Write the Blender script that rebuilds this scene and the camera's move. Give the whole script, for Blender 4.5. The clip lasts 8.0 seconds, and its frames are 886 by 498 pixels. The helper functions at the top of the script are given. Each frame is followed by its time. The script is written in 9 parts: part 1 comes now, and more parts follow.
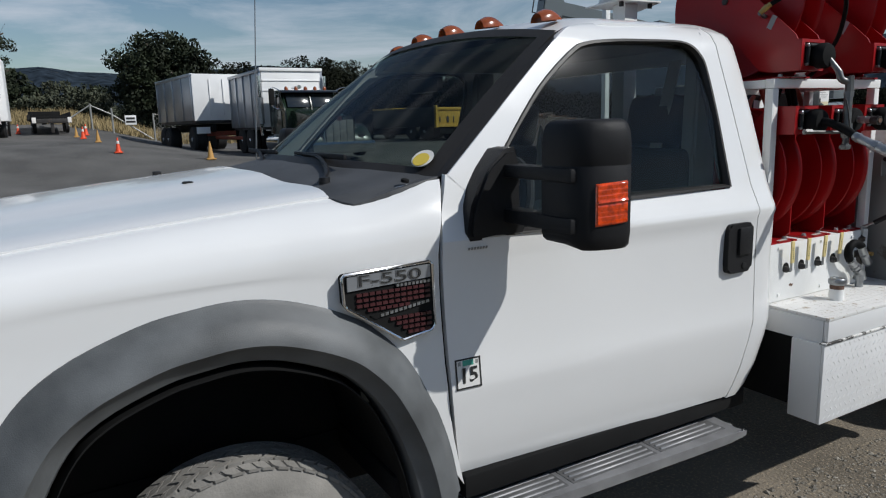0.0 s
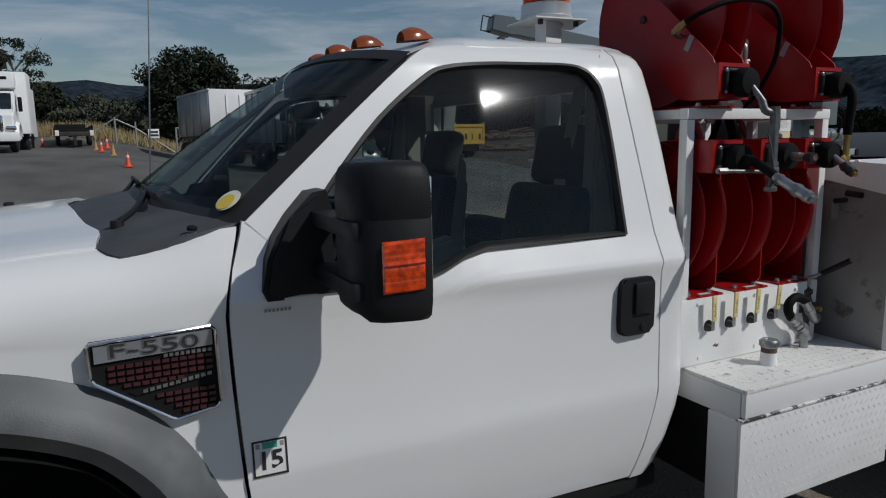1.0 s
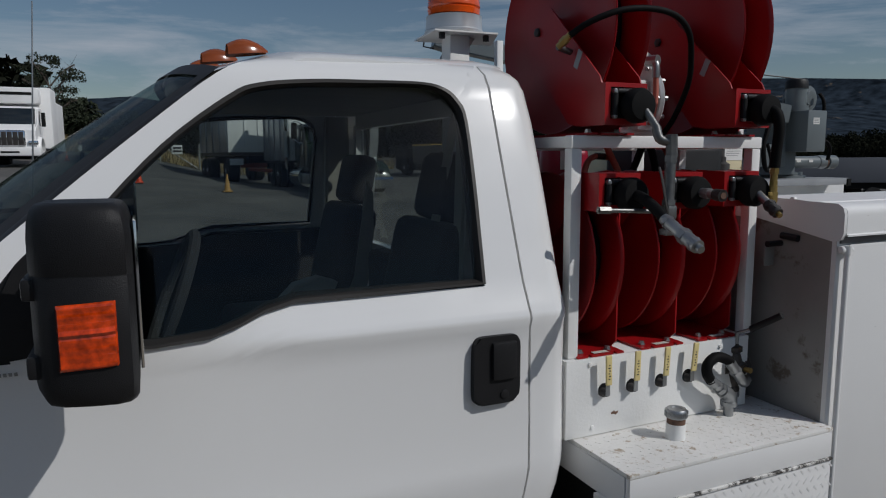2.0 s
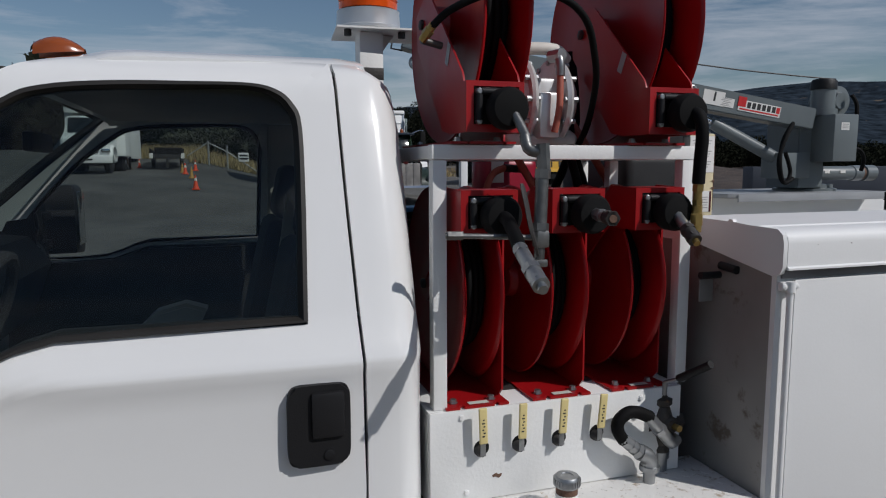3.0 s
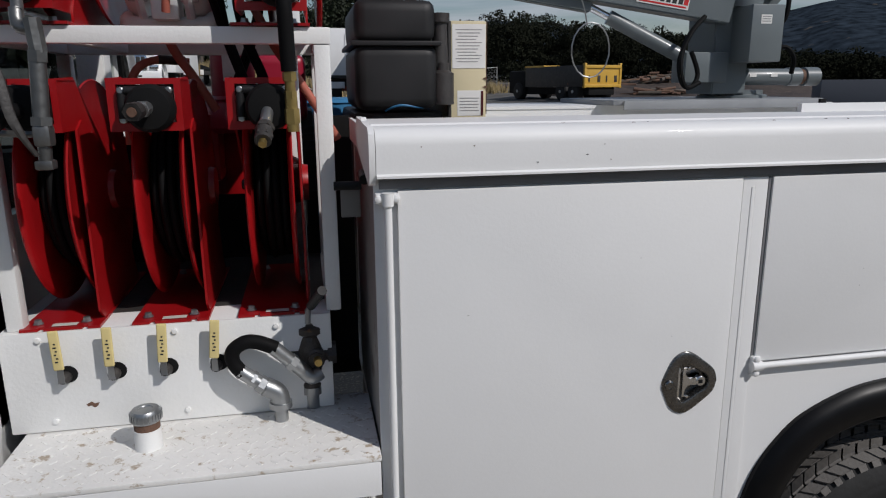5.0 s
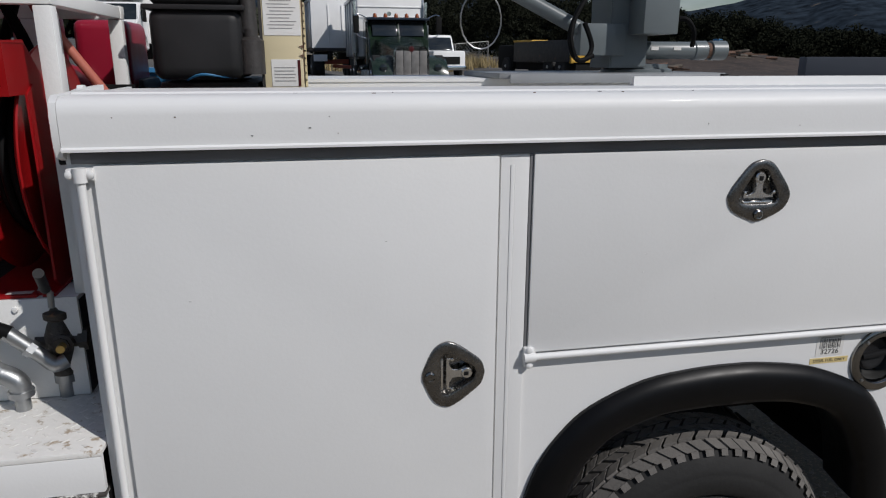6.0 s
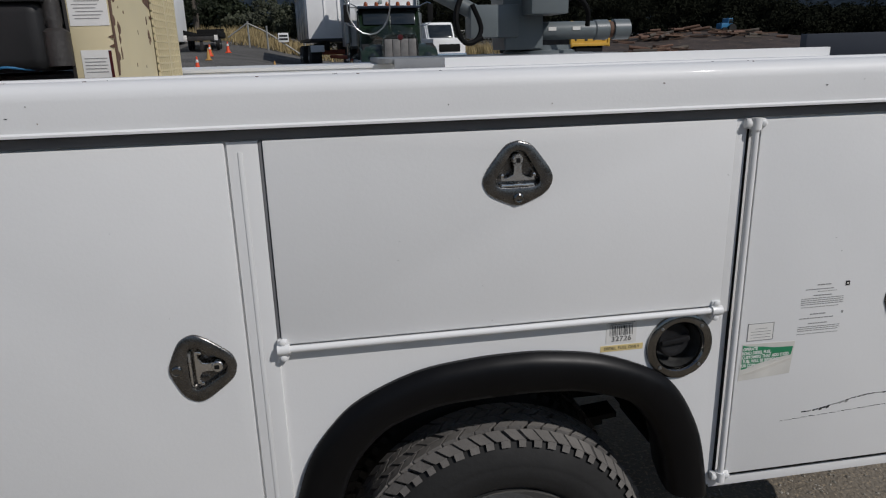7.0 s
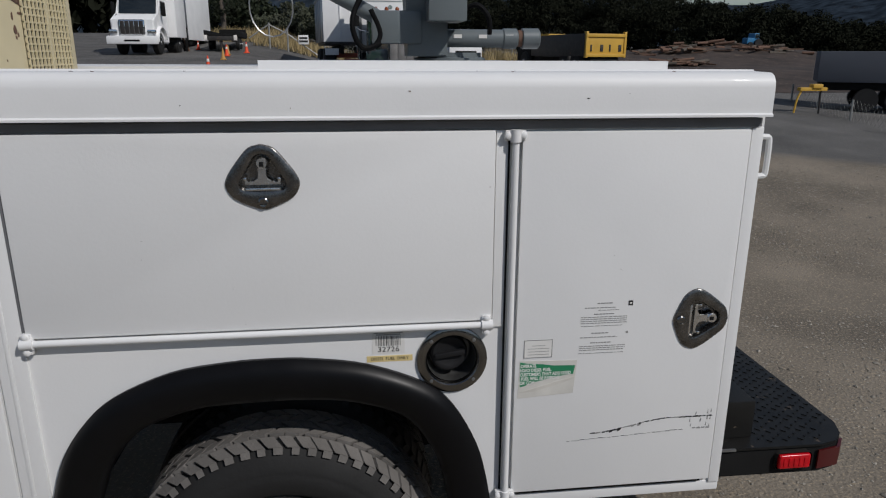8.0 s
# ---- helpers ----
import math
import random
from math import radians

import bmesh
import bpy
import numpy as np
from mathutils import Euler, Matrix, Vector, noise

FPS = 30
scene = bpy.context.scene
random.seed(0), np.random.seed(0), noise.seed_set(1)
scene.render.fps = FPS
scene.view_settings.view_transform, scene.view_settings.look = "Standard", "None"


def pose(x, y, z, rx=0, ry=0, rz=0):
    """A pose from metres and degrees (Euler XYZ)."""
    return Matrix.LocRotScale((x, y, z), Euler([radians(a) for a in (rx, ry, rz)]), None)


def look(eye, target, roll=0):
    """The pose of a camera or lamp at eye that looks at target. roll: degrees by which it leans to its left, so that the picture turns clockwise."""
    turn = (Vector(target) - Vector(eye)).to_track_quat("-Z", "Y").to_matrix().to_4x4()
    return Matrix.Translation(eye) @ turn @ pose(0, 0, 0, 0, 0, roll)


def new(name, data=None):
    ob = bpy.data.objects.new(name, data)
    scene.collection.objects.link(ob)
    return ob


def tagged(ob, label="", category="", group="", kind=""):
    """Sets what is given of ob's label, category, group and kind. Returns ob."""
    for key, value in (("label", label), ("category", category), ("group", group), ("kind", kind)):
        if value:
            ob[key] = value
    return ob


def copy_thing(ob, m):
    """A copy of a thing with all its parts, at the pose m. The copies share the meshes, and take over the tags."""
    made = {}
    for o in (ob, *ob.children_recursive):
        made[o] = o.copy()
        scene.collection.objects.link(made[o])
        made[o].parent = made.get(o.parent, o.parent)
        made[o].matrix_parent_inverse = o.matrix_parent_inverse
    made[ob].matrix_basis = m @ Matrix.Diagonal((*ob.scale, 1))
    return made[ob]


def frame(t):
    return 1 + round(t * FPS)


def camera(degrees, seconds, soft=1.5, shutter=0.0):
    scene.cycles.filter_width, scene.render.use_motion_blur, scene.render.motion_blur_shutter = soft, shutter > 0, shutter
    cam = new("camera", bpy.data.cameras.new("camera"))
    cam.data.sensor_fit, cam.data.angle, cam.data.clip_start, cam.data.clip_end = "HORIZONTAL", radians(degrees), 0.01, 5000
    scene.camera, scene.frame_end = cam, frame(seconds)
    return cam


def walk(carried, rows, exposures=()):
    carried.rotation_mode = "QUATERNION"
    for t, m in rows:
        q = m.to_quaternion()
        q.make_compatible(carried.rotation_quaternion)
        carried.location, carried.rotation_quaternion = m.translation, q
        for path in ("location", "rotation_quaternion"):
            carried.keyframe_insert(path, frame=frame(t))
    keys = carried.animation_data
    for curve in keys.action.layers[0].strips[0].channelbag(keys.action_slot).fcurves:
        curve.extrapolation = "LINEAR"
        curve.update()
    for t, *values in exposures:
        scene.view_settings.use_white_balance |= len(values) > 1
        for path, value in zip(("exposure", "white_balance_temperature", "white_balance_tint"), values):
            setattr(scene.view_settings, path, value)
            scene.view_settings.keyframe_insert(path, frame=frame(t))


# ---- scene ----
cam = camera(66.0, 8.0, soft=1.15)
PATH = [
    (0, (-0.164, 0.083, 1.731), (0.807, 1.793, 1.37), -1.7),
    (0.3, (0.038, 0.117, 1.75), (1.003, 1.832, 1.389), -0.8),
    (0.5, (0.174, 0.125, 1.759), (1.141, 1.837, 1.391), -0.9),
    (0.8, (0.374, 0.111, 1.759), (1.3, 1.855, 1.438), -1.0),
    (1, (0.504, 0.101, 1.773), (1.396, 1.863, 1.458), -1.0),
    (1.3, (0.689, 0.112, 1.773), (1.548, 1.893, 1.471), -0.8),
    (1.5, (0.817, 0.128, 1.78), (1.644, 1.926, 1.489), -0.3),
    (1.7, (0.942, 0.141, 1.793), (1.771, 1.941, 1.521), -0.4),
    (2.8, (1.652, 0.213, 1.805), (2.302, 2.088, 1.559), 0.2),
    (3, (1.774, 0.229, 1.811), (2.383, 2.119, 1.571), -0.2),
    (3.2, (1.893, 0.229, 1.811), (2.475, 2.127, 1.566), -1.1),
    (3.3, (1.95, 0.225, 1.809), (2.499, 2.134, 1.57), -1.4),
    (3.5, (2.066, 0.206, 1.8), (2.513, 2.142, 1.573), -1.1),
    (3.7, (2.182, 0.195, 1.804), (2.589, 2.136, 1.545), -0.6),
    (4, (2.361, 0.19, 1.783), (2.746, 2.125, 1.458), -1.2),
    (4.2, (2.478, 0.199, 1.771), (2.864, 2.131, 1.425), -0.3),
    (4.5, (2.64, 0.202, 1.767), (3.023, 2.132, 1.413), 0.2),
    (4.7, (2.743, 0.194, 1.757), (3.133, 2.114, 1.353), -0.5),
    (5.8, (3.345, 0.197, 1.716), (3.691, 2.095, 1.188), 0.2),
    (6, (3.452, 0.198, 1.724), (3.821, 2.089, 1.187), 0.1),
    (6.2, (3.558, 0.187, 1.719), (3.946, 2.071, 1.172), -0.3),
    (6.5, (3.735, 0.17, 1.712), (4.102, 2.053, 1.148), -0.8),
    (6.7, (3.85, 0.149, 1.714), (4.175, 2.042, 1.155), -1.4),
    (7, (4.022, 0.137, 1.706), (4.33, 2.03, 1.138), -1.5),
    (7.2, (4.146, 0.144, 1.703), (4.466, 2.036, 1.14), -0.7),
    (7.5, (4.328, 0.122, 1.711), (4.623, 2.023, 1.162), -0.5),
    (7.7, (4.445, 0.095, 1.707), (4.728, 1.997, 1.158), -0.3),
    (8, (4.608, 0.069, 1.696), (4.843, 1.977, 1.146), 0.2),
]
walk(cam, [(t, look(eye, target, roll)) for t, eye, target, roll in PATH],
     exposures=[(0, 0.22, 6250, 9), (0.5, 0.12, 6250, 9), (1.0, -0.27, 6250, 9), (1.5, -0.54, 6260, 10), (3.0, -0.14, 6290, 12), (3.5, -0.22, 6330, 13), (4.5, -0.08, 6370, 13), (6.0, -0.08, 6380, 12), (7.0, -0.27, 6370, 12), (8.0, -0.22, 6380, 12)])

# ---- light ----
SUN_DIR = Vector((0.50, -0.55, 0.67)).normalized()
sun = new("sun", bpy.data.lights.new("sun", "SUN"))
sun.data.energy, sun.data.angle, sun.data.color = 3.05, radians(0.53), (1.0, 0.965, 0.915)
sun.matrix_world = look(SUN_DIR * 60, (0, 0, 0))

world = bpy.data.worlds.new("sky")
scene.world = world
world.use_nodes = True
wn, wl = world.node_tree.nodes, world.node_tree.links
wn.clear()
w_out = wn.new("ShaderNodeOutputWorld")
w_bg = wn.new("ShaderNodeBackground")
w_sky = wn.new("ShaderNodeTexSky")
w_sky.sky_type, w_sky.sun_disc = "NISHITA", False
w_sky.sun_elevation, w_sky.sun_rotation = math.asin(SUN_DIR.z), math.atan2(SUN_DIR.x, SUN_DIR.y)
w_sky.air_density, w_sky.dust_density, w_sky.ozone_density = 1.15, 0.3, 2.4
w_geo = wn.new("ShaderNodeTexCoord")
w_map = wn.new("ShaderNodeMapping")
w_map.inputs["Scale"].default_value = (1.1, 1.1, 7.5)
w_map.inputs["Rotation"].default_value = (0.05, 0.03, 0.4)
w_noise = wn.new("ShaderNodeTexNoise")
w_noise.inputs["Scale"].default_value, w_noise.inputs["Detail"].default_value = 2.2, 9.0
w_noise.inputs["Roughness"].default_value, w_noise.inputs["Distortion"].default_value = 0.62, 0.5
w_ramp = wn.new("ShaderNodeValToRGB")
w_ramp.color_ramp.elements[0].position, w_ramp.color_ramp.elements[1].position = 0.455, 0.70
w_mix = wn.new("ShaderNodeMixRGB")
w_mix.inputs["Color2"].default_value = (8.6, 9.1, 10.0, 1)
w_scale = wn.new("ShaderNodeMath")
w_scale.operation = "MULTIPLY"
w_scale.inputs[1].default_value = 0.80
w_bg.inputs["Strength"].default_value = 0.055
wl.new(w_geo.outputs["Generated"], w_map.inputs["Vector"])
wl.new(w_map.outputs["Vector"], w_noise.inputs["Vector"])
wl.new(w_noise.outputs["Fac"], w_ramp.inputs["Fac"])
wl.new(w_ramp.outputs["Color"], w_scale.inputs[0])
wl.new(w_scale.outputs["Value"], w_mix.inputs["Fac"])
w_sat = wn.new("ShaderNodeHueSaturation")
w_sat.inputs["Saturation"].default_value = 1.05
wl.new(w_sky.outputs["Color"], w_sat.inputs["Color"])
wl.new(w_sat.outputs["Color"], w_mix.inputs["Color1"])
wl.new(w_mix.outputs["Color"], w_bg.inputs["Color"])
wl.new(w_bg.outputs["Background"], w_out.inputs["Surface"])

# ---- materials ----
def make_material(name, color, rough=0.5, metal=0.0, coat=0.0, vary=0.08, scale=6.0, bump=0.0, bump_scale=80.0,
                  spots=None, spot_scale=3.0, spot_cut=0.62, spec=0.5, rough_vary=0.08, object_random=0.0, emit=0.0):
    m = bpy.data.materials.new(name)
    m.use_nodes = True
    n, l = m.node_tree.nodes, m.node_tree.links
    b = n["Principled BSDF"]
    b.inputs["Roughness"].default_value, b.inputs["Metallic"].default_value = rough, metal
    b.inputs["Coat Weight"].default_value, b.inputs["Coat Roughness"].default_value = coat, 0.06
    b.inputs["Specular IOR Level"].default_value = spec
    tc = n.new("ShaderNodeTexCoord")
    big = n.new("ShaderNodeTexNoise")
    big.inputs["Scale"].default_value, big.inputs["Detail"].default_value = scale, 6.0
    ramp = n.new("ShaderNodeValToRGB")
    c = Vector(color[:3])
    ramp.color_ramp.elements[0].position, ramp.color_ramp.elements[1].position = 0.3, 0.7
    ramp.color_ramp.elements[0].color = (*(c * (1 - vary)), 1)
    ramp.color_ramp.elements[1].color = (*[min(v, 1.0) for v in c * (1 + vary)], 1)
    l.new(tc.outputs["Object"], big.inputs["Vector"])
    l.new(big.outputs["Fac"], ramp.inputs["Fac"])
    last = ramp.outputs["Color"]
    if spots:
        sn = n.new("ShaderNodeTexNoise")
        sn.inputs["Scale"].default_value, sn.inputs["Detail"].default_value, sn.inputs["Roughness"].default_value = spot_scale, 10.0, 0.7
        sr = n.new("ShaderNodeValToRGB")
        sr.color_ramp.elements[0].position, sr.color_ramp.elements[1].position = spot_cut, spot_cut + 0.06
        mix = n.new("ShaderNodeMixRGB")
        mix.inputs["Color2"].default_value = (*spots, 1)
        l.new(tc.outputs["Object"], sn.inputs["Vector"])
        l.new(sn.outputs["Fac"], sr.inputs["Fac"])
        l.new(sr.outputs["Color"], mix.inputs["Fac"])
        l.new(last, mix.inputs["Color1"])
        last = mix.outputs["Color"]
    if object_random:
        info = n.new("ShaderNodeObjectInfo")
        mul = n.new("ShaderNodeMath")
        mul.operation, mul.inputs[1].default_value = "MULTIPLY_ADD", object_random
        mul.inputs[2].default_value = 1 - object_random / 2
        hs = n.new("ShaderNodeHueSaturation")
        l.new(info.outputs["Random"], mul.inputs[0])
        l.new(mul.outputs["Value"], hs.inputs["Value"])
        l.new(last, hs.inputs["Color"])
        last = hs.outputs["Color"]
    l.new(last, b.inputs["Base Color"])
    if rough_vary:
        rm = n.new("ShaderNodeMapRange")
        rm.inputs["To Min"].default_value, rm.inputs["To Max"].default_value = max(rough - rough_vary, 0.02), min(rough + rough_vary, 1)
        fine = n.new("ShaderNodeTexNoise")
        fine.inputs["Scale"].default_value, fine.inputs["Detail"].default_value = scale * 4, 4.0
        l.new(tc.outputs["Object"], fine.inputs["Vector"])
        l.new(fine.outputs["Fac"], rm.inputs["Value"])
        l.new(rm.outputs["Result"], b.inputs["Roughness"])
    if bump:
        bn = n.new("ShaderNodeTexNoise")
        bn.inputs["Scale"].default_value, bn.inputs["Detail"].default_value = bump_scale, 5.0
        bu = n.new("ShaderNodeBump")
        bu.inputs["Strength"].default_value, bu.inputs["Distance"].default_value = bump, 0.01
        l.new(tc.outputs["Object"], bn.inputs["Vector"])
        l.new(bn.outputs["Fac"], bu.inputs["Height"])
        l.new(bu.outputs["Normal"], b.inputs["Normal"])
    if emit:
        b.inputs["Emission Color"].default_value, b.inputs["Emission Strength"].default_value = (*color[:3], 1), emit
    return m


def make_glass(name, tint, gloss=0.07, rough=0.015, rim=0.85):
    m = bpy.data.materials.new(name)
    m.use_nodes = True
    n, l = m.node_tree.nodes, m.node_tree.links
    n.clear()
    out, mix = n.new("ShaderNodeOutputMaterial"), n.new("ShaderNodeMixShader")
    tr, gl, fr = n.new("ShaderNodeBsdfTransparent"), n.new("ShaderNodeBsdfGlossy"), n.new("ShaderNodeLayerWeight")
    pw, ma = n.new("ShaderNodeMath"), n.new("ShaderNodeMath")
    pw.operation, pw.inputs[1].default_value = "POWER", 4.5
    ma.operation, ma.inputs[1].default_value, ma.inputs[2].default_value = "MULTIPLY_ADD", rim, gloss
    tr.inputs["Color"].default_value = (*tint, 1)
    gl.inputs["Roughness"].default_value = rough
    fr.inputs["Blend"].default_value = 0.5
    l.new(fr.outputs["Facing"], pw.inputs[0])
    l.new(pw.outputs["Value"], ma.inputs[0])
    l.new(ma.outputs["Value"], mix.inputs["Fac"])
    l.new(tr.outputs["BSDF"], mix.inputs[1])
    l.new(gl.outputs["BSDF"], mix.inputs[2])
    l.new(mix.outputs["Shader"], out.inputs["Surface"])
    return m


CAB_WHITE = make_material("cab_white_paint", (0.75, 0.75, 0.74), 0.22, coat=0.5, vary=0.012, scale=2.5, rough_vary=0.04)
BODY_WHITE = make_material("body_white_enamel", (0.74, 0.74, 0.73), 0.52, coat=0.03, vary=0.02, scale=3.0, bump=0.03, bump_scale=160)
CHIPPED_WHITE = make_material("chipped_white_enamel", (0.76, 0.76, 0.74), 0.45, vary=0.05, scale=5, spots=(0.25, 0.17, 0.11), spot_scale=9, spot_cut=0.70, bump=0.08, bump_scale=120)
DECK_WHITE = make_material("worn_white_deck_paint", (0.74, 0.73, 0.70), 0.5, vary=0.07, scale=4, spots=(0.40, 0.33, 0.25), spot_scale=26, spot_cut=0.57, bump=0.15, bump_scale=90)
RED = make_material("red_reel_enamel", (0.30, 0.006, 0.008), 0.34, coat=0.0, spec=0.4, vary=0.12, scale=5)
DARK_RED = make_material("maroon_engine_paint", (0.28, 0.01, 0.03), 0.35, vary=0.1)
BLACK_PLASTIC = make_material("black_moulded_plastic", (0.013, 0.013, 0.014), 0.5, spec=0.22, vary=0.15, bump=0.15, bump_scale=500, rough_vary=0.1)
GREY_PLASTIC = make_material("weathered_grey_plastic", (0.098, 0.104, 0.107), 0.55, vary=0.38, scale=6, bump=0.1, bump_scale=300, rough_vary=0.12)
COWL_PLASTIC = make_material("sun_bleached_cowl_plastic", (0.055, 0.057, 0.06), 0.6, vary=0.25, scale=7, bump=0.15, bump_scale=300)
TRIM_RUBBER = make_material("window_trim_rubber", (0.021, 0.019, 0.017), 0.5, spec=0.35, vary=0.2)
TYRE = make_material("dusty_tyre_rubber", (0.135, 0.126, 0.116), 0.9, vary=0.28, scale=9, bump=0.25, bump_scale=140)
TYRE_SIDE = make_material("black_tyre_sidewall", (0.009, 0.0088, 0.0085), 0.78, vary=0.3, scale=7, bump=0.1)
HOSE = make_material("black_hose_rubber", (0.0035, 0.0035, 0.0038), 0.7, spec=0.14, vary=0.2, scale=12)
RED_HOSE = make_material("faded_red_hose", (0.42, 0.12, 0.08), 0.6, vary=0.15)
STEEL = make_material("galvanised_steel", (0.34, 0.35, 0.355), 0.40, metal=0.9, vary=0.15, scale=20, bump=0.05)
STAINLESS = make_material("brushed_stainless", (0.24, 0.235, 0.225), 0.14, metal=1.0, vary=0.15, scale=18)
CHROME = make_material("chrome_plate", (0.78, 0.79, 0.80), 0.10, metal=1.0, vary=0.03, rough_vary=0.03)
WORN_STEEL = make_material("worn_dark_steel", (0.17, 0.17, 0.165), 0.42, metal=0.8, vary=0.25, scale=25, bump=0.1)
RUBBER = make_material("dull_black_rubber", (0.006, 0.006, 0.0062), 0.8, spec=0.15, vary=0.2)
BRASS = make_material("worn_brass", (0.50, 0.36, 0.13), 0.35, metal=0.9, vary=0.2, scale=20)
RUST = make_material("rusty_steel", (0.13, 0.07, 0.045), 0.8, vary=0.3, scale=12, spots=(0.07, 0.04, 0.03), spot_scale=12, spot_cut=0.55, bump=0.3)
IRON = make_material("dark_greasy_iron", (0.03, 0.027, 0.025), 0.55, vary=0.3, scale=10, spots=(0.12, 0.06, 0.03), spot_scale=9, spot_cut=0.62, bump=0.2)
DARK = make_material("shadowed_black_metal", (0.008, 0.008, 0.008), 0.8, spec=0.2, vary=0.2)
CRANE_GREY = make_material("crane_grey_enamel", (0.13, 0.15, 0.155), 0.38, coat=0.2, vary=0.06, scale=5)
PALE_GREY = make_material("pale_grey_sheet", (0.30, 0.31, 0.32), 0.5, vary=0.08)
BEIGE = make_material("chipped_beige_enamel", (0.60, 0.52, 0.33), 0.45, vary=0.08, scale=4, spots=(0.16, 0.06, 0.03), spot_scale=6, spot_cut=0.68)
LEVER_YELLOW = make_material("cream_yellow_vinyl", (0.66, 0.54, 0.24), 0.5, vary=0.1, scale=20)
PAPER = make_material("weathered_paper_label", (0.70, 0.69, 0.66), 0.6, vary=0.05, scale=10)
CREAM_LABEL = make_material("grimy_white_label", (0.55, 0.53, 0.48), 0.6, vary=0.15, scale=12)
INK = make_material("black_ink", (0.02, 0.02, 0.02), 0.6, vary=0.1)
GREY_INK = make_material("faded_grey_ink", (0.28, 0.28, 0.27), 0.6, vary=0.1)
GREEN_LABEL = make_material("green_sticker_film", (0.02, 0.22, 0.10), 0.5, vary=0.1)
YELLOW_LABEL = make_material("yellow_sticker_film", (0.70, 0.52, 0.07), 0.5, vary=0.1)
TEAL_LABEL = make_material("teal_sticker_film", (0.06, 0.36, 0.27), 0.5, vary=0.1)
AMBER = make_material("amber_lens", (0.70, 0.085, 0.008), 0.14, coat=0.4, vary=0.15, scale=30)
AMBER_DARK = make_material("dull_amber_lens", (0.24, 0.052, 0.008), 0.18, coat=0.4, vary=0.2, scale=20)
RED_LENS = make_material("red_lens", (0.50, 0.006, 0.012), 0.2, spec=0.35, vary=0.2, scale=40)
RED_REFLECTOR = make_material("dull_red_reflector", (0.06, 0.004, 0.005), 0.3, vary=0.15)
SEAT_DARK = make_material("charcoal_seat_cloth", (0.03, 0.03, 0.033), 0.9, vary=0.15, bump=0.2, bump_scale=300)
SEAT_TAN = make_material("grey_tan_vinyl_trim", (0.33, 0.31, 0.27), 0.6, vary=0.08)
BLUE = make_material("blue_machine_paint", (0.03, 0.16, 0.32), 0.45, vary=0.15)
WINDSHIELD = make_glass("windshield_glass", (0.42, 0.49, 0.47), 0.03, 0.07, 0.30)
SIDE_GLASS = make_glass("side_window_glass", (0.66, 0.71, 0.69), 0.032, 0.06)
TREADPLATE = make_material("white_tread_plate", (0.74, 0.74, 0.73), 0.35, vary=0.04, bump=0.05)
BLACK_TREAD = make_material("black_tread_plate", (0.010, 0.010, 0.0095), 0.40, spec=0.22, vary=0.3, scale=10, spots=(0.13, 0.10, 0.075), spot_scale=24, spot_cut=0.62)


# ---- mesh helpers ----
def part(name, bm, material, parent=None, label="", smooth=True):
    """Links a bmesh as one mesh object under its thing."""
    bmesh.ops.recalc_face_normals(bm, faces=bm.faces)
    me = bpy.data.meshes.new(name)
    bm.to_mesh(me)
    bm.free()
    me.materials.append(material)
    if smooth:
        for p in me.polygons:
            p.use_smooth = True
        me.set_sharp_from_angle(angle=radians(38))
    ob = new(name, me)
    if parent is not None:
        ob.parent = parent
        ob.matrix_parent_inverse = parent.matrix_world.inverted() if parent.type != "EMPTY" else Matrix.Translation(-parent.location)
    if label:
        ob["label"] = label
    return ob


def thing(name, at, label, category, group="", kind=""):
    e = new(name)
    e.empty_display_size = 0.2
    e.location = at
    tagged(e, label, category, group, kind)
    return e


def box(lo, hi, bevel=0.0, seg=2, m=None, bm=None):
    bm = bm or bmesh.new()
    lo, hi = Vector(lo), Vector(hi)
    r = bmesh.ops.create_cube(bm, size=1.0)
    vs = r["verts"]
    for v in vs:
        v.co = Vector(((v.co.x + 0.5) * (hi.x - lo.x) + lo.x, (v.co.y + 0.5) * (hi.y - lo.y) + lo.y, (v.co.z + 0.5) * (hi.z - lo.z) + lo.z))
    if bevel:
        es = list({e for v in vs for e in v.link_edges})
        r2 = bmesh.ops.bevel(bm, geom=es, offset=bevel, segments=seg, affect="EDGES", profile=0.6)
        vs = list({v for v in r2["verts"]} | {v for v in vs if v.is_valid})
    if m is not None:
        bmesh.ops.transform(bm, matrix=m, verts=[v for v in vs if v.is_valid])
    return bm


def ring_frame(axis):
    a = Vector(axis).normalized()
    u = a.orthogonal().normalized()
    if abs(a.z) < 0.9:
        u = a.cross(Vector((0, 0, 1))).normalized()
    return a, u, a.cross(u).normalized()


def rod(p, q, r, r2=None, seg=16, bm=None, cap=True):
    """A round bar from p to q."""
    bm = bm or bmesh.new()
    p, q = Vector(p), Vector(q)
    a, u, w = ring_frame(q - p)
    r2 = r if r2 is None else r2
    rings = []
    for c, rr in ((p, r), (q, r2)):
        rings.append([bm.verts.new(c + (u * math.cos(t) + w * math.sin(t)) * rr) for t in (2 * math.pi * i / seg for i in range(seg))])
    for i in range(seg):
        j = (i + 1) % seg
        bm.faces.new((rings[0][i], rings[0][j], rings[1][j], rings[1][i]))
    if cap:
        bm.faces.new(rings[0][::-1])
        bm.faces.new(rings[1])
    return bm


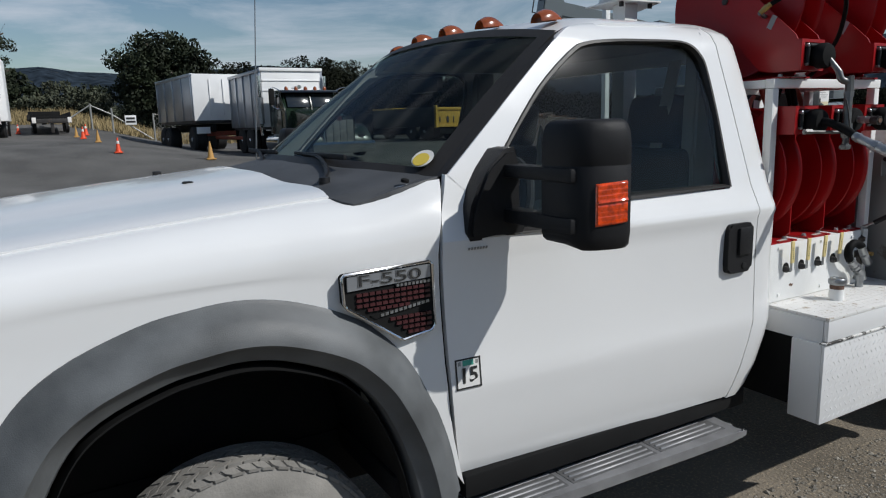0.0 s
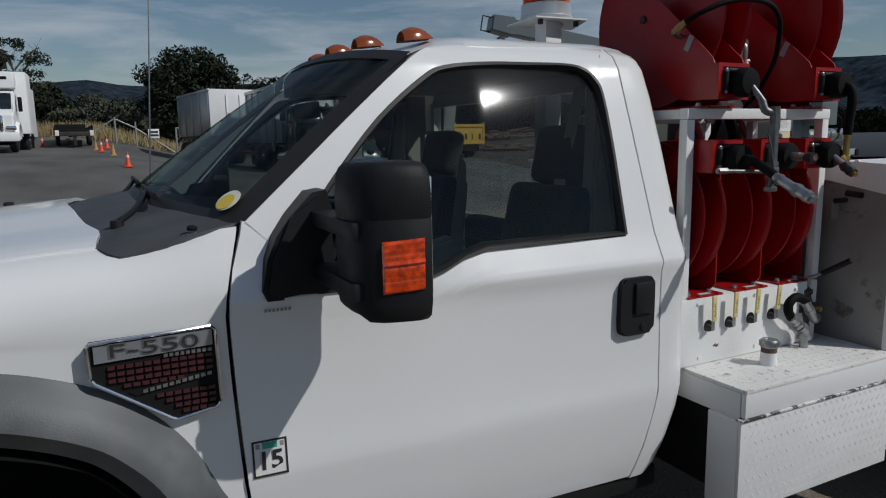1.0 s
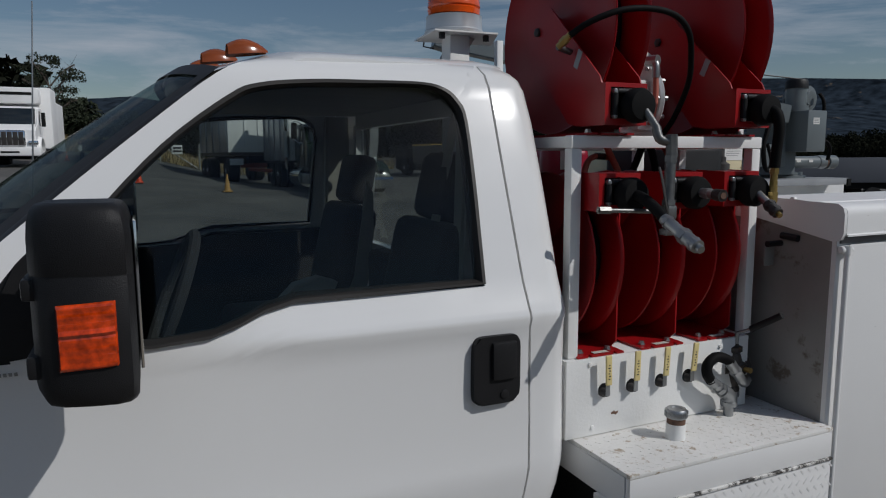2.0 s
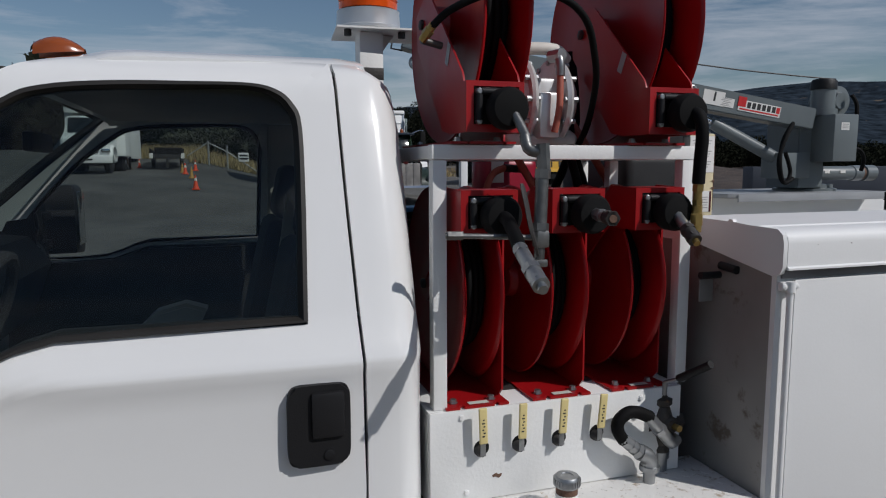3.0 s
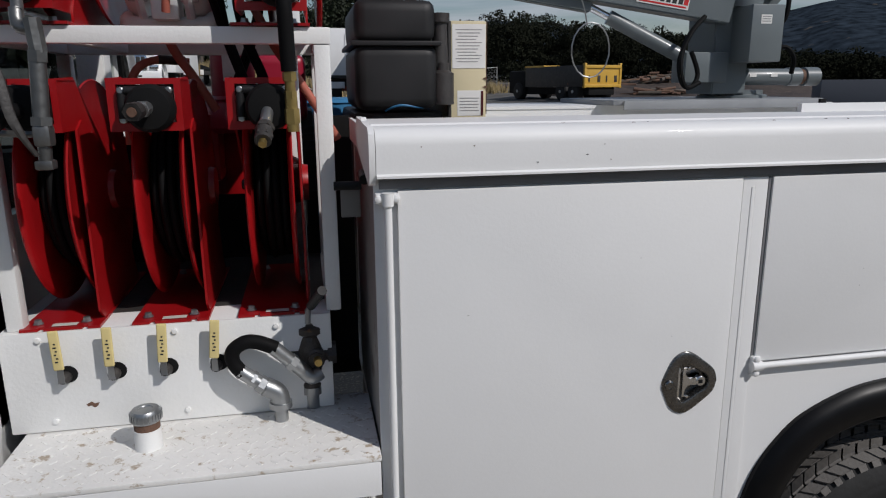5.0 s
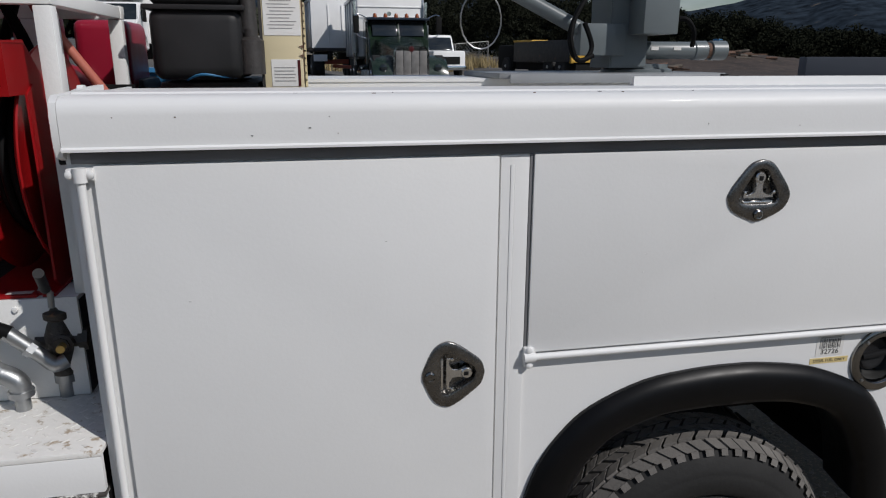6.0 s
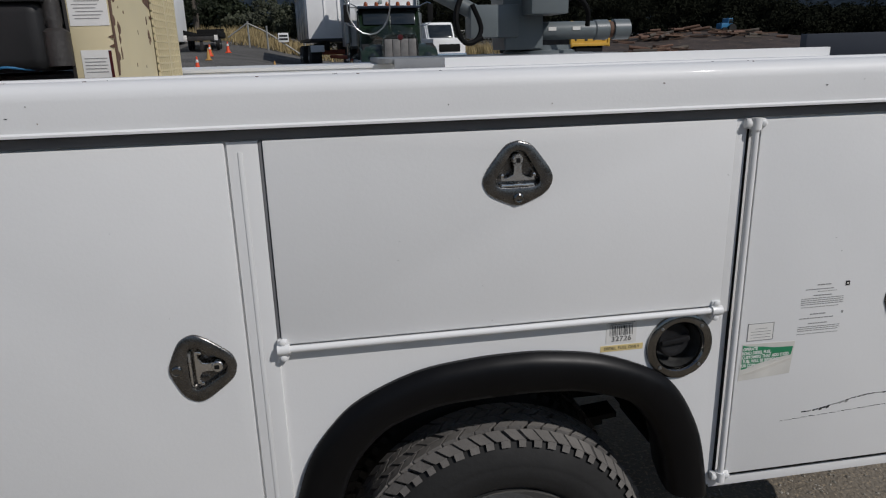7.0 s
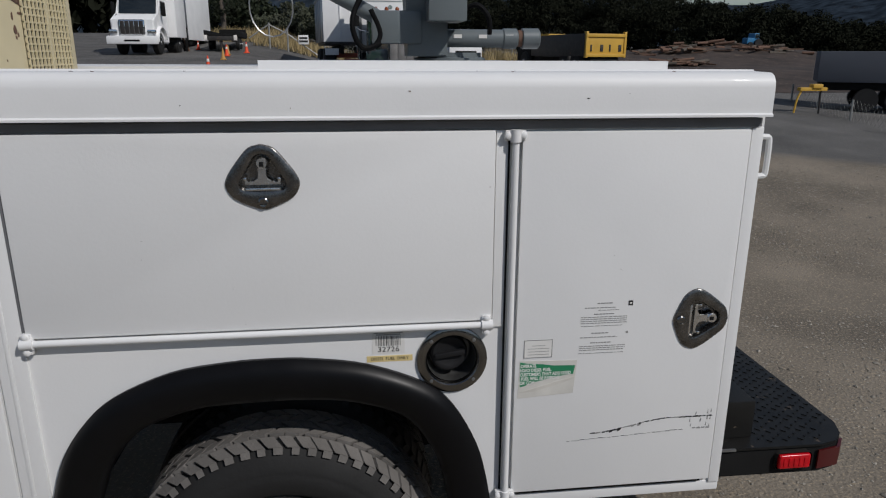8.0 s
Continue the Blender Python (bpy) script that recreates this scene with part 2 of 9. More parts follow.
def lathe(origin, axis, profile, seg=24, bm=None, close=True):
    """Turns (along, radius) pairs round an axis."""
    bm = bm or bmesh.new()
    o = Vector(origin)
    a, u, w = ring_frame(axis)
    rings = []
    for s, r in profile:
        if r < 1e-5:
            rings.append([bm.verts.new(o + a * s)])
        else:
            rings.append([bm.verts.new(o + a * s + (u * math.cos(2 * math.pi * i / seg) + w * math.sin(2 * math.pi * i / seg)) * r) for i in range(seg)])
    for A, B in zip(rings, rings[1:]):
        for i in range(seg):
            j = (i + 1) % seg
            if len(A) == 1 and len(B) == 1:
                continue
            if len(A) == 1:
                bm.faces.new((A[0], B[j], B[i]))
            elif len(B) == 1:
                bm.faces.new((A[i], A[j], B[0]))
            else:
                bm.faces.new((A[i], A[j], B[j], B[i]))
    if close:
        for R in (rings[0], rings[-1]):
            if len(R) > 2:
                bm.faces.new(R)
    return bm


def smooth_path(pts, n=6):
    pts = [Vector(p) for p in pts]
    out = []
    for i in range(len(pts) - 1):
        p0, p1, p2, p3 = pts[max(i - 1, 0)], pts[i], pts[i + 1], pts[min(i + 2, len(pts) - 1)]
        for k in range(n):
            t = k / n
            out.append(0.5 * ((2 * p1) + (p2 - p0) * t + (2 * p0 - 5 * p1 + 4 * p2 - p3) * t * t + (3 * p1 - p0 - 3 * p2 + p3) * t ** 3))
    out.append(pts[-1])
    return out


def tube(pts, r, seg=10, n=6, bm=None, closed=False):
    """A round tube along a smooth path."""
    bm = bm or bmesh.new()
    path = smooth_path(pts, n) if n > 1 else [Vector(p) for p in pts]
    prev_u = None
    rings = []
    for i, c in enumerate(path):
        d = (path[min(i + 1, len(path) - 1)] - path[max(i - 1, 0)]).normalized()
        if prev_u is None:
            _, u, w = ring_frame(d)
        else:
            u = (prev_u - d * prev_u.dot(d)).normalized()
            w = d.cross(u)
        prev_u = u
        rings.append([bm.verts.new(c + (u * math.cos(2 * math.pi * k / seg) + w * math.sin(2 * math.pi * k / seg)) * r) for k in range(seg)])
    for A, B in zip(rings, rings[1:]):
        for k in range(seg):
            j = (k + 1) % seg
            bm.faces.new((A[k], A[j], B[j], B[k]))
    bm.faces.new(rings[0][::-1])
    bm.faces.new(rings[-1])
    return bm


def prism(outline, axis, lo, hi, bm=None, bevel=0.0):
    """Extrudes a 2D outline along an axis: 'x' takes (y, z), 'y' takes (x, z), 'z' takes (x, y)."""
    bm = bm or bmesh.new()
    def at(p, s):
        return {"x": (s, p[0], p[1]), "y": (p[0], s, p[1]), "z": (p[0], p[1], s)}[axis]
    a = [bm.verts.new(at(p, lo)) for p in outline]
    b = [bm.verts.new(at(p, hi)) for p in outline]
    n = len(outline)
    faces = [bm.faces.new(a), bm.faces.new(b[::-1])]
    for i in range(n):
        faces.append(bm.faces.new((a[i], b[i], b[(i + 1) % n], a[(i + 1) % n])))
    if bevel:
        es = list(faces[0].edges) + list(faces[1].edges)
        bmesh.ops.bevel(bm, geom=es, offset=bevel, segments=2, affect="EDGES")
    return bm


def sheet(rows, thick=0.0, direction=(0, 1, 0), bm=None):
    """A grid of points as a skin, with thickness along a direction."""
    bm = bm or bmesh.new()
    vs = [[bm.verts.new(p) for p in r] for r in rows]
    fs = []
    for a, b in zip(vs, vs[1:]):
        for i in range(len(a) - 1):
            fs.append(bm.faces.new((a[i], a[i + 1], b[i + 1], b[i])))
    if thick:
        d = Vector(direction) * thick
        back = [[bm.verts.new(v.co + d) for v in r] for r in vs]
        for a, b in zip(back, back[1:]):
            for i in range(len(a) - 1):
                bm.faces.new((a[i], b[i], b[i + 1], a[i + 1]))
        def rim(A, B):
            for i in range(len(A) - 1):
                bm.faces.new((A[i], B[i], B[i + 1], A[i + 1]))
        rim(vs[0], back[0])
        rim(vs[-1][::-1], back[-1][::-1])
        rim([r[0] for r in vs][::-1], [r[0] for r in back][::-1])
        rim([r[-1] for r in vs], [r[-1] for r in back])
    return bm


def lerp_table(table, v):
    if v <= table[0][0]:
        return table[0][1]
    for (a, fa), (b, fb) in zip(table, table[1:]):
        if v <= b:
            return fa + (fb - fa) * (v - a) / (b - a)
    return table[-1][1]


def steps(a, b, n):
    return [a + (b - a) * i / n for i in range(n + 1)]


def smoothstep(a, b, v):
    t = min(max((v - a) / (b - a), 0), 1)
    return t * t * (3 - 2 * t)


def writing(body, size, material, m, name="lettering", parent=None, extrude=0.0006, label="", squeeze=1.0, bold=0.0):
    """Text as a mesh, in the plane that m's x and y span."""
    cu = bpy.data.curves.new(name, "FONT")
    cu.body, cu.size, cu.extrude, cu.offset = body, size, extrude, bold
    cu.align_x, cu.align_y = "CENTER", "CENTER"
    tmp = bpy.data.objects.new(name, cu)
    me = bpy.data.meshes.new_from_object(tmp)
    bpy.data.objects.remove(tmp)
    me.transform(m @ Matrix.Diagonal((squeeze, 1, 1, 1)))
    me.materials.clear()
    me.materials.append(material)
    ob = new(name, me)
    if parent is not None:
        ob.parent = parent
        ob.matrix_parent_inverse = parent.matrix_world.inverted() if parent.type != "EMPTY" else Matrix.Translation(-parent.location)
    if label:
        ob["label"] = label
    return ob


def carve(obs, cutter):
    """Cuts the same hole through one or more meshes."""
    me = bpy.data.meshes.new("cutter")
    bmesh.ops.recalc_face_normals(cutter, faces=cutter.faces)
    cutter.to_mesh(me)
    cutter.free()
    tool = new("cutter", me)
    for ob in obs:
        mod = ob.modifiers.new("hole", "BOOLEAN")
        mod.operation, mod.solver, mod.object = "DIFFERENCE", "EXACT", tool
        bpy.context.view_layer.update()
        cut = bpy.data.meshes.new_from_object(ob.evaluated_get(bpy.context.evaluated_depsgraph_get()))
        ob.modifiers.clear()
        ob.data = cut
    bpy.data.objects.remove(tool)


def facing(x, y, z):
    """A pose on a wall that faces -y: x to the right, y up."""
    return pose(x, y, z, 90, 0, 0)

# ---- the truck: cab, hood, doors, wheels ----
MID = 2.66          # the truck's centre line
PROFILE = [(0.55, 1.76), (0.62, 1.725), (0.68, 1.70), (0.76, 1.678), (0.88, 1.662), (0.965, 1.652), (0.99, 1.654), (1.05, 1.660), (1.25, 1.662),
           (1.355, 1.658), (1.370, 1.6545), (1.381, 1.6485), (1.392, 1.649), (1.43, 1.667), (1.48, 1.69), (1.75, 1.775), (1.99, 1.858), (2.03, 1.885), (2.06, 1.935)]


def side_y(x, z):
    return lerp_table(PROFILE, z) + 0.042 * (2.0 - min(max(x, 0.3), 2.2))


def seam_front(z):
    return lerp_table([(0.6, 0.83), (0.672, 0.815), (0.80, 0.79), (0.95, 0.771), (1.2, 0.758), (1.39, 0.752), (1.48, 0.772), (1.58, 0.806)], z)


def seam_rear(z):
    return lerp_table([(0.6, 1.975), (0.714, 2.002), (0.85, 2.035), (0.97, 2.052), (1.08, 2.058), (1.39, 2.053), (1.75, 2.040), (2.06, 2.035)], z)


def sill(x):
    return lerp_table([(0.86, 1.405), (1.15, 1.405), (1.26, 1.412), (1.32, 1.430), (1.38, 1.455), (1.45, 1.471), (2.1, 1.475)], x)


def mirror_y(bm):
    """The same shape on the passenger side."""
    out = bm.copy()
    for v in out.verts:
        v.co.y = 2 * MID - v.co.y
    bmesh.ops.reverse_faces(out, faces=out.faces)
    return out


truck = thing("pickup_truck", (1.2, MID, 0.0), "white heavy-duty pickup cab and chassis parked on gravel", "truck")


def both(name, bm, material, label="", smooth=True):
    other = mirror_y(bm)
    a = part(name, bm, material, truck, label, smooth)
    b = part(name, other, material, truck, label, smooth)
    return a, b


# hood
def hood_mid(x):
    return lerp_table([(-0.75, 1.40), (-0.68, 1.455), (-0.55, 1.495), (-0.35, 1.524), (0.0, 1.558), (0.42, 1.592), (0.5, 1.596)], x)


def hood_edge(d):
    return 0.415 + 0.09 * min(d / 0.64, 1.0) ** 1.5 - 0.012 * smoothstep(0.66, 0.79, d)


HOOD_DROP = [(0, 0), (0.2, -0.003), (0.30, -0.008), (0.38, -0.020), (0.46, -0.030), (0.62, -0.034), (0.74, -0.042), (0.80, -0.055)]
rows = []
for x in steps(-0.75, 0.49, 22):
    rows.append([(x + (hood_edge(d) - 0.49) * max(0.0, (x - 0.1) / 0.39), MID + s * d, hood_mid(x) + lerp_table(HOOD_DROP, d))
                 for s, d in [(-1, v) for v in (0.79, 0.77, 0.74, 0.68, 0.62, 0.54, 0.46, 0.42, 0.38, 0.34, 0.30, 0.2, 0.1)] + [(1, v) for v in (0, 0.1, 0.2, 0.3, 0.34, 0.38, 0.42, 0.46, 0.54, 0.62, 0.68, 0.74, 0.77, 0.79)]])
hood = part("hood", sheet(rows, 0.012, (0, 0, -1)), CAB_WHITE, truck)
for y in (2.38, 3.09):
    part("washer_nozzle", box((0.195, y - 0.016, 1.548), (0.228, y + 0.016, 1.574), 0.006), BLACK_PLASTIC, hood, "small black washer nozzle")

# fenders
ARCH = [(-0.47, 0.74), (-0.43, 0.92), (-0.325, 1.118), (-0.21, 1.223), (-0.037, 1.293), (0.09, 1.315), (0.188, 1.321), (0.28, 1.310), (0.368, 1.285), (0.46, 1.247), (0.54, 1.198),
        (0.626, 1.110), (0.682, 1.02), (0.733, 0.91), (0.772, 0.788), (0.800, 0.64)]
arch_smooth = smooth_path([(a, 0, b) for a, b in ARCH], 4)
ARCH_TABLE = sorted((p.x, p.z) for p in arch_smooth)
def crown_x(x, u, z):
    return x if u < 0.75 else x + (seam_front(z) - 0.004 - 0.749) * smoothstep(0.75, 1, u)


rows = []
for u in steps(0, 1, 44):
    x0 = -0.75 + u * (0.749 + 0.75)
    zl = lerp_table(ARCH_TABLE, x0) if x0 > -0.47 else 0.74
    zl = max(zl - 0.012 - 0.2 * smoothstep(0.62, 1.0, u), 0.62)
    col = []
    for v in steps(0, 1, 9):
        z = zl + (1.37 - zl) * v
        x = x0 if u < 0.75 else x0 + (seam_front(z) - 0.004 - 0.749) * smoothstep(0.75, 1, u)
        yy = side_y(x, max(z, 0.9)) + 0.01
        col.append((x, yy, z))
    x, ys = x0, side_y(x0, 1.3)
    if x0 <= 0.50:
        top = (MID - 0.795, hood_mid(x0) - 0.058)
    else:
        k = smoothstep(0.50, 0.76, x0)
        top = (1.865 - 0.075 * k, 1.538 + 0.037 * k)
    for f, (dy, dz) in enumerate(((0.004, 1.40), (0.012, 1.432), (0.035, 1.46))):
        kk = (top[1] - 1.37) / (1.50 - 1.37)
        zz = 1.37 + (dz - 1.37) * kk
        col.append((crown_x(x0, u, zz), ys + dy + 0.012 * (1 - u), zz))
    zz = 1.37 + 0.112 * kk
    col.append((crown_x(x0, u, zz), ys + 0.085 - 0.03 * smoothstep(0.75, 1, u), zz))
    col.append((crown_x(x0, u, top[1]), top[0], top[1]))
    rows.append(col)
both("fender", sheet(rows, 0.01, (0, 1, 0)), CAB_WHITE)

# flares
pts = arch_smooth
cx, cz = 0.17, 0.62
ring = []
for i, p in enumerate(pts):
    inward = Vector((cx - p.x, 0, cz - p.z)).normalized()
    w = 0.103
    yf = side_y(p.x, 1.1) + 0.018
    sec = [(0.0, yf), (0.0, yf - 0.012), (0.012, yf - 0.020), (w * 0.35, yf - 0.055), (w * 0.72, yf - 0.082), (w * 0.95, yf - 0.088), (w, yf - 0.082), (w + 0.005, yf - 0.070), (w + 0.040, yf - 0.050), (w + 0.046, yf - 0.035), (w + 0.05, yf + 0.03)]
    ring.append([(p.x + inward.x * s, y, p.z + inward.z * s) for s, y in sec])
both("wheel_arch_flare", sheet(ring, 0.004, (0, 1, 0)), GREY_PLASTIC, "weathered grey plastic flare")
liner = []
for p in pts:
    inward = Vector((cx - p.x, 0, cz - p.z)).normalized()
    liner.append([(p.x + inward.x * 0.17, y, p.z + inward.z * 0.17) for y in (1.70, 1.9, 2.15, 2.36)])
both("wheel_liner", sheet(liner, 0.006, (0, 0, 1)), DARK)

# nose, kept plain
part("nose", box((-0.79, MID - 0.93, 0.72), (-0.70, MID + 0.93, 1.40), 0.03), CAB_WHITE, truck)
part("nose_panel", box((-0.715, MID - 0.86, 0.72), (-0.665, MID + 0.86, 1.435), 0.01), CAB_WHITE, truck)
part("front_bumper", box((-0.93, MID - 1.0, 0.52), (-0.74, MID + 1.0, 0.76), 0.04), CHROME, truck)
part("engine_bay", box((-0.66, MID - 0.45, 0.55), (0.70, MID + 0.45, 1.36), 0.02), DARK, truck)

# doors
NZ = [0, 0.03, 0.08, 0.16, 0.26, 0.34, 0.385, 0.41, 0.46, 0.55, 0.68, 0.80, 0.86, 0.888, 0.903, 0.92, 0.945, 1.0]
DOOR_U = (1.938 - seam_front(1.475) - 0.004) / (seam_rear(1.475) - seam_front(1.475) - 0.008)
rows = []
for v in NZ:
    row = []
    for u in steps(0, DOOR_U, 21)[:-1] + steps(DOOR_U, 1, 3):
        x = 0.80 + 1.25 * u
        for _ in range(3):
            z = 0.668 + v * (sill(x) - 0.668)
            a, b = seam_front(z) + 0.004, seam_rear(z) - 0.004
            x = a + (b - a) * u
        row.append((x, side_y(x, z), z))
    rows.append(row)
DOOR_SKIN = sheet(rows)

# pillars, window frame and roof rail
OUTER = [(0.815, 1.585), (0.98, 1.725), (1.15, 1.868), (1.325, 2.006), (1.42, 2.046), (1.55, 2.060), (1.70, 2.064), (1.86, 2.063), (1.97, 2.061), (2.028, 2.06)]
INNER = [(0.905, 1.50), (1.03, 1.662), (1.19, 1.832), (1.345, 1.950), (1.42, 1.982), (1.55, 1.996), (1.70, 1.999), (1.84, 1.999), (1.90, 1.985), (1.932, 1.955)]
def rounded(pts, n=4):
    return [(p.x, p.z) for p in smooth_path([(a, 0, b) for a, b in pts], n)]


rows = []
for (a, b), (c, d) in zip(rounded(OUTER), rounded(INNER)):
    rows.append([(a + (c - a) * k, side_y(a + (c - a) * k, b + (d - b) * k), b + (d - b) * k) for k in (0, 0.15, 0.4, 0.7, 1)])
both("roof_rail", sheet(rows, 0.03, (0, 1, 0)), CAB_WHITE)
rows = []
for z in (2.06, 2.03, 1.99, 1.955, 1.90, 1.8, 1.7, 1.6, 1.5, 1.475):
    xw = lerp_table([(1.47, 1.938), (1.90, 1.952), (1.955, 1.934), (2.06, 2.027)], z)
    xr = seam_rear(z) - 0.004
    tuck = 0.014 if z > 1.956 else 0.0
    rows.append([(xw - tuck, side_y(xw - tuck, z) + tuck * 0.12, z), (xw + tuck * 0.15, side_y(xw + tuck * 0.15, z), z)] + [(xw + (xr - xw) * k, side_y(xw + (xr - xw) * k, z), z) for k in (1 / 3, 2 / 3, 1)])
sheet(rows, bm=DOOR_SKIN)
bmesh.ops.remove_doubles(DOOR_SKIN, verts=DOOR_SKIN.verts, dist=0.0015)
bmesh.ops.recalc_face_normals(DOOR_SKIN, faces=DOOR_SKIN.faces)
bmesh.ops.solidify(DOOR_SKIN, geom=DOOR_SKIN.faces[:], thickness=0.02 if sum(f.normal.y for f in DOOR_SKIN.faces) < 0 else -0.02)
door_l, door_r = both("door", DOOR_SKIN, CAB_WHITE, "white door with a dark inset handle")
rows = []
for z in (1.405, 1.412, 1.425, 1.45, 1.48, 1.50, 1.53, 1.56, 1.588):
    xa, xb = seam_front(z) + 0.004, lerp_table([(1.405, 0.97), (1.42, 0.95), (1.50, 0.905), (1.588, 0.818)], z)
    rows.append([(xa + (xb - xa) * k, side_y(xa + (xb - xa) * k, z), z) for k in (0, 0.25, 0.5, 0.75, 1)])
both("mirror_patch", sheet(rows, 0.02, (0, 1, 0)), CAB_WHITE)

# window trim and glass
LOOP = [(1.938, 1.48), (1.948, 1.70), (1.952, 1.90), (1.934, 1.957), (1.90, 1.987), (1.84, 2.001), (1.70, 2.001), (1.55, 1.998), (1.42, 1.984), (1.345, 1.952), (1.19, 1.834),
        (1.03, 1.664), (0.90, 1.50), (0.93, 1.41), (1.15, 1.405), (1.26, 1.412), (1.32, 1.430), (1.38, 1.455), (1.45, 1.471), (1.70, 1.475)]
LOOP = LOOP[:1] + rounded(LOOP[1:13]) + LOOP[13:]
ctr = Vector((1.52, 0, 1.70))
rows = []
for a, b in LOOP + LOOP[:1]:
    to = (Vector((ctr.x, 0, ctr.z)) - Vector((a, 0, b)))
    d = to.normalized()
    w = 0.020
    q = []
    for s, o in ((-0.001, 0.0), (0.0, -0.009), (0.010, -0.010), (w - 0.006, -0.004), (w, 0.004), (w, 0.026)):
        x, z = a + d.x * s, b + d.z * s
        q.append((x, side_y(x, z) + o, z))
    rows.append(q)
both("window_trim", sheet(rows), TRIM_RUBBER, "dark rubber window trim")
bm = bmesh.new()

def glass_y(x, z):
    """The pane bows outward a little towards the sill and lies flat along the door."""
    dz = z - 1.48
    return 1.704 + 0.20 * dz + 0.285 * dz * abs(dz) + 0.075 * max(0.0, 1.5 - x)


rings = []
for s in (0.97, 0.8, 0.64, 0.48, 0.34, 0.2, 0.08, 0.0):
    rings.append([(1.52 + (a - 1.52) * s, glass_y(1.52 + (a - 1.52) * s, 1.70 + (b - 1.70) * s), 1.70 + (b - 1.70) * s) for a, b in LOOP + LOOP[:1]])
bm = sheet(rings)
bmesh.ops.remove_doubles(bm, verts=bm.verts, dist=0.0005)
bmesh.ops.recalc_face_normals(bm, faces=bm.faces)
both("side_window", bm, SIDE_GLASS, "tinted side window glass")

# rear cab corner, roof, back wall
rows = []
for z in (0.66, 0.70, 0.78, 0.90, 0.97, 1.0, 1.2, 1.36, 1.385, 1.40, 1.43, 1.48, 1.6, 1.75, 1.9, 1.99, 2.03, 2.06):
    back = [(0.66, 2.09), (0.71, 2.13), (0.88, 2.185), (1.0, 2.20), (1.60, 2.20), (1.75, 2.198), (1.9, 2.196), (1.97, 2.190), (2.02, 2.178), (2.06, 2.150)]
    xb = lerp_table(back, min(z, 2.01))
    xs = seam_rear(z) + 0.004
    r = []
    for k in (0, 0.25, 0.5, 0.68, 0.82, 0.92, 0.98, 1.0):
        zz = z - max(0, z - 2.01) * smoothstep(0.40, 1.0, k)
        x = xs + (lerp_table(back, zz) - xs) * k
        r.append((x, side_y(2.0, zz) + (0.0 if k < 0.5 else 0.075 * ((k - 0.5) / 0.5) ** 2.6), zz))
    r.append((xb, side_y(2.0, min(z, 2.01)) + 0.2, min(z, 2.01)))
    rows.append(r)
both("cab_corner", sheet(rows, 0.02, (0, 1, 0)), CAB_WHITE)
rows = []
YR = [1.935, 1.95, 1.975, 2.02, 2.10, 2.25, 2.45, MID]
YR = YR + [2 * MID - y for y in YR[-2::-1]]
for u in steps(0, 1, 16):
    row = []
    for y in YR:
        d = abs(y - MID) / 0.725
        xa = 1.24 + 0.10 * d ** 2.2
        x = xa + (2.172 - xa) * u
        z = lerp_table([(0, 2.118), (0.3, 2.116), (0.6, 2.106), (0.8, 2.096), (0.88, 2.087), (0.94, 2.077), (0.98, 2.068), (1.0, 2.060)], d)
        z -= 0.058 * (1 - smoothstep(0, 0.30, u)) + 0.068 * smoothstep(0.91, 1.0, u) ** 1.7
        off = 0.075 * max(0.0, (x - 2.10) / 0.072) ** 2.2
        row.append((x, MID + (y - MID) * (0.725 - off) / 0.725, z))
    rows.append(row)
part("roof", sheet(rows, 0.02, (0, 0, -1)), CAB_WHITE, truck)
part("headliner", box((1.36, 1.98, 2.0), (2.1, 2 * MID - 1.98, 2.03), 0.01), SEAT_TAN, truck)
bm = box((2.105, 1.86, 0.70), (2.145, 2 * MID - 1.86, 1.42))
box((2.105, 1.94, 1.42), (2.145, 1.98, 1.96), bm=bm)
box((2.105, 2 * MID - 1.98, 1.42), (2.145, 2 * MID - 1.94, 1.96), bm=bm)
box((2.105, 1.98, 1.94), (2.145, 2 * MID - 1.98, 2.03), bm=bm)
part("back_wall", bm, CAB_WHITE, truck)
bm = bmesh.new()
bm.faces.new([bm.verts.new(p) for p in ((2.13, 1.98, 1.42), (2.13, 2 * MID - 1.98, 1.42), (2.13, 2 * MID - 1.98, 1.94), (2.13, 1.98, 1.94))])
part("rear_window", bm, SIDE_GLASS, truck, "rear cab window", smooth=False)
bm = bmesh.new()
tube([(2.152, 1.96, 1.40), (2.152, 1.96, 1.92), (2.152, 2.02, 1.965), (2.152, 2 * MID - 2.02, 1.965), (2.152, 2 * MID - 1.96, 1.92), (2.152, 2 * MID - 1.96, 1.40)], 0.018, 8, 3, bm)
part("rear_window_seal", bm, TRIM_RUBBER, truck)

# windshield, its seal, cowl and wipers
def ws_base(y):
    d = abs(y - MID) / 0.85
    return Vector((0.60 + 0.20 * d ** 2.4, y, 1.603 - 0.03 * d ** 3))


def ws_top(y):
    d = abs(y - MID) / 0.85
    yt = MID + (y - MID) * 0.865
    return Vector((1.235 + 0.085 * d ** 2.2, yt, 2.058 - 0.05 * d ** 2.5))


def ws_grid(ya, yb, va, vb, off, ny=24, nv=10):
    rows = []
    for v in steps(va, vb, nv):
        row = []
        for y in steps(ya, yb, ny):
            p = ws_base(y).lerp(ws_top(y), v)
            row.append(p + Vector((-0.45, 0, 0.6)) * (off + 0.014 * math.sin(math.pi * v)))
        rows.append(row)
    return rows


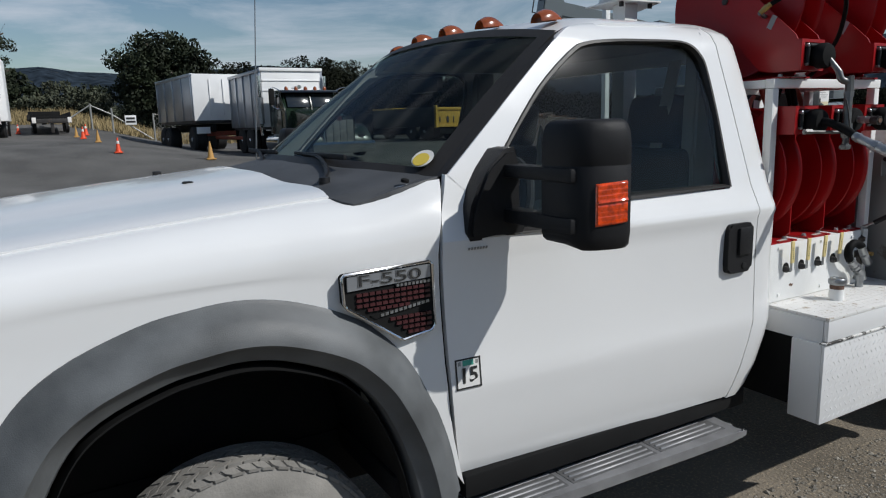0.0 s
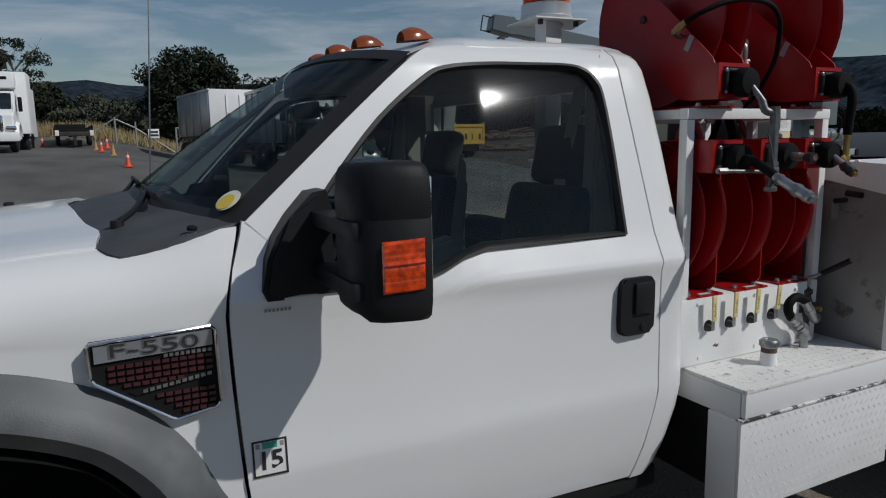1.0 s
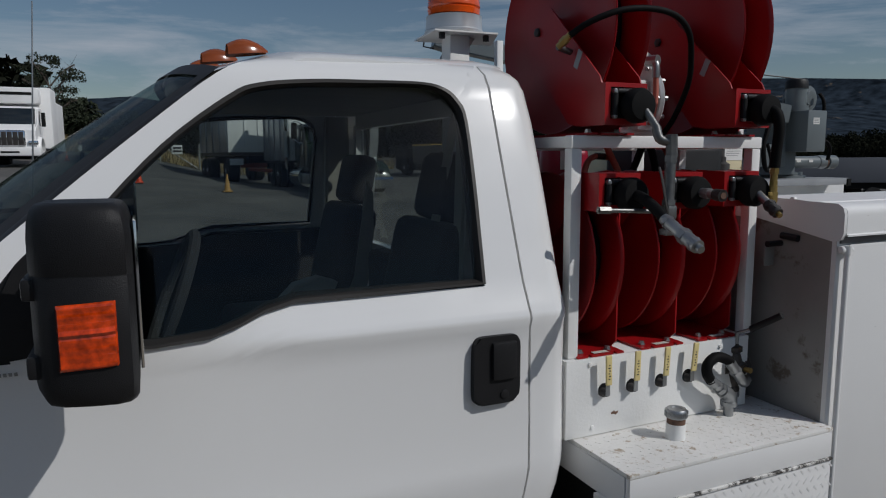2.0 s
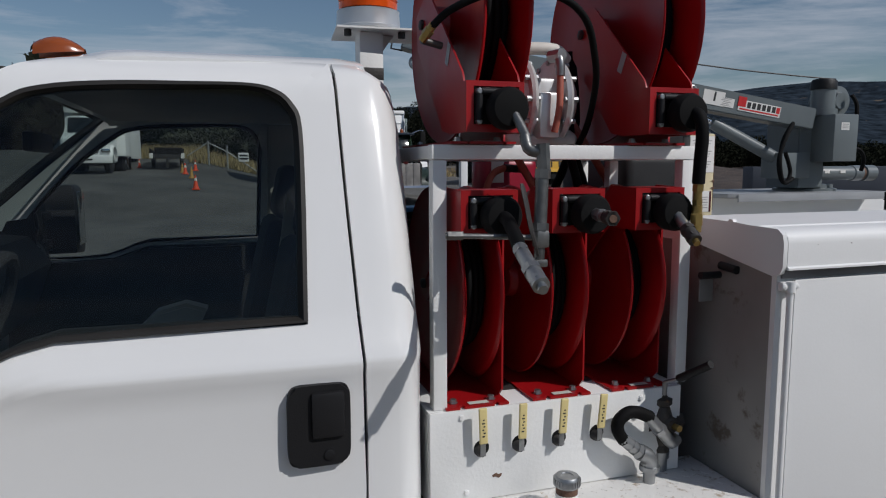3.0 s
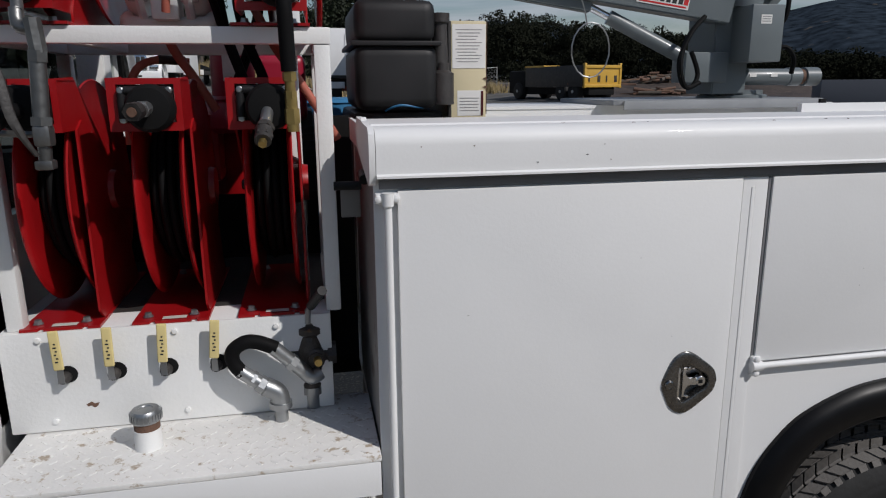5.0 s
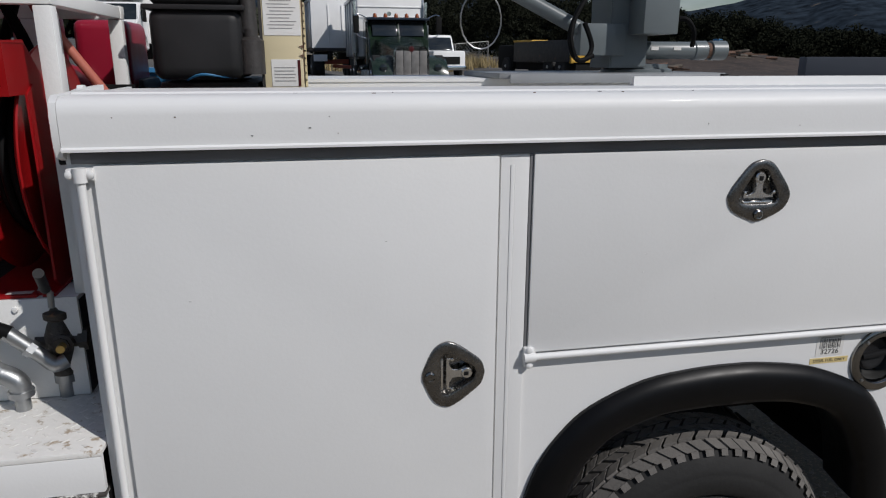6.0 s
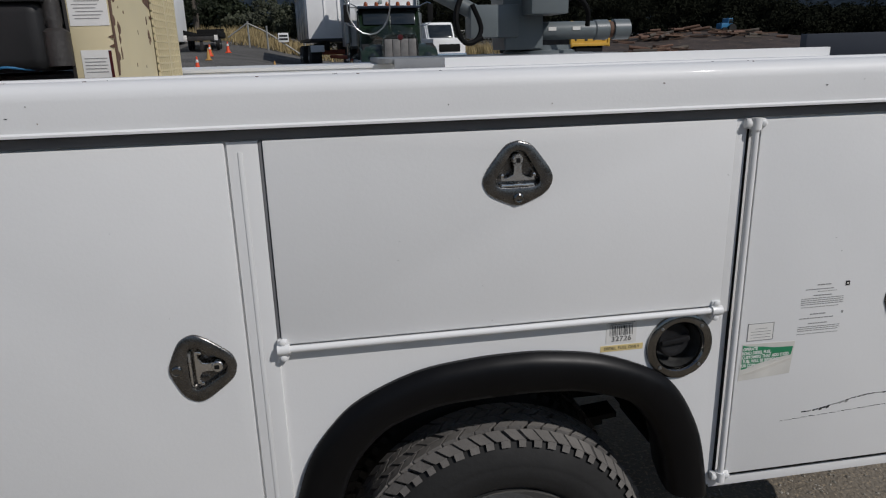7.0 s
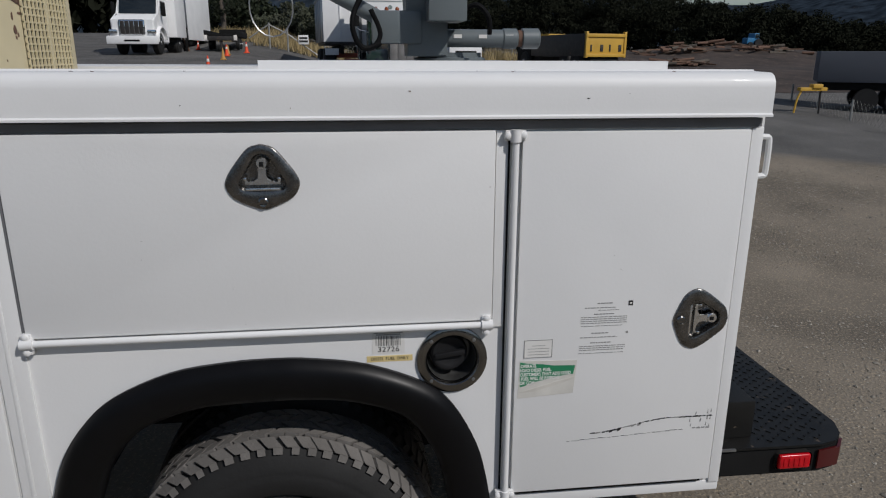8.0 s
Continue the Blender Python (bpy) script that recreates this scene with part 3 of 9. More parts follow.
part("windshield", sheet(ws_grid(MID - 0.835, MID + 0.835, 0.0, 1.0, 0.0)), WINDSHIELD, truck, "dark tinted curved windshield", smooth=True)
bm = sheet(ws_grid(MID - 0.855, MID - 0.80, -0.01, 1.02, 0.006, 3))
sheet(ws_grid(MID + 0.80, MID + 0.855, -0.01, 1.02, 0.006, 3), bm=bm)
sheet(ws_grid(MID - 0.855, MID + 0.855, 0.965, 1.03, 0.006, 24, 2), bm=bm)
sheet(ws_grid(MID - 0.80, MID + 0.80, 0.0, 0.05, 0.004, 24, 2), bm=bm)
part("windshield_seal", bm, TRIM_RUBBER, truck)
edge = smooth_path([(p[0], 0, p[1]) for p in OUTER[:5]], 4)
rows = []
for i, p in enumerate(edge):
    q = ws_grid(MID - 0.845, MID - 0.845, i / (len(edge) - 1), i / (len(edge) - 1), 0.004, 1, 1)[0][0]
    o = Vector((p.x, side_y(p.x, p.z), p.z))
    rows.append([o + Vector((0, 0.002, -0.002)), o.lerp(q, 0.5) + Vector((-0.002, 0, 0.002)), q])
both("pillar_seal", sheet(rows), TRIM_RUBBER, "black seal beside the windshield")
rows = []
FRONT_EDGE = [(0.795, 1.797, 1.580), (0.72, 1.796, 1.566), (0.63, 1.797, 1.546), (0.575, 1.800, 1.531), (0.538, 1.803, 1.5235), (0.515, 1.825, 1.530), (0.500, 1.850, 1.537), (0.488, 1.878, 1.5385),
              (0.502, 1.92, 1.545), (0.500, 2.06, 1.555), (0.456, 2.30, 1.571), (0.415, MID, 1.584)]
BACK_Y = (1.812, 1.818, 1.824, 1.832, 1.84, 1.85, 1.865, 1.885, 1.92, 2.06, 2.30, MID)
FRONT_EDGE = FRONT_EDGE + [(x, 2 * MID - y, z) for x, y, z in FRONT_EDGE[-2::-1]]
BACK_Y = list(BACK_Y) + [2 * MID - y for y in BACK_Y[-2::-1]]
for v in (0, 0.06, 0.2, 0.5, 0.8, 1.0):
    row = []
    for (fx, fy, fz), by in zip(FRONT_EDGE, BACK_Y):
        b = ws_base(by)
        row.append((fx + (b.x + 0.02 - fx) * v, fy + (by - fy) * v, fz + (b.z + 0.006 - fz) * v + 0.004 * math.sin(math.pi * min(v * 5, 1.0) / 2)))
    rows.append(row)
cowl = part("cowl", sheet(rows, 0.02, (0, 0, -1)), COWL_PLASTIC, truck, "sun-bleached black plastic cowl")
part("cowl_plug", lathe((0.700, 1.812, 1.572), (0.1, -0.2, 1), [(0, 0.012), (0.008, 0.012), (0.01, 0.008), (0.01, 0)], 12), DARK, cowl)
for y0, y1 in ((2.10, 2.62), (2.85, 3.30)):
    bm = tube([(0.55, y0 - 0.05, 1.580), (0.595, y0 + 0.05, 1.600), (0.640, y0 + 0.25, 1.632), (0.645, y1 - 0.1, 1.638)], 0.008, 6, 4)
    box((0.641, y0 + 0.02, 1.627), (0.653, y1, 1.645), 0.004, bm=bm)
    lathe((0.545, y0 - 0.06, 1.565), (0, 0, 1), [(0, 0.018), (0.018, 0.016), (0.022, 0)], 12, bm=bm)
    part("wiper", bm, BLACK_PLASTIC, truck, "black wiper arm and blade")

# mirrors
def mirror_set(s):
    def add(name, bm, mat, parent, label=""):
        if s > 0:
            for v in bm.verts:
                v.co.y = 2 * MID - v.co.y
        return part(name, bm, mat, parent, label)
    SIGNAL = make_material("signal_lens", (0.62, 0.052, 0.003), 0.10, coat=0.9, vary=0.55, scale=60)
    rows = []
    SEC = [(0.965, 1.53), (0.962, 1.46), (0.966, 1.42), (0.980, 1.388), (1.005, 1.366), (1.05, 1.352), (1.09, 1.345), (1.112, 1.352), (1.122, 1.372), (1.124, 1.52), (1.116, 1.545), (1.0, 1.56)]
    for z, k in ((1.412, 0.78), (1.415, 0.90), (1.424, 0.97), (1.440, 1.0), (1.50, 1.0), (1.612, 1.0), (1.615, 0.985), (1.618, 0.985), (1.621, 1.0), (1.675, 0.992), (1.700, 0.965), (1.718, 0.91), (1.728, 0.82), (1.732, 0.68)):
        rows.append([(1.05 + (x - 1.05) * k, 1.44 + (y - 1.44) * k, z + 0.012 * (y < 1.4) * (z < 1.44) * -1) for x, y in SEC + SEC[:1]])
    bm = sheet(rows)
    bm.faces.new([bm.verts.new(p) for p in rows[0][:-1]])
    bm.faces.new([bm.verts.new(p) for p in rows[-1][:-1]])
    head = add("mirror_head", bm, BLACK_PLASTIC, truck, "black towing mirror housing")
    rows = []
    for z in steps(1.470, 1.578, 36):
        rib = 0.0012 * abs(math.sin((z - 1.470) * math.pi / 0.0135)) + 0.003 * smoothstep(0.006, 0.0, abs(z - 1.530))
        end = smoothstep(1.470, 1.474, z) * smoothstep(1.578, 1.574, z)
        rows.append([(1.006 + 0.087 * k, lerp_table([(0.0, 1.3655), (0.5, 1.352), (0.9, 1.3445), (1.0, 1.347)], k) - 0.001 - (0.004 + rib) * end * (1 if 0 < k < 1 else 0), z - 0.006 * (1 - k)) for k in (0, 0.03, 0.2, 0.4, 0.6, 0.8, 0.97, 1)])
    add("turn_signal", sheet(rows, 0.012, (0, 1, 0)), SIGNAL, head, "orange turn signal lens")
    add("mirror_glass", box((1.1245, 1.385, 1.45), (1.130, 1.525, 1.70), 0.002), CHROME, head)
    bm = box((0.955, 1.40, 1.575), (1.02, 1.70, 1.612), 0.008)
    box((0.955, 1.40, 1.445), (1.02, 1.70, 1.485), 0.008, bm=bm)
    add("mirror_arm", bm, BLACK_PLASTIC, truck)
    base = [(0.845, 1.40), (0.835, 1.425), (0.85, 1.50), (0.875, 1.555), (0.91, 1.60), (0.965, 1.655), (1.0, 1.66), (1.015, 1.61), (1.02, 1.55), (0.995, 1.50), (1.02, 1.47), (1.035, 1.42), (1.03, 1.398)]
    bm = prism(base, "y", 1.69, 1.80, bevel=0.012)
    add("mirror_base", bm, BLACK_PLASTIC, truck)


mirror_set(-1)
mirror_set(1)

# door handle, badge and stickers
def on_door(x0, z0, x1, z1, off=0.002, thick=0.003, bevel=0.0):
    rows = [[(x, side_y(x, z) - off, z) for x in steps(x0, x1, 4)] for z in steps(z0, z1, 4)]
    return sheet(rows, thick, (0, 1, 0))


hb = prism([(1.952 + 0.067 * math.copysign(abs(math.cos(a)) ** 0.3, math.cos(a)) + 0.002 * math.sin(a), 1.261 + 0.09 * math.copysign(abs(math.sin(a)) ** 0.3, math.sin(a))) for a in steps(0, 2 * math.pi, 48)[:-1]], "y", 1.645, 1.68, bevel=0.005)
handle = part("door_handle", hb, BLACK_PLASTIC, door_l, "black inset door handle")
bm = box((1.934, 1.634, 1.235), (2.006, 1.652, 1.336), 0.009)
lathe((1.972, 1.646, 1.195), (0, -1, 0), [(0, 0.012), (0.004, 0.012), (0.005, 0.009), (0.004, 0)], 12, bm=bm)
part("handle_paddle", bm, BLACK_PLASTIC, door_l)
badge = thing("fender_badge", (0.59, 1.70, 1.16), "chrome fender badge with dark red mesh vents", "badge")
BADGE = [(0.462, 1.352), (0.712, 1.360), (0.722, 1.35), (0.726, 1.178), (0.715, 1.164), (0.628, 1.150), (0.615, 1.156), (0.466, 1.262), (0.458, 1.275), (0.455, 1.345)]
BY = 1.720
part("backing", prism(BADGE, "y", BY - 0.010, BY + 0.03, bevel=0.003), DARK, badge)
loop3 = [Vector((a, BY - 0.012, b)) for a, b in BADGE]
bm = tube(loop3 + loop3[:1], 0.0042, 6, 1)
part("rim", bm, CHROME, badge, "chrome rim")
part("name_plate", prism([(0.468, 1.308), (0.714, 1.316), (0.714, 1.352), (0.468, 1.345)], "y", BY - 0.016, BY - 0.008), make_material("smoked_chrome", (0.30, 0.315, 0.335), 0.30, metal=0.5), badge)
part("cross_bar", prism([(0.545, 1.222), (0.716, 1.243), (0.716, 1.257), (0.53, 1.234)], "y", BY - 0.013, BY - 0.008), DARK, badge)
for k in range(11):
    xk = 0.560 + k * 0.0138
    part("script_bar", prism([(xk, 1.2262 + k * 0.0018), (xk + 0.0095, 1.2275 + k * 0.0018), (xk + 0.0095, 1.2355 + k * 0.0018), (xk, 1.2342 + k * 0.0018)], "y", BY - 0.0155, BY - 0.0125), STEEL, badge, smooth=False)
for k in range(9):
    xk = 0.608 + k * 0.0118
    part("script_bar", prism([(xk, 1.3025), (xk + 0.008, 1.303), (xk + 0.008, 1.3105), (xk, 1.310)], "y", BY - 0.019, BY - 0.008), STEEL, badge, smooth=False)
VENT_RED = make_material("dark_red_vent_plastic", (0.055, 0.016, 0.018), 0.3, vary=0.2)
for r, (z, xa, xb) in enumerate(((1.293, 0.478, 0.713), (1.278, 0.478, 0.713), (1.263, 0.490, 0.713), (1.249, 0.510, 0.65), (1.214, 0.575, 0.715), (1.199, 0.597, 0.715), (1.184, 0.612, 0.715), (1.169, 0.63, 0.712))):
    n = int((xb - xa) / 0.0185)
    for i in range(n):
        x = xb - (i + 1) * 0.0185
        part("vent_cell", box((x + 0.002, BY - 0.0165, z - 0.0030), (x + 0.0165, BY - 0.009, z + 0.0050)), VENT_RED, badge, smooth=False)
writing("F-550", 0.042, STEEL, facing(0.590, BY - 0.0165, 1.331), "lettering_edge", badge, 0.0010, squeeze=2.0, bold=0.0016)
writing("F-550", 0.042, INK, facing(0.590, BY - 0.0168, 1.3310), "lettering", badge, 0.0030, squeeze=2.0, bold=-0.0004)
st = thing("inspection_sticker", (0.83, 1.70, 0.96), "square white inspection sticker marked fifteen on the door", "sticker")
part("film", on_door(0.787, 0.965, 0.872, 1.056), PAPER, st)
bm = on_door(0.787, 0.965, 0.792, 1.056, 0.003, 0.001)
on = [(0.867, 0.965, 0.872, 1.056), (0.787, 0.965, 0.872, 0.970), (0.787, 1.051, 0.872, 1.056)]
part("border", bm, INK, st)
for a in on:
    part("border", on_door(*a, 0.003, 0.001), INK, st)
part("band", on_door(0.812, 1.034, 0.848, 1.050, 0.003, 0.001), TEAL_LABEL, st)
part("corner_mark", on_door(0.796, 1.036, 0.806, 1.048, 0.003, 0.001), GREY_INK, st)
part("corner_mark", on_door(0.855, 1.036, 0.864, 1.048, 0.003, 0.001), GREY_INK, st)
writing("15", 0.066, INK, facing(0.830, side_y(0.83, 1.0) - 0.0032, 1.003), "lettering", st, 0.0008, bold=0.0012)
nb = thing("number_sticker", (0.86, 1.70, 1.37), "tiny worn strip of dark characters on the door", "sticker")
for i in range(7):
    part("character_bar", on_door(0.835 + i * 0.0095, 1.376, 0.841 + i * 0.0095, 1.384, 0.0015, 0.001), GREY_INK, nb)
ys = thing("windshield_sticker", (0.80, 1.89, 1.58), "round white and yellow sticker on the windshield", "sticker")
c = Vector((0.812, 1.895, 1.616))
nrm = (ws_top(1.9) - ws_base(1.9)).cross(ws_base(1.92) - ws_base(1.9)).normalized()
if nrm.x > 0:
    nrm = -nrm
part("disc", lathe(c + nrm * 0.020, nrm, [(0, 0.036), (0.001, 0.036), (0.001, 0)], 24), PAPER, ys)
u = nrm.cross(Vector((0, 0, 1))).normalized()
part("band", lathe(c + nrm * 0.0245 - Vector((0.004, 0, 0.006)), nrm, [(0, 0.027), (0.001, 0.027), (0.001, 0)], 20), YELLOW_LABEL, ys)

# cab lamps, antenna
LAMP_X = lambda y: 1.37 + 0.05 * (abs(y - MID) / 0.6) ** 2
for y in (2.08, 2.39, MID, 2 * MID - 2.39, 2 * MID - 2.08):
    zb = lerp_table([(0, 2.104), (0.3, 2.10), (0.6, 2.082)], abs(y - MID)) - 0.012
    rows = []
    for u in steps(0, 1, 8):
        w = 0.036 * math.sin(math.pi * min(u * 0.62 + 0.30, 1.0)) ** 0.6
        h = 0.042 * math.sin(math.pi * min(u * 0.72 + 0.24, 1.0)) ** 0.8
        rows.append([(LAMP_X(y) - 0.045 + 0.105 * u, y + w * math.cos(a), zb + h * math.sin(a) + 0.012 * u) for a in steps(0, math.pi, 8)])
    lamp = part("roof_marker_lamp", sheet(rows), AMBER_DARK, truck, "amber roof marker lamp")
part("antenna", rod((0.725, 3.50, 1.53), (0.787, 3.50, 2.45), 0.004, 0.0025, 8), STEEL, truck, "thin whip antenna")

# step, rocker, chassis
step = thing("running_board", (1.45, 1.75, 0.50), "ribbed aluminium running board below the cab door", "step")
OUT = smooth_path([(0.62, 1.85, 0), (0.62, 1.665, 0), (0.75, 1.64, 0), (1.86, 1.615, 0), (1.925, 1.635, 0), (1.945, 1.69, 0), (1.93, 1.76, 0), (1.96, 1.84, 0)], 4)
DULL_ALUMINIUM = make_material("dull_scuffed_aluminium", (0.26, 0.26, 0.265), 0.58, metal=0.55, vary=0.2, scale=12, bump=0.05)
part("tread", prism([(p.x, p.y) for p in OUT], "z", 0.505, 0.54, bevel=0.008), DULL_ALUMINIUM, step)
RIB = make_material("dark_step_rib", (0.10, 0.10, 0.10), 0.6, vary=0.3, scale=15)
for x0, x1 in ((0.70, 1.12), (1.16, 1.52), (1.56, 1.88)):
    for k in range(6):
        y = 1.668 + k * 0.026
        part("rib", box((x0, y, 0.538), (x1 - 0.012 * k * (x1 > 1.8), y + 0.011, 0.5455), 0.003, 1), DULL_ALUMINIUM, step)
    part("rib_bed", box((x0 - 0.012, 1.658, 0.5385), (x1 + 0.008, 1.815, 0.5415)), RIB, step)
part("bracket", box((0.70, 1.82, 0.46), (1.98, 1.92, 0.52), 0.01), DARK, step)
step.location += Vector((0.045, 0.0, 0.028))
both("rocker", box((0.82, 1.72, 0.60), (2.12, 1.80, 0.675), 0.01), DARK)
part("cab_floor", box((0.60, 1.76, 0.64), (2.12, 2 * MID - 1.76, 0.72), 0.01), DARK, truck)
both("chassis_rail", box((-0.6, 2.20, 0.50), (5.5, 2.28, 0.70), 0.01), DARK)
bm = rod((0.19, 1.95, 0.405), (0.19, 3.37, 0.405), 0.05)
rod((4.393, 1.75, 0.405), (4.393, 3.57, 0.405), 0.06, bm=bm)
lathe((4.393, MID, 0.405), (0, 1, 0), [(-0.16, 0.05), (-0.1, 0.16), (0.1, 0.16), (0.16, 0.05)], 16, bm=bm)
rod((0.9, MID, 0.55), (4.3, MID, 0.45), 0.045, bm=bm)
part("axle", bm, DARK, truck)

# interior
for y, half in ((2.13, 0.235), (3.10, 0.235)):
    part("seat", box((1.45, y - half, 1.0), (1.98, y + half, 1.16), 0.05, 3), SEAT_DARK, truck)
    m = Matrix.Translation((1.885, y, 1.12)) @ Matrix.Rotation(radians(13), 4, "Y")
    back = part("seat_back", box((-0.06, -half, 0), (0.07, half, 0.50), 0.055, 3, m), SEAT_DARK, truck)
    part("head_rest", box((-0.045, -0.135, 0.50), (0.055, 0.135, 0.715), 0.045, 3, m), SEAT_DARK, truck)
    part("side_trim", prism([(-0.02, 0.06), (0.06, 0.04), (0.075, 0.20), (0.055, 0.40), (0.02, 0.56), (-0.015, 0.60), (-0.005, 0.40), (0.015, 0.20)], "y", -half - 0.006, -half + 0.02, bevel=0.006), SEAT_TAN, back, "tan seat side trim")
    for ob in back.children:
        ob.data.transform(m)
part("console_seat", box((1.50, 2.42, 1.0), (2.02, 2.82, 1.15), 0.04, 3), SEAT_DARK, truck)
part("console_back", box((1.98, 2.42, 1.10), (2.08, 2.82, 1.44), 0.04, 3), SEAT_DARK, truck)
part("belt_anchor", lathe((2.06, 3.30, 1.79), (0, -1, 0), [(0, 0.032), (0.02, 0.030), (0.028, 0.02), (0.03, 0)], 16), CHROME, truck)
part("belt_webbing", sheet([[(2.035, 3.27, 1.775), (2.075, 3.27, 1.775)], [(2.03, 3.27, 1.6), (2.07, 3.27, 1.6)], [(2.02, 3.275, 1.42), (2.06, 3.275, 1.42)]], 0.003, (0, 1, 0)), SEAT_TAN, truck)
part("dashboard", prism([(0.62, 1.2), (0.60, 1.50), (0.75, 1.56), (1.0, 1.53), (1.08, 1.42), (1.0, 1.2)], "y", 1.86, 2 * MID - 1.86, bevel=0.02), SEAT_DARK, truck)
part("steering_wheel", tube([(1.20 + 0.07 * math.sin(a), 2.10 + 0.19 * math.cos(a), 1.42 + 0.18 * math.sin(a)) for a in steps(0, 2 * math.pi, 20)], 0.015, 8, 1), SEAT_DARK, truck)
part("belt_strap", sheet([[(2.02, 2.0, 1.95), (2.02, 2.06, 1.95)], [(1.96, 2.04, 1.60), (1.96, 2.10, 1.60)], [(1.92, 2.06, 1.25), (1.92, 2.12, 1.25)]], 0.004, (1, 0, 0)), SEAT_TAN, truck)
for y in (1.90, 2 * MID - 1.90):
    part("pillar_trim", prism([(1.96, 1.45), (2.09, 1.45), (2.09, 2.0), (1.98, 2.0)], "y", y - 0.02, y + 0.05, bevel=0.01), SEAT_TAN, truck)
part("door_card", prism([(0.85, 0.75), (2.0, 0.75), (2.0, 1.46), (1.45, 1.46), (1.3, 1.40), (0.9, 1.40)], "y", 3.52, 3.58, bevel=0.01), SEAT_DARK, truck)
part("arm_rest", prism([(1.46, 1.28), (1.58, 1.40), (1.66, 1.42), (1.72, 1.40), (1.70, 1.36), (1.64, 1.36), (1.55, 1.26)], "y", 2.30, 2.38, bevel=0.01), SEAT_TAN, truck)
part("interior_mirror", box((1.22, MID - 0.13, 1.86), (1.25, MID + 0.13, 1.92), 0.01), BLACK_PLASTIC, truck)


# wheels
def wheel(name, x, y_out, direction, parent, label, worn=False):
    """A road wheel whose outer face lies at y_out; direction +1 goes inward for the near side."""
    R, W = 0.398, 0.225
    s = direction
    prof = [(0.034, 0.240), (0.014, 0.254), (0.006, 0.263), (0.0035, 0.276), (0.0015, 0.286), (0.0, 0.312), (0.0022, 0.316), (0.0022, 0.322), (0.006, 0.335), (0.014, 0.352), (0.028, 0.375), (0.05, 0.388), (W - 0.05, 0.388), (W - 0.028, 0.375), (W - 0.004, 0.33), (W, 0.29), (W - 0.034, 0.255)]
    wh = part(name, lathe((x, y_out, 0.405), (0, s, 0), prof, 64, close=False), TYRE_SIDE, parent, label)
    bm = bmesh.new()
    n = 60
    rnd = random.Random(int(x * 100))
    for i in range(n):
        for rib in range(6):
            a0 = 2 * math.pi * (i + (0.5 if rib % 2 else 0)) / n
            a0 += rnd.uniform(-0.006, 0.006)
            a1 = a0 + 2 * math.pi / n * rnd.uniform(0.74, 0.86)
            d0 = 0.022 + rib * 0.0303
            d1 = d0 + 0.0255
            skew = (0.03 if rib % 2 else -0.03)
            base, top = 0.384, R + (0.006 if 0 < rib < 5 else 0.0) - (0.006 if worn else 0.0)
            vs = []
            for rr in (base, top):
                for (aa, dd) in ((a0 + skew, d0), (a1 + skew, d0), (a1 - skew, d1), (a0 - skew, d1)):
                    drop = 0.016 * (1 if (rib == 0 and dd == d0) or (rib == 5 and dd == d1) else 0) * (rr > 0.39)
                    vs.append(bm.verts.new((x + (rr - drop) * math.cos(aa), y_out + s * dd, 0.405 + (rr - drop) * math.sin(aa))))
            for f in ((4, 5, 6, 7), (0, 1, 5, 4), (1, 2, 6, 5), (2, 3, 7, 6), (3, 0, 4, 7)):
                bm.faces.new([vs[k] for k in f])
            if rib in (0, 5) and not worn:
                dd = d0 - 0.007 if rib == 0 else d1 + 0.007
                q = [bm.verts.new((x + rr * math.cos(aa), y_out + s * d, 0.405 + rr * math.sin(aa))) for (aa, d, rr) in
                     ((a0 + skew, d0 if rib == 0 else d1, top - 0.016), (a1 + skew - 0.03, d0 if rib == 0 else d1, top - 0.016), (a1 + skew - 0.03, dd, 0.367), (a0 + skew, dd, 0.367))]
                bm.faces.new(q)
    part("tread", bm, TYRE, wh, "dusty grey tread", smooth=False)
    prof = [(0.036, 0.239), (0.012, 0.250), (0.007, 0.252), (0.008, 0.247), (0.02, 0.248), (0.07, 0.235), (0.10, 0.18), (0.085, 0.11), (0.06, 0.10), (0.045, 0.07), (0.04, 0.0)]
    part("rim", lathe((x, y_out, 0.405), (0, s, 0), prof, 40, close=False), STEEL, wh, "steel rim")
    return wh


fw = wheel("front_wheel", 0.20, 1.815, 1, truck, "front wheel with a pale dusty worn tyre", True)
DUSTY_TYRE = make_material("pale_dusty_tyre_rubber", (0.21, 0.20, 0.182), 0.95, vary=0.25, scale=9, bump=0.25, bump_scale=140)
for ob in [fw] + list(fw.children):
    if not ob.name.startswith("rim"):
        ob.data.materials.clear()
        ob.data.materials.append(DUSTY_TYRE)
for ob in [fw] + list(fw.children):
    ob.data.transform(Matrix.Translation((0.185, 0, 0)) @ Matrix.Diagonal((1.05, 1, 1.047, 1)) @ Matrix.Translation((-0.2, 0, 0)))
wheel("front_wheel", 0.20, 2 * MID - 1.815, -1, truck, "front wheel with a dusty tyre")
wheel("rear_wheel", 4.393, 1.525, 1, truck, "outer rear wheel with a dusty tyre")
# the inner tyre's near-black stands in for shade inside the wheel well
iw = wheel("rear_wheel", 4.393, 1.80, 1, truck, "inner rear wheel, tyre blackened for the well's shade")
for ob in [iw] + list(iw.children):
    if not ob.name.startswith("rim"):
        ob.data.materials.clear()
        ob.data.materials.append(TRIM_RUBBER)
wheel("rear_wheel", 4.393, 2 * MID - 1.525, -1, truck, "outer rear wheel with a dusty tyre")

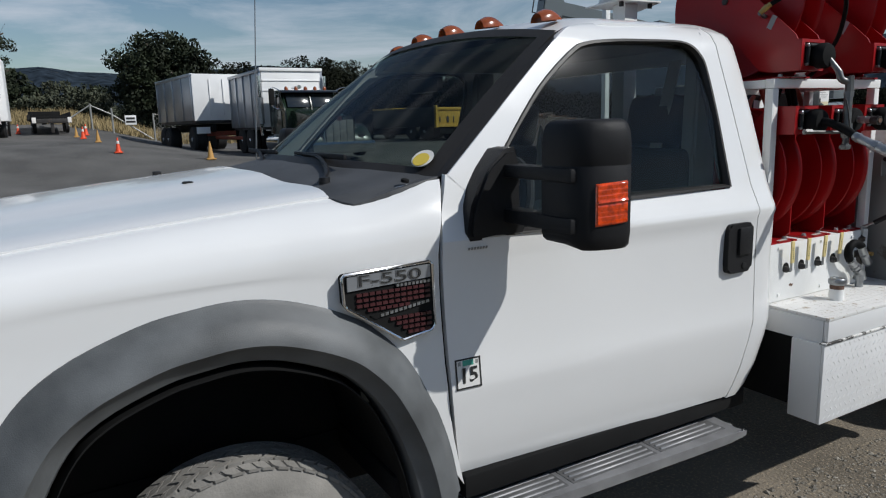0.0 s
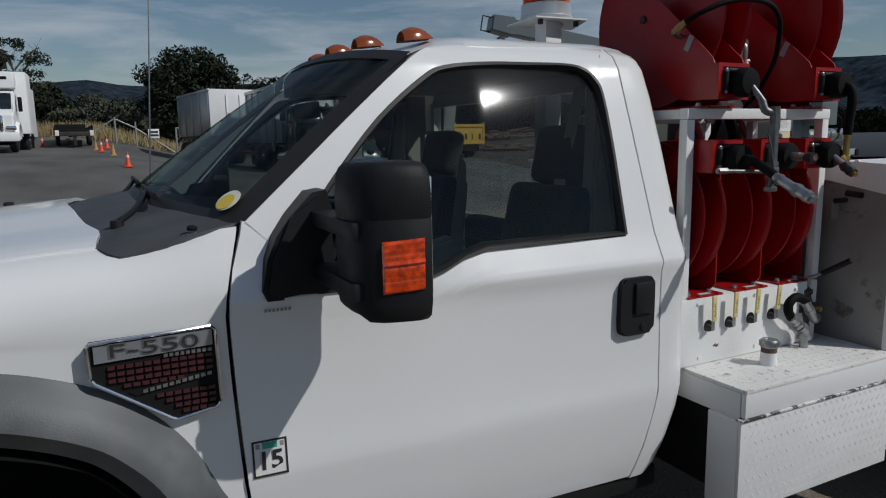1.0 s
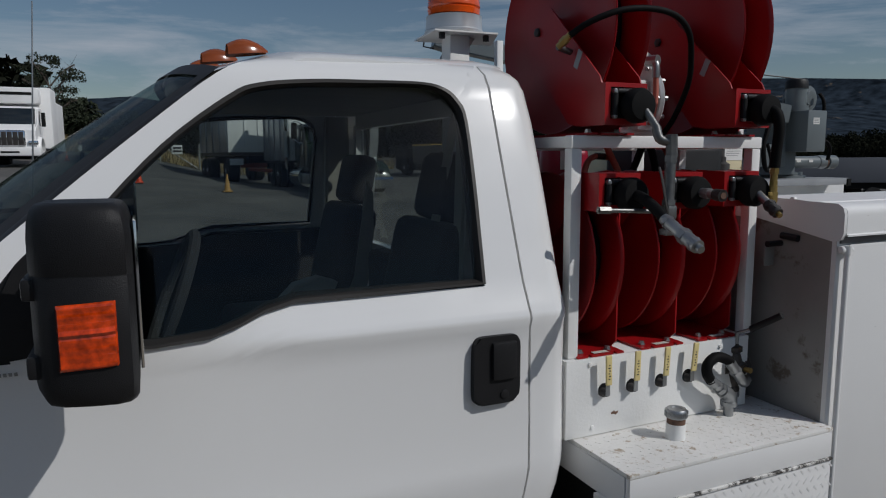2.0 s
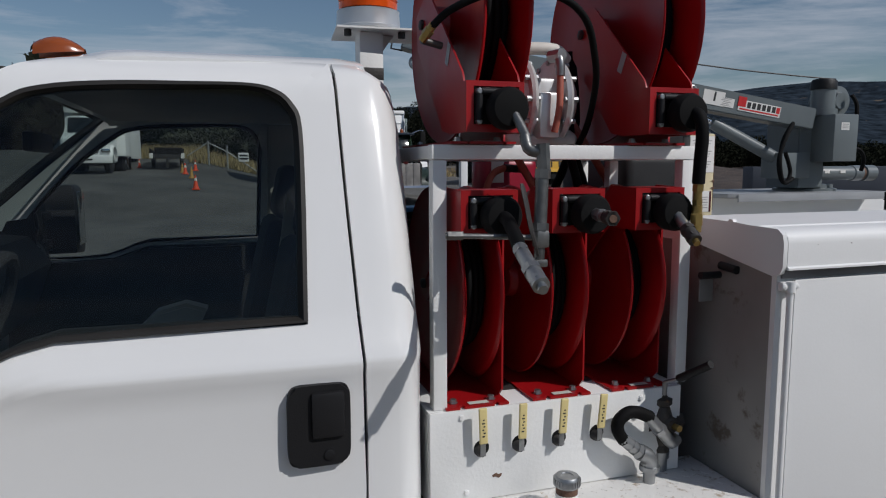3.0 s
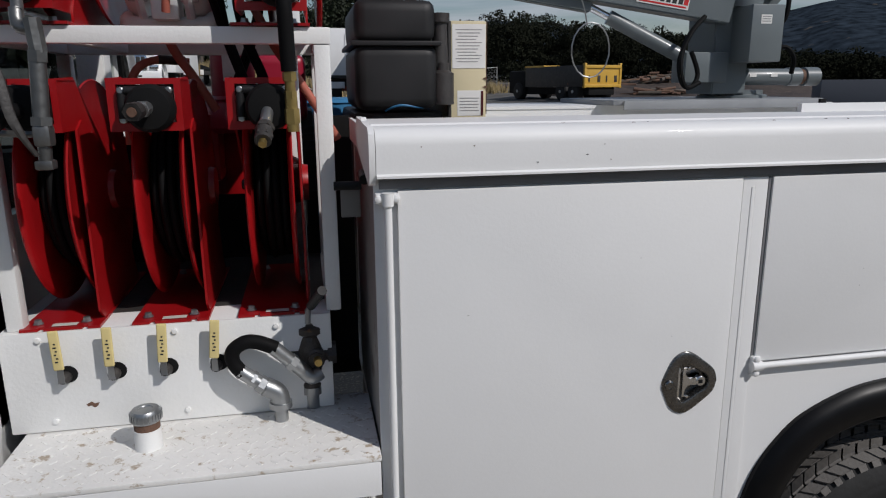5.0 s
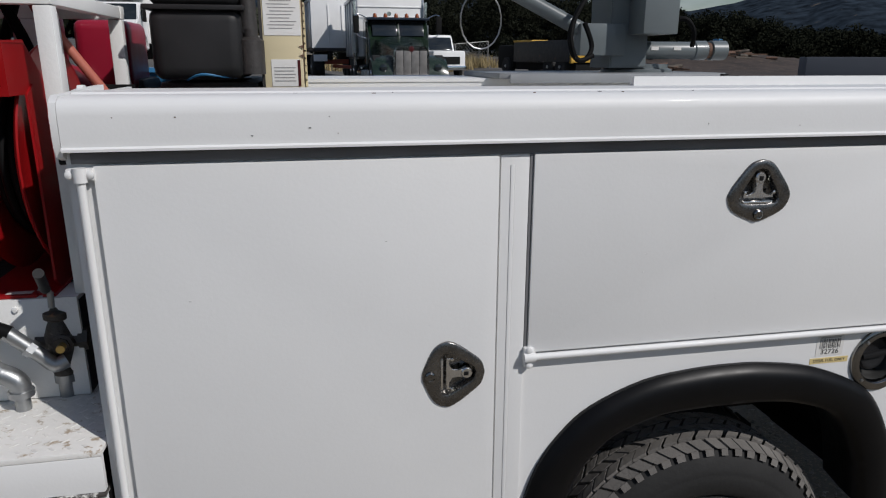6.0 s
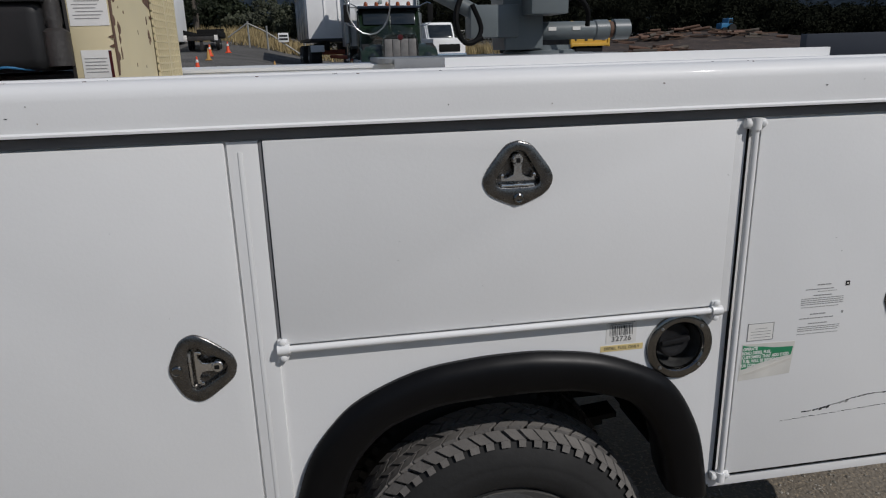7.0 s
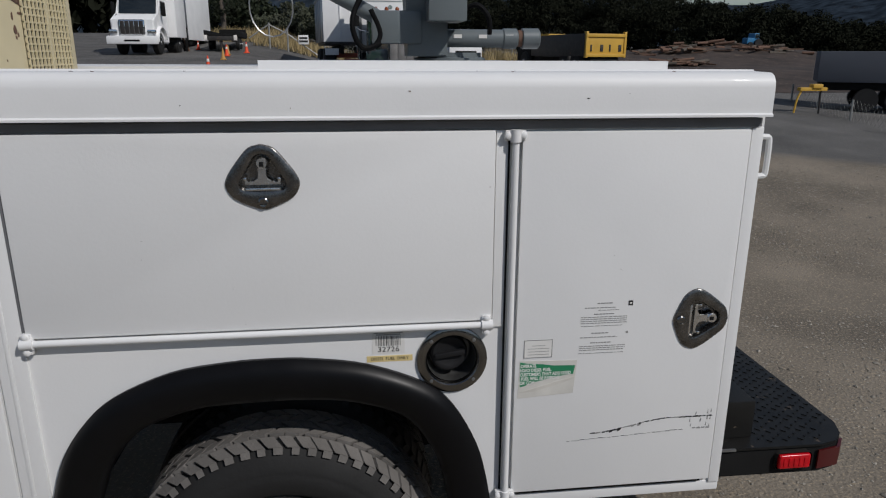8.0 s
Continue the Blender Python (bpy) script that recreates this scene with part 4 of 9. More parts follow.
# ---- the service body ----
SY = 1.515          # side panel face
DY = 1.503          # door faces
X0, X1 = 3.025, 5.51
# white with real grime; the front wall's shade is mixed into the base too
GRIMY_SHADED_WHITE = make_material("grimy_shaded_white_enamel", (0.24, 0.232, 0.22), 0.5, vary=0.22, scale=3, spots=(0.13, 0.105, 0.085), spot_scale=7, spot_cut=0.58)
body = thing("utility_bed", (4.3, MID, 0.61), "white steel utility service body with locking compartments", "truck body")
RARCH = [(3.862, 0.60), (3.895, 0.72), (3.931, 0.825), (3.985, 0.906), (4.054, 0.966), (4.178, 1.018), (4.30, 1.036), (4.40, 1.040), (4.486, 1.036), (4.612, 1.015), (4.741, 0.963), (4.808, 0.903), (4.864, 0.798), (4.890, 0.70), (4.905, 0.60)]
RARCH = [(a, b - 0.007 * smoothstep(0.60, 0.72, b)) for a, b in RARCH]
rarch = smooth_path([(a, 0, b) for a, b in RARCH], 4)
RT = sorted((p.x, p.z) for p in rarch)
cols = [X0] + [v for v in steps(3.1, 3.86, 4)] + [p[0] for p in RT] + [v for v in steps(4.91, X1, 4)]
cols = sorted(set(round(c, 4) for c in cols))
rows = []
for x in cols:
    zl = lerp_table(RT, x) if 3.862 <= x <= 4.905 else 0.612
    zl = max(zl, 0.612)
    rows.append([(x, SY, zl + (1.60 - zl) * k) for k in (0, 0.25, 0.5, 0.75, 1)])
side_panel = part("side_panel", sheet(rows, 0.015, (0, 1, 0)), BODY_WHITE, body, smooth=False)
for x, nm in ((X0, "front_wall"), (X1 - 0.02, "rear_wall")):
    part(nm, box((x + (0.0015 if nm == "front_wall" else -0.0015), SY + 0.016, 0.613), (x + 0.018, 2.05, 1.640)), GRIMY_SHADED_WHITE if nm == "front_wall" else BODY_WHITE, body, smooth=False)
part("inner_wall", box((X0, 2.04, 0.95), (X1, 2.055, 1.636)), BODY_WHITE, body)
part("bed_floor", box((X0, 1.60, 0.93), (X1, 2 * MID - 1.60, 0.95)), BODY_WHITE, body)
part("compartment_floor", box((X0, SY + 0.02, 0.615), (3.84, 2.0, 0.63)), BODY_WHITE, body)
part("compartment_floor", box((4.875, SY + 0.02, 0.615), (X1, 1.926, 0.63)), BODY_WHITE, body)
bm = box((X0, 2 * MID - 1.53, 0.612), (X1, 2 * MID - 1.515, 1.626))
box((X0, 2 * MID - 2.055, 0.95), (X1, 2 * MID - 2.04, 1.626), bm=bm)
box((X0, 2 * MID - 2.055, 0.612), (X0 + 0.02, 2 * MID - 1.53, 1.626), bm=bm)
box((X1 - 0.02, 2 * MID - 2.055, 0.612), (X1, 2 * MID - 1.53, 1.626), bm=bm)
box((X0, 2 * MID - 2.06, 1.626), (X1, 2 * MID - 1.49, 1.640), bm=bm)
part("far_compartment", bm, BODY_WHITE, body)
part("tailgate", box((X1 - 0.04, 2.06, 0.95), (X1, 2 * MID - 2.06, 1.40), 0.006), BODY_WHITE, body)
# top rail with drip lip
RAIL = [(1.4835, 1.566), (1.4835, 1.5705), (1.489, 1.574), (1.489, 1.628), (1.4915, 1.642), (1.499, 1.653), (1.511, 1.659), (1.56, 1.660), (1.58, 1.6605), (1.584, 1.664), (1.70, 1.662),
        (2.06, 1.652), (2.06, 1.637), (1.52, 1.641), (1.500, 1.630), (1.498, 1.566)]
part("top_rail", prism(RAIL, "x", 3.029, 5.509), BODY_WHITE, body, "rounded white top rail")
ENDCAP = [(1.4895, 1.575), (1.4895, 1.63), (1.495, 1.65), (1.512, 1.662), (1.60, 1.664), (1.66, 1.668), (1.663, 1.674), (1.675, 1.674), (1.678, 1.668), (1.80, 1.670), (1.80, 1.60), (1.52, 1.548), (1.497, 1.556)]
part("rail_end_cap", prism(ENDCAP, "x", 3.016, 3.028), BODY_WHITE, body)
part("raised_flange", prism([(2.01, 1.652), (2.03, 1.652), (2.03, 1.678), (2.01, 1.678)], "x", 4.345, 5.498), BODY_WHITE, body)
part("front_flange", box((3.016, 1.80, 1.60), (3.024, 2.06, 1.656)), BODY_WHITE, body)
part("lower_flange", box((4.92, SY - 0.0015, 0.605), (X1 - 0.001, SY + 0.012, 0.632), 0.001), BODY_WHITE, body)
part("stile", box((3.826, SY - 0.006, 0.63), (3.886, SY + 0.001, 1.5405), 0.002), BODY_WHITE, body)
part("stile_bead", box((3.846, SY - 0.0075, 0.64), (3.855, SY - 0.005, 1.52), 0.002), BODY_WHITE, body)
part("stile", box((4.900, SY - 0.006, 1.09), (4.926, SY + 0.001, 1.5405), 0.002), BODY_WHITE, body)
part("stile", box((5.480, SY - 0.006, 0.63), (5.508, SY + 0.001, 1.5405), 0.002), BODY_WHITE, body)
# grey strips laid in the door gaps to darken them like shadow lines
GAP_SHADE = make_material("grey_gap_shade", (0.17, 0.17, 0.175), 0.7, spec=0.2, vary=0.15)
part("weather_strip", box((3.035, SY - 0.0075, 1.5425), (5.500, SY - 0.001, 1.562), 0.001), GAP_SHADE, body, "grey strip deepening the gap shade above the doors")
part("weather_strip", box((3.8862, SY - 0.0070, 1.12), (3.8932, SY - 0.001, 1.541), 0.001), GAP_SHADE, body, "grey strip deepening the gap shade beside the door")
# wheel-arch trim
ring = []
for p in rarch:
    d = Vector((4.385 - p.x, 0, 0.66 - p.z)).normalized()
    sec = [(-0.002, SY + 0.004), (-0.004, SY - 0.012), (0.006, SY - 0.026), (0.022, SY - 0.035), (0.050, SY - 0.037), (0.080, SY - 0.031), (0.096, SY - 0.018), (0.101, SY + 0.004), (0.094, SY + 0.05), (0.07, SY + 0.14)]
    ring.append([(p.x + d.x * s, y, p.z + d.z * s) for s, y in sec])
GLOSS_RUBBER = make_material("glossy_black_rubber", (0.004, 0.004, 0.0045), 0.38, spec=0.18, vary=0.2, scale=6, rough_vary=0.08)
part("wheel_arch_trim", sheet(ring, 0.003, (0, 1, 0)), GLOSS_RUBBER, body, "glossy black rubber wheel-arch trim")
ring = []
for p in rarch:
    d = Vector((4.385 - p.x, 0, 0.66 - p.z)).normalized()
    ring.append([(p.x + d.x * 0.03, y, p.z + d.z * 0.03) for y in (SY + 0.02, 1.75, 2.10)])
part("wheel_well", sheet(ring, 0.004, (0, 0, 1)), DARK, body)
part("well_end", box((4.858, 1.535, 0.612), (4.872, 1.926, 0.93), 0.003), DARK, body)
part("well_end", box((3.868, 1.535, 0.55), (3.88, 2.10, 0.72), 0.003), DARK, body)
# spring pack added unseen, its black closes the lit gap behind the wheel
bm = bmesh.new()
for k in range(5):
    prism([(3.98 + 0.05 * k, 0.470 - 0.022 * k), (4.40, 0.420 - 0.022 * k), (4.93 - 0.05 * k, 0.470 - 0.022 * k), (4.93 - 0.05 * k, 0.488 - 0.022 * k), (4.40, 0.438 - 0.022 * k), (3.98 + 0.05 * k, 0.488 - 0.022 * k)], "y", 2.10, 2.185, bm=bm)
part("leaf_spring", bm, DARK, body, "added black spring pack closing a gap")
part("compartment_back", box((4.875, 1.927, 0.63), (X1 - 0.03, 1.94, 0.928)), DARK, body)
# panel added unseen to keep the opening under the bed dark
part("cross_member", box((4.875, 1.945, 0.70), (4.90, 2.199, 0.928)), DARK, body)
part("well_side", box((3.884, 2.10, 0.72), (4.862, 2.115, 1.0), 0.003), DARK, body)


def door_panel(name, x0, z0, x1, z1):
    return part(name, box((x0, DY, z0), (x1, SY - 0.001, z1), 0.004, 2), BODY_WHITE, body, "flat white compartment door")


d1 = door_panel("compartment_door", 3.070, 0.66, 3.822, 1.539)
d2 = door_panel("compartment_door", 3.894, 1.1095, 4.898, 1.541)
d3 = door_panel("compartment_door", 4.956, 0.645, 5.476, 1.537)
# rod hinges
def hinge(p, q, parent):
    p, q = Vector(p), Vector(q)
    h = part("hinge_rod", rod(p, q, 0.0078, seg=14), BODY_WHITE, parent, "painted hinge rod")
    d = (q - p).normalized()
    side = Vector((d.z, 0, -d.x))
    for c, s in ((p, 1), (q, -1)):
        bm = bmesh.new()
        rod(c - d * 0.012, c + d * 0.014, 0.0118, seg=12, bm=bm)
        a, b = c - side * 0.023, c + side * 0.024
        lo = Vector((min(a.x, b.x) - abs(d.x) * 0.011, DY - 0.006, min(a.z, b.z) - abs(d.z) * 0.011))
        hi = Vector((max(a.x, b.x) + abs(d.x) * 0.011, SY - 0.002, max(a.z, b.z) + abs(d.z) * 0.011))
        box(lo, hi, 0.004, bm=bm)
        for e in (a + side * 0.006, b - side * 0.006):
            lathe((e.x, DY - 0.005, e.z), (0, -1, 0), [(0, 0.008), (0.004, 0.007), (0.006, 0.003), (0.006, 0)], 10, bm=bm)
        part("hinge_bracket", bm, BODY_WHITE, h)


hinge((3.050, DY - 0.006, 1.525), (3.050, DY - 0.006, 0.65), d1)
hinge((3.896, DY - 0.004, 1.1005), (4.885, DY - 0.004, 1.1005), d2)
hinge((4.940, DY - 0.004, 1.530), (4.940, DY - 0.004, 0.645), d3)
part("seam_gap", box((4.9265, SY - 0.0085, 0.63), (4.9295, SY - 0.0005, 1.53)), DARK, body)
part("seam_gap", box((4.956, SY - 0.008, 0.638), (5.455, SY - 0.0005, 0.6435)), DARK, body)


# latches
POLISHED = make_material("polished_steel", (0.80, 0.80, 0.79), 0.26, metal=1.0, vary=0.08)
LATCH_STEEL = make_material("dull_latch_steel", (0.19, 0.185, 0.178), 0.26, metal=0.95, vary=0.25, scale=40, rough_vary=0.1)
def latch(cx, cz, turn, parent):
    """A three-sided paddle lock in a dished plate."""
    def tf(bm):
        bmesh.ops.transform(bm, matrix=Matrix.Translation((cx, DY, cz)) @ Matrix.Rotation(radians(turn), 4, "Y"), verts=bm.verts)
        return bm
    out = smooth_path([(0, 0, 0.069), (0.026, 0, 0.061), (0.050, 0, 0.034), (0.071, 0, 0.004), (0.076, 0, -0.018), (0.062, 0, -0.043), (0.030, 0, -0.060), (0, 0, -0.069),
                       (-0.030, 0, -0.060), (-0.062, 0, -0.043), (-0.076, 0, -0.018), (-0.071, 0, 0.004), (-0.050, 0, 0.034), (-0.026, 0, 0.061), (0, 0, 0.069)], 3)[:-1]
    half = [(0, 0.048), (0.014, 0.043), (0.026, 0.024), (0.040, 0.002), (0.047, -0.014), (0.041, -0.026), (0.020, -0.029), (0, -0.029)]
    inn = smooth_path([(x, 0, z) for x, z in half + [(-x, z) for x, z in half[-2::-1]]], 3)[:-1]
    carve([parent, side_panel], tf(prism([(p.x * 1.01, p.z * 1.01) for p in inn], "y", -0.02, 0.04)))
    rows = []
    for k, ring, y in ((1.0, out, 0.0), (0.985, out, -0.003), (0.95, out, -0.0046), (1.10, inn, -0.0046), (1.03, inn, -0.0035), (0.99, inn, -0.0005), (0.955, inn, 0.016), (0.5, inn, 0.0175), (0.02, inn, 0.0175)):
        rows.append([(p.x * k, y, p.z * k) for p in ring + ring[:1]])
    plate = part("latch_plate", tf(sheet(rows)), LATCH_STEEL, parent, "stainless paddle latch in a dished plate")
    arm = [(-0.0085, 0.030), (-0.0095, 0.016), (-0.0065, 0.006), (-0.0085, -0.003), (-0.018, -0.0095), (-0.031, -0.0115), (-0.0325, -0.003), (-0.0365, -0.003), (-0.0360, -0.0150), (-0.018, -0.0155)]
    bm = prism(arm + [(-x, z) for x, z in arm[::-1]], "y", 0.000, 0.0055, bevel=0.001)
    lathe((0, 0.0035, 0.029), (0, -1, 0), [(-0.006, 0.0125), (0.004, 0.0125), (0.0065, 0.0105), (0.0065, 0)], 18, bm=bm)
    for x in (-0.0345, 0.0345):
        lathe((x, 0.002, -0.0035), (0, -1, 0), [(0, 0.0035), (0.006, 0.0035), (0.0075, 0)], 10, bm=bm)
    part("latch_handle", tf(bm), POLISHED, plate, "bright steel folding handle")
    part("pivot_hole", tf(box((-0.0045, -0.0042, 0.0225), (0.0045, -0.002, 0.0325), 0.001)), DARK, plate)
    part("pull_ledge", tf(box((-0.036, -0.0015, -0.0285), (0.036, 0.012, -0.0225), 0.0025)), POLISHED, plate)
    bm = lathe((0, -0.0045, -0.052), (0, -1, 0), [(0, 0.0115), (0.004, 0.011), (0.006, 0.008), (0.0055, 0.0065), (0.0055, 0)], 18)
    box((-0.001, -0.0106, -0.057), (0.001, -0.0095, -0.047), bm=bm)
    part("lock_cylinder", tf(bm), STAINLESS, plate)


latch(3.730, 1.075, 90, d1)
latch(4.407, 1.449, 0, d2)
latch(5.404, 1.091, 90, d3)

# fuel filler
carve([side_panel], rod((4.808, SY - 0.03, 1.012), (4.808, SY + 0.05, 1.012), 0.0585, seg=40))
fp = lathe((4.808, SY, 1.012), (0, -1, 0), [(0.0, 0.083), (0.006, 0.082), (0.010, 0.074), (0.009, 0.063), (0.004, 0.0585), (-0.004, 0.0575)], 40, close=False)
filler = part("fuel_filler", fp, STAINLESS, body, "round recessed fuel filler")
part("recess", lathe((4.808, SY, 1.012), (0, -1, 0), [(-0.003, 0.0576), (-0.048, 0.0555), (-0.056, 0.050), (-0.058, 0.0)], 36, close=False), WORN_STEEL, filler, "bare metal recess")
bm = lathe((4.801, SY + 0.050, 1.018), (0.10, -1, 0.05), [(0, 0.044), (0.030, 0.044), (0.035, 0.040), (0.036, 0.034), (0.034, 0.030), (0.034, 0)], 32)
box((-0.036, -0.014, -0.0065), (0.036, 0.0, 0.0065), 0.003, m=Matrix.Translation((4.804, SY + 0.019, 1.020)) @ Matrix.Rotation(radians(-8), 4, "Y"), bm=bm)
part("fuel_cap", bm, BLACK_PLASTIC, filler, "black plastic fuel cap")
for a in range(4):
    q = radians(45 + 90 * a)
    part("screw", lathe((4.808 + 0.070 * math.cos(q), SY - 0.010, 1.012 + 0.070 * math.sin(q)), (0, -1, 0), [(0, 0.0045), (0.002, 0.004), (0.003, 0)], 8), STEEL, filler)

# labels on the side
def plate(x0, z0, x1, z1, y, thick=0.0008):
    return box((x0, y - thick, z0), (x1, y + 0.0004, z1))


bar = thing("barcode_label", (4.66, SY, 1.035), "white barcode label with a stock number", "label")
part("film", plate(4.624, 1.034, 4.698, 1.088, SY), PAPER, bar)
rnd = random.Random(4)
x = 4.632
while x < 4.689:
    w = rnd.choice((0.0008, 0.0014, 0.0022))
    part("bar", plate(x, 1.053, x + w, 1.077, SY - 0.0008, 0.0004), INK, bar)
    x += w + rnd.choice((0.0012, 0.0018, 0.0026))
for k, w in enumerate((0.066, 0.055)):
    part("text_line", plate(4.661 - w / 2, 1.0835 - k * 0.0045, 4.661 + w / 2, 1.0865 - k * 0.0045, SY - 0.0008, 0.0004), GREY_INK, bar)
writing("32726", 0.0175, INK, facing(4.661, SY - 0.0012, 1.044), "lettering", bar, 0.0003, squeeze=1.15)
fo = thing("fuel_label", (4.66, SY, 1.012), "small yellow fuel label with dark lettering", "label")
part("film", plate(4.611, 1.0135, 4.716, 1.0285, SY), make_material("faded_yellow_film", (0.68, 0.54, 0.25), 0.5, vary=0.1, scale=20), fo)
writing("DIESEL FUEL ONLY", 0.0105, INK, facing(4.6635, SY - 0.001, 1.021), "lettering", fo, 0.0003, squeeze=1.0)
lb = thing("outlined_label", (5.01, DY, 1.01), "small outlined paper label", "label")
part("film", plate(4.976, 1.010, 5.044, 1.055, DY), PAPER, lb)
for a in ((4.976, 1.010, 4.9775, 1.055), (5.0425, 1.010, 5.044, 1.055), (4.976, 1.010, 5.044, 1.0115), (4.976, 1.0535, 5.044, 1.055)):
    part("border", plate(*a, DY - 0.0008, 0.0004), GREY_INK, lb)
for k in range(4):
    part("text_line", plate(4.985 if k else 4.995, 1.040 - k * 0.0075, 5.036 if k else 5.026, 1.0412 - k * 0.0075, DY - 0.0008, 0.0004), GREY_INK, lb)
gl = thing("torn_label", (5.03, DY, 0.905), "torn green and white fuel notice sticker with grimy tape", "label")
part("tape", prism([(4.964, 0.906), (5.10, 0.914), (5.106, 0.999), (4.967, 1.003)], "y", DY - 0.0008, DY + 0.0004), make_material("yellowed_clear_tape", (0.60, 0.585, 0.54), 0.4, vary=0.10, scale=14), gl, smooth=False)
part("tape_fold", prism([(4.965, 0.921), (5.0, 0.930), (5.05, 0.944), (5.10, 0.957), (5.10, 0.951), (5.05, 0.935), (5.0, 0.922)], "y", DY - 0.0013, DY - 0.0007), CREAM_LABEL, gl, smooth=False)
part("film", prism([(4.969, 0.936), (4.968, 1.000), (4.985, 0.996), (5.02, 0.993), (5.05, 0.988), (5.102, 0.986), (5.098, 0.964), (5.075, 0.962), (5.045, 0.956), (5.02, 0.951), (4.995, 0.945), (4.98, 0.938)], "y", DY - 0.0014, DY - 0.0006), GREEN_LABEL, gl)
WHITE_INK = make_material("white_print", (0.75, 0.75, 0.72), 0.6, vary=0.05)
for k, (w, cx) in enumerate((("OPERATE", 4.988), ("ROAD DIESEL FUEL.", 5.006), ("CUSTOMERS THAT ADD DYED", 5.030), ("FUEL WILL BE RESPONS", 5.018), ("FOR COM", 4.984))):
    writing(w, 0.0112, WHITE_INK, facing(cx, DY - 0.0016, 0.989 - k * 0.0108), "lettering", gl, 0.0003, squeeze=0.80, bold=0.0003)
tx = thing("notice_label", (5.16, DY, 0.995), "clear notice label with small faded print", "label")
rnd = random.Random(8)
for k, (z, w, h, cx) in enumerate(((1.1385, 0.036, 0.004, 5.165), (1.128, 0.075, 0.003, 5.155), (1.122, 0.05, 0.002, 5.175), (1.112, 0.050, 0.0035, 5.165), (1.105, 0.112, 0.0026, 5.165), (1.100, 0.112, 0.0026, 5.165),
                                   (1.095, 0.112, 0.0026, 5.165), (1.090, 0.112, 0.0026, 5.165), (1.083, 0.10, 0.002, 5.16), (1.064, 0.042, 0.004, 5.158), (1.054, 0.09, 0.003, 5.155), (1.040, 0.05, 0.0035, 5.16),
                                   (1.032, 0.112, 0.0026, 5.165), (1.027, 0.112, 0.0026, 5.165), (1.022, 0.108, 0.0026, 5.163), (1.014, 0.11, 0.002, 5.163))):
    x, e = cx - w / 2, cx + w / 2
    while x < e:
        ww = min(rnd.uniform(0.004, 0.012), e - x)
        part("text_line", plate(x, z, x + ww, z + h * 0.7, DY, 0.0006), GREY_INK, tx)
        x += ww + 0.0018
part("symbol", plate(5.222, 1.132, 5.233, 1.144, DY, 0.0006), INK, tx)
part("symbol", plate(5.225, 1.136, 5.230, 1.140, DY - 0.0007, 0.0003), PAPER, tx)
part("symbol", plate(5.221, 1.062, 5.226, 1.068, DY, 0.0006), GREY_INK, tx)
# scuffs on the rear door
sc = thing("paint_scuff", (5.28, DY, 0.79), "dark scuff scratched through the white door paint", "scuff")
rnd = random.Random(11)
for k in range(46):
    u = k / 45
    x = 5.150 + 0.31 * u + rnd.uniform(-0.003, 0.003)
    top = 0.800 + 0.030 * smoothstep(0, 0.65, u)
    h = rnd.uniform(0.0015, 0.005) * (1.8 if 0.1 < u < 0.42 and rnd.random() < 0.5 else 0.7)
    part("scratch", prism([(x, top), (x + rnd.uniform(0.004, 0.012), top + 0.0015), (x + 0.008, top - h * 0.6), (x + 0.001, top - h)], "y", DY - 0.0006, DY + 0.0003), GREY_INK if rnd.random() < 0.45 else INK, sc)
for k in range(26):
    x = 5.092 + 0.0115 * k
    z = 0.780 + 0.014 * k / 26 + rnd.uniform(-0.001, 0.001)
    part("scratch", plate(x, z, x + rnd.uniform(0.006, 0.0125), z + rnd.uniform(0.0009, 0.0022), DY, 0.0005), GREY_INK if rnd.random() < 0.5 else INK, sc)
for k in range(4):
    part("scratch", plate(5.415 + k * 0.012, 0.795 - 0.001 * (k % 2), 5.424 + k * 0.012, 0.7985, DY, 0.0005), GREY_INK, sc)

for k in range(16):
    x = 5.40 + rnd.uniform(0, 0.06)
    z = rnd.uniform(0.795, 0.84)
    part("scratch", prism([(x, z), (x + rnd.uniform(0.001, 0.004), z + rnd.uniform(0.004, 0.012)), (x + 0.003, z - 0.001)], "y", DY - 0.0006, DY + 0.0003), GREY_INK, sc)

# grab handle and rear bumper
part("grab_handle", tube([(X1, 1.545, 1.515), (X1 + 0.028, 1.545, 1.515), (X1 + 0.036, 1.545, 1.505), (X1 + 0.036, 1.545, 1.435), (X1 + 0.028, 1.545, 1.425), (X1, 1.545, 1.425)], 0.007, 8, 3), BODY_WHITE, body, "white tubular grab handle")
STEPX = 5.743
bump = thing("rear_bumper", (5.75, MID, 0.50), "black steel step bumper with worn tread plate", "bumper")
BP = [(5.515, 1.69), (5.93, 1.685), (5.985, 1.70), (6.025, 1.74), (6.05, 1.80), (6.05, 2 * MID - 1.80), (6.0, 2 * MID - 1.69), (5.515, 2 * MID - 1.69)]
part("deck_plate", prism(BP, "z", 0.592, 0.60, bevel=0.002), BLACK_TREAD, bump)
part("skirt", prism(BP, "z", 0.508, 0.591, bevel=0.006), DARK, bump)
part("edge_strip", prism([(5.515, 1.686), (5.66, 1.682), (5.66, 1.690), (5.515, 1.694)], "z", 0.597, 0.6025), STEEL, bump)
part("step_box", box((5.515, 1.745, 0.60), (STEPX, 2.10, 0.72), 0.006), BLACK_TREAD, bump, "black steel step box")
bm = bmesh.new()
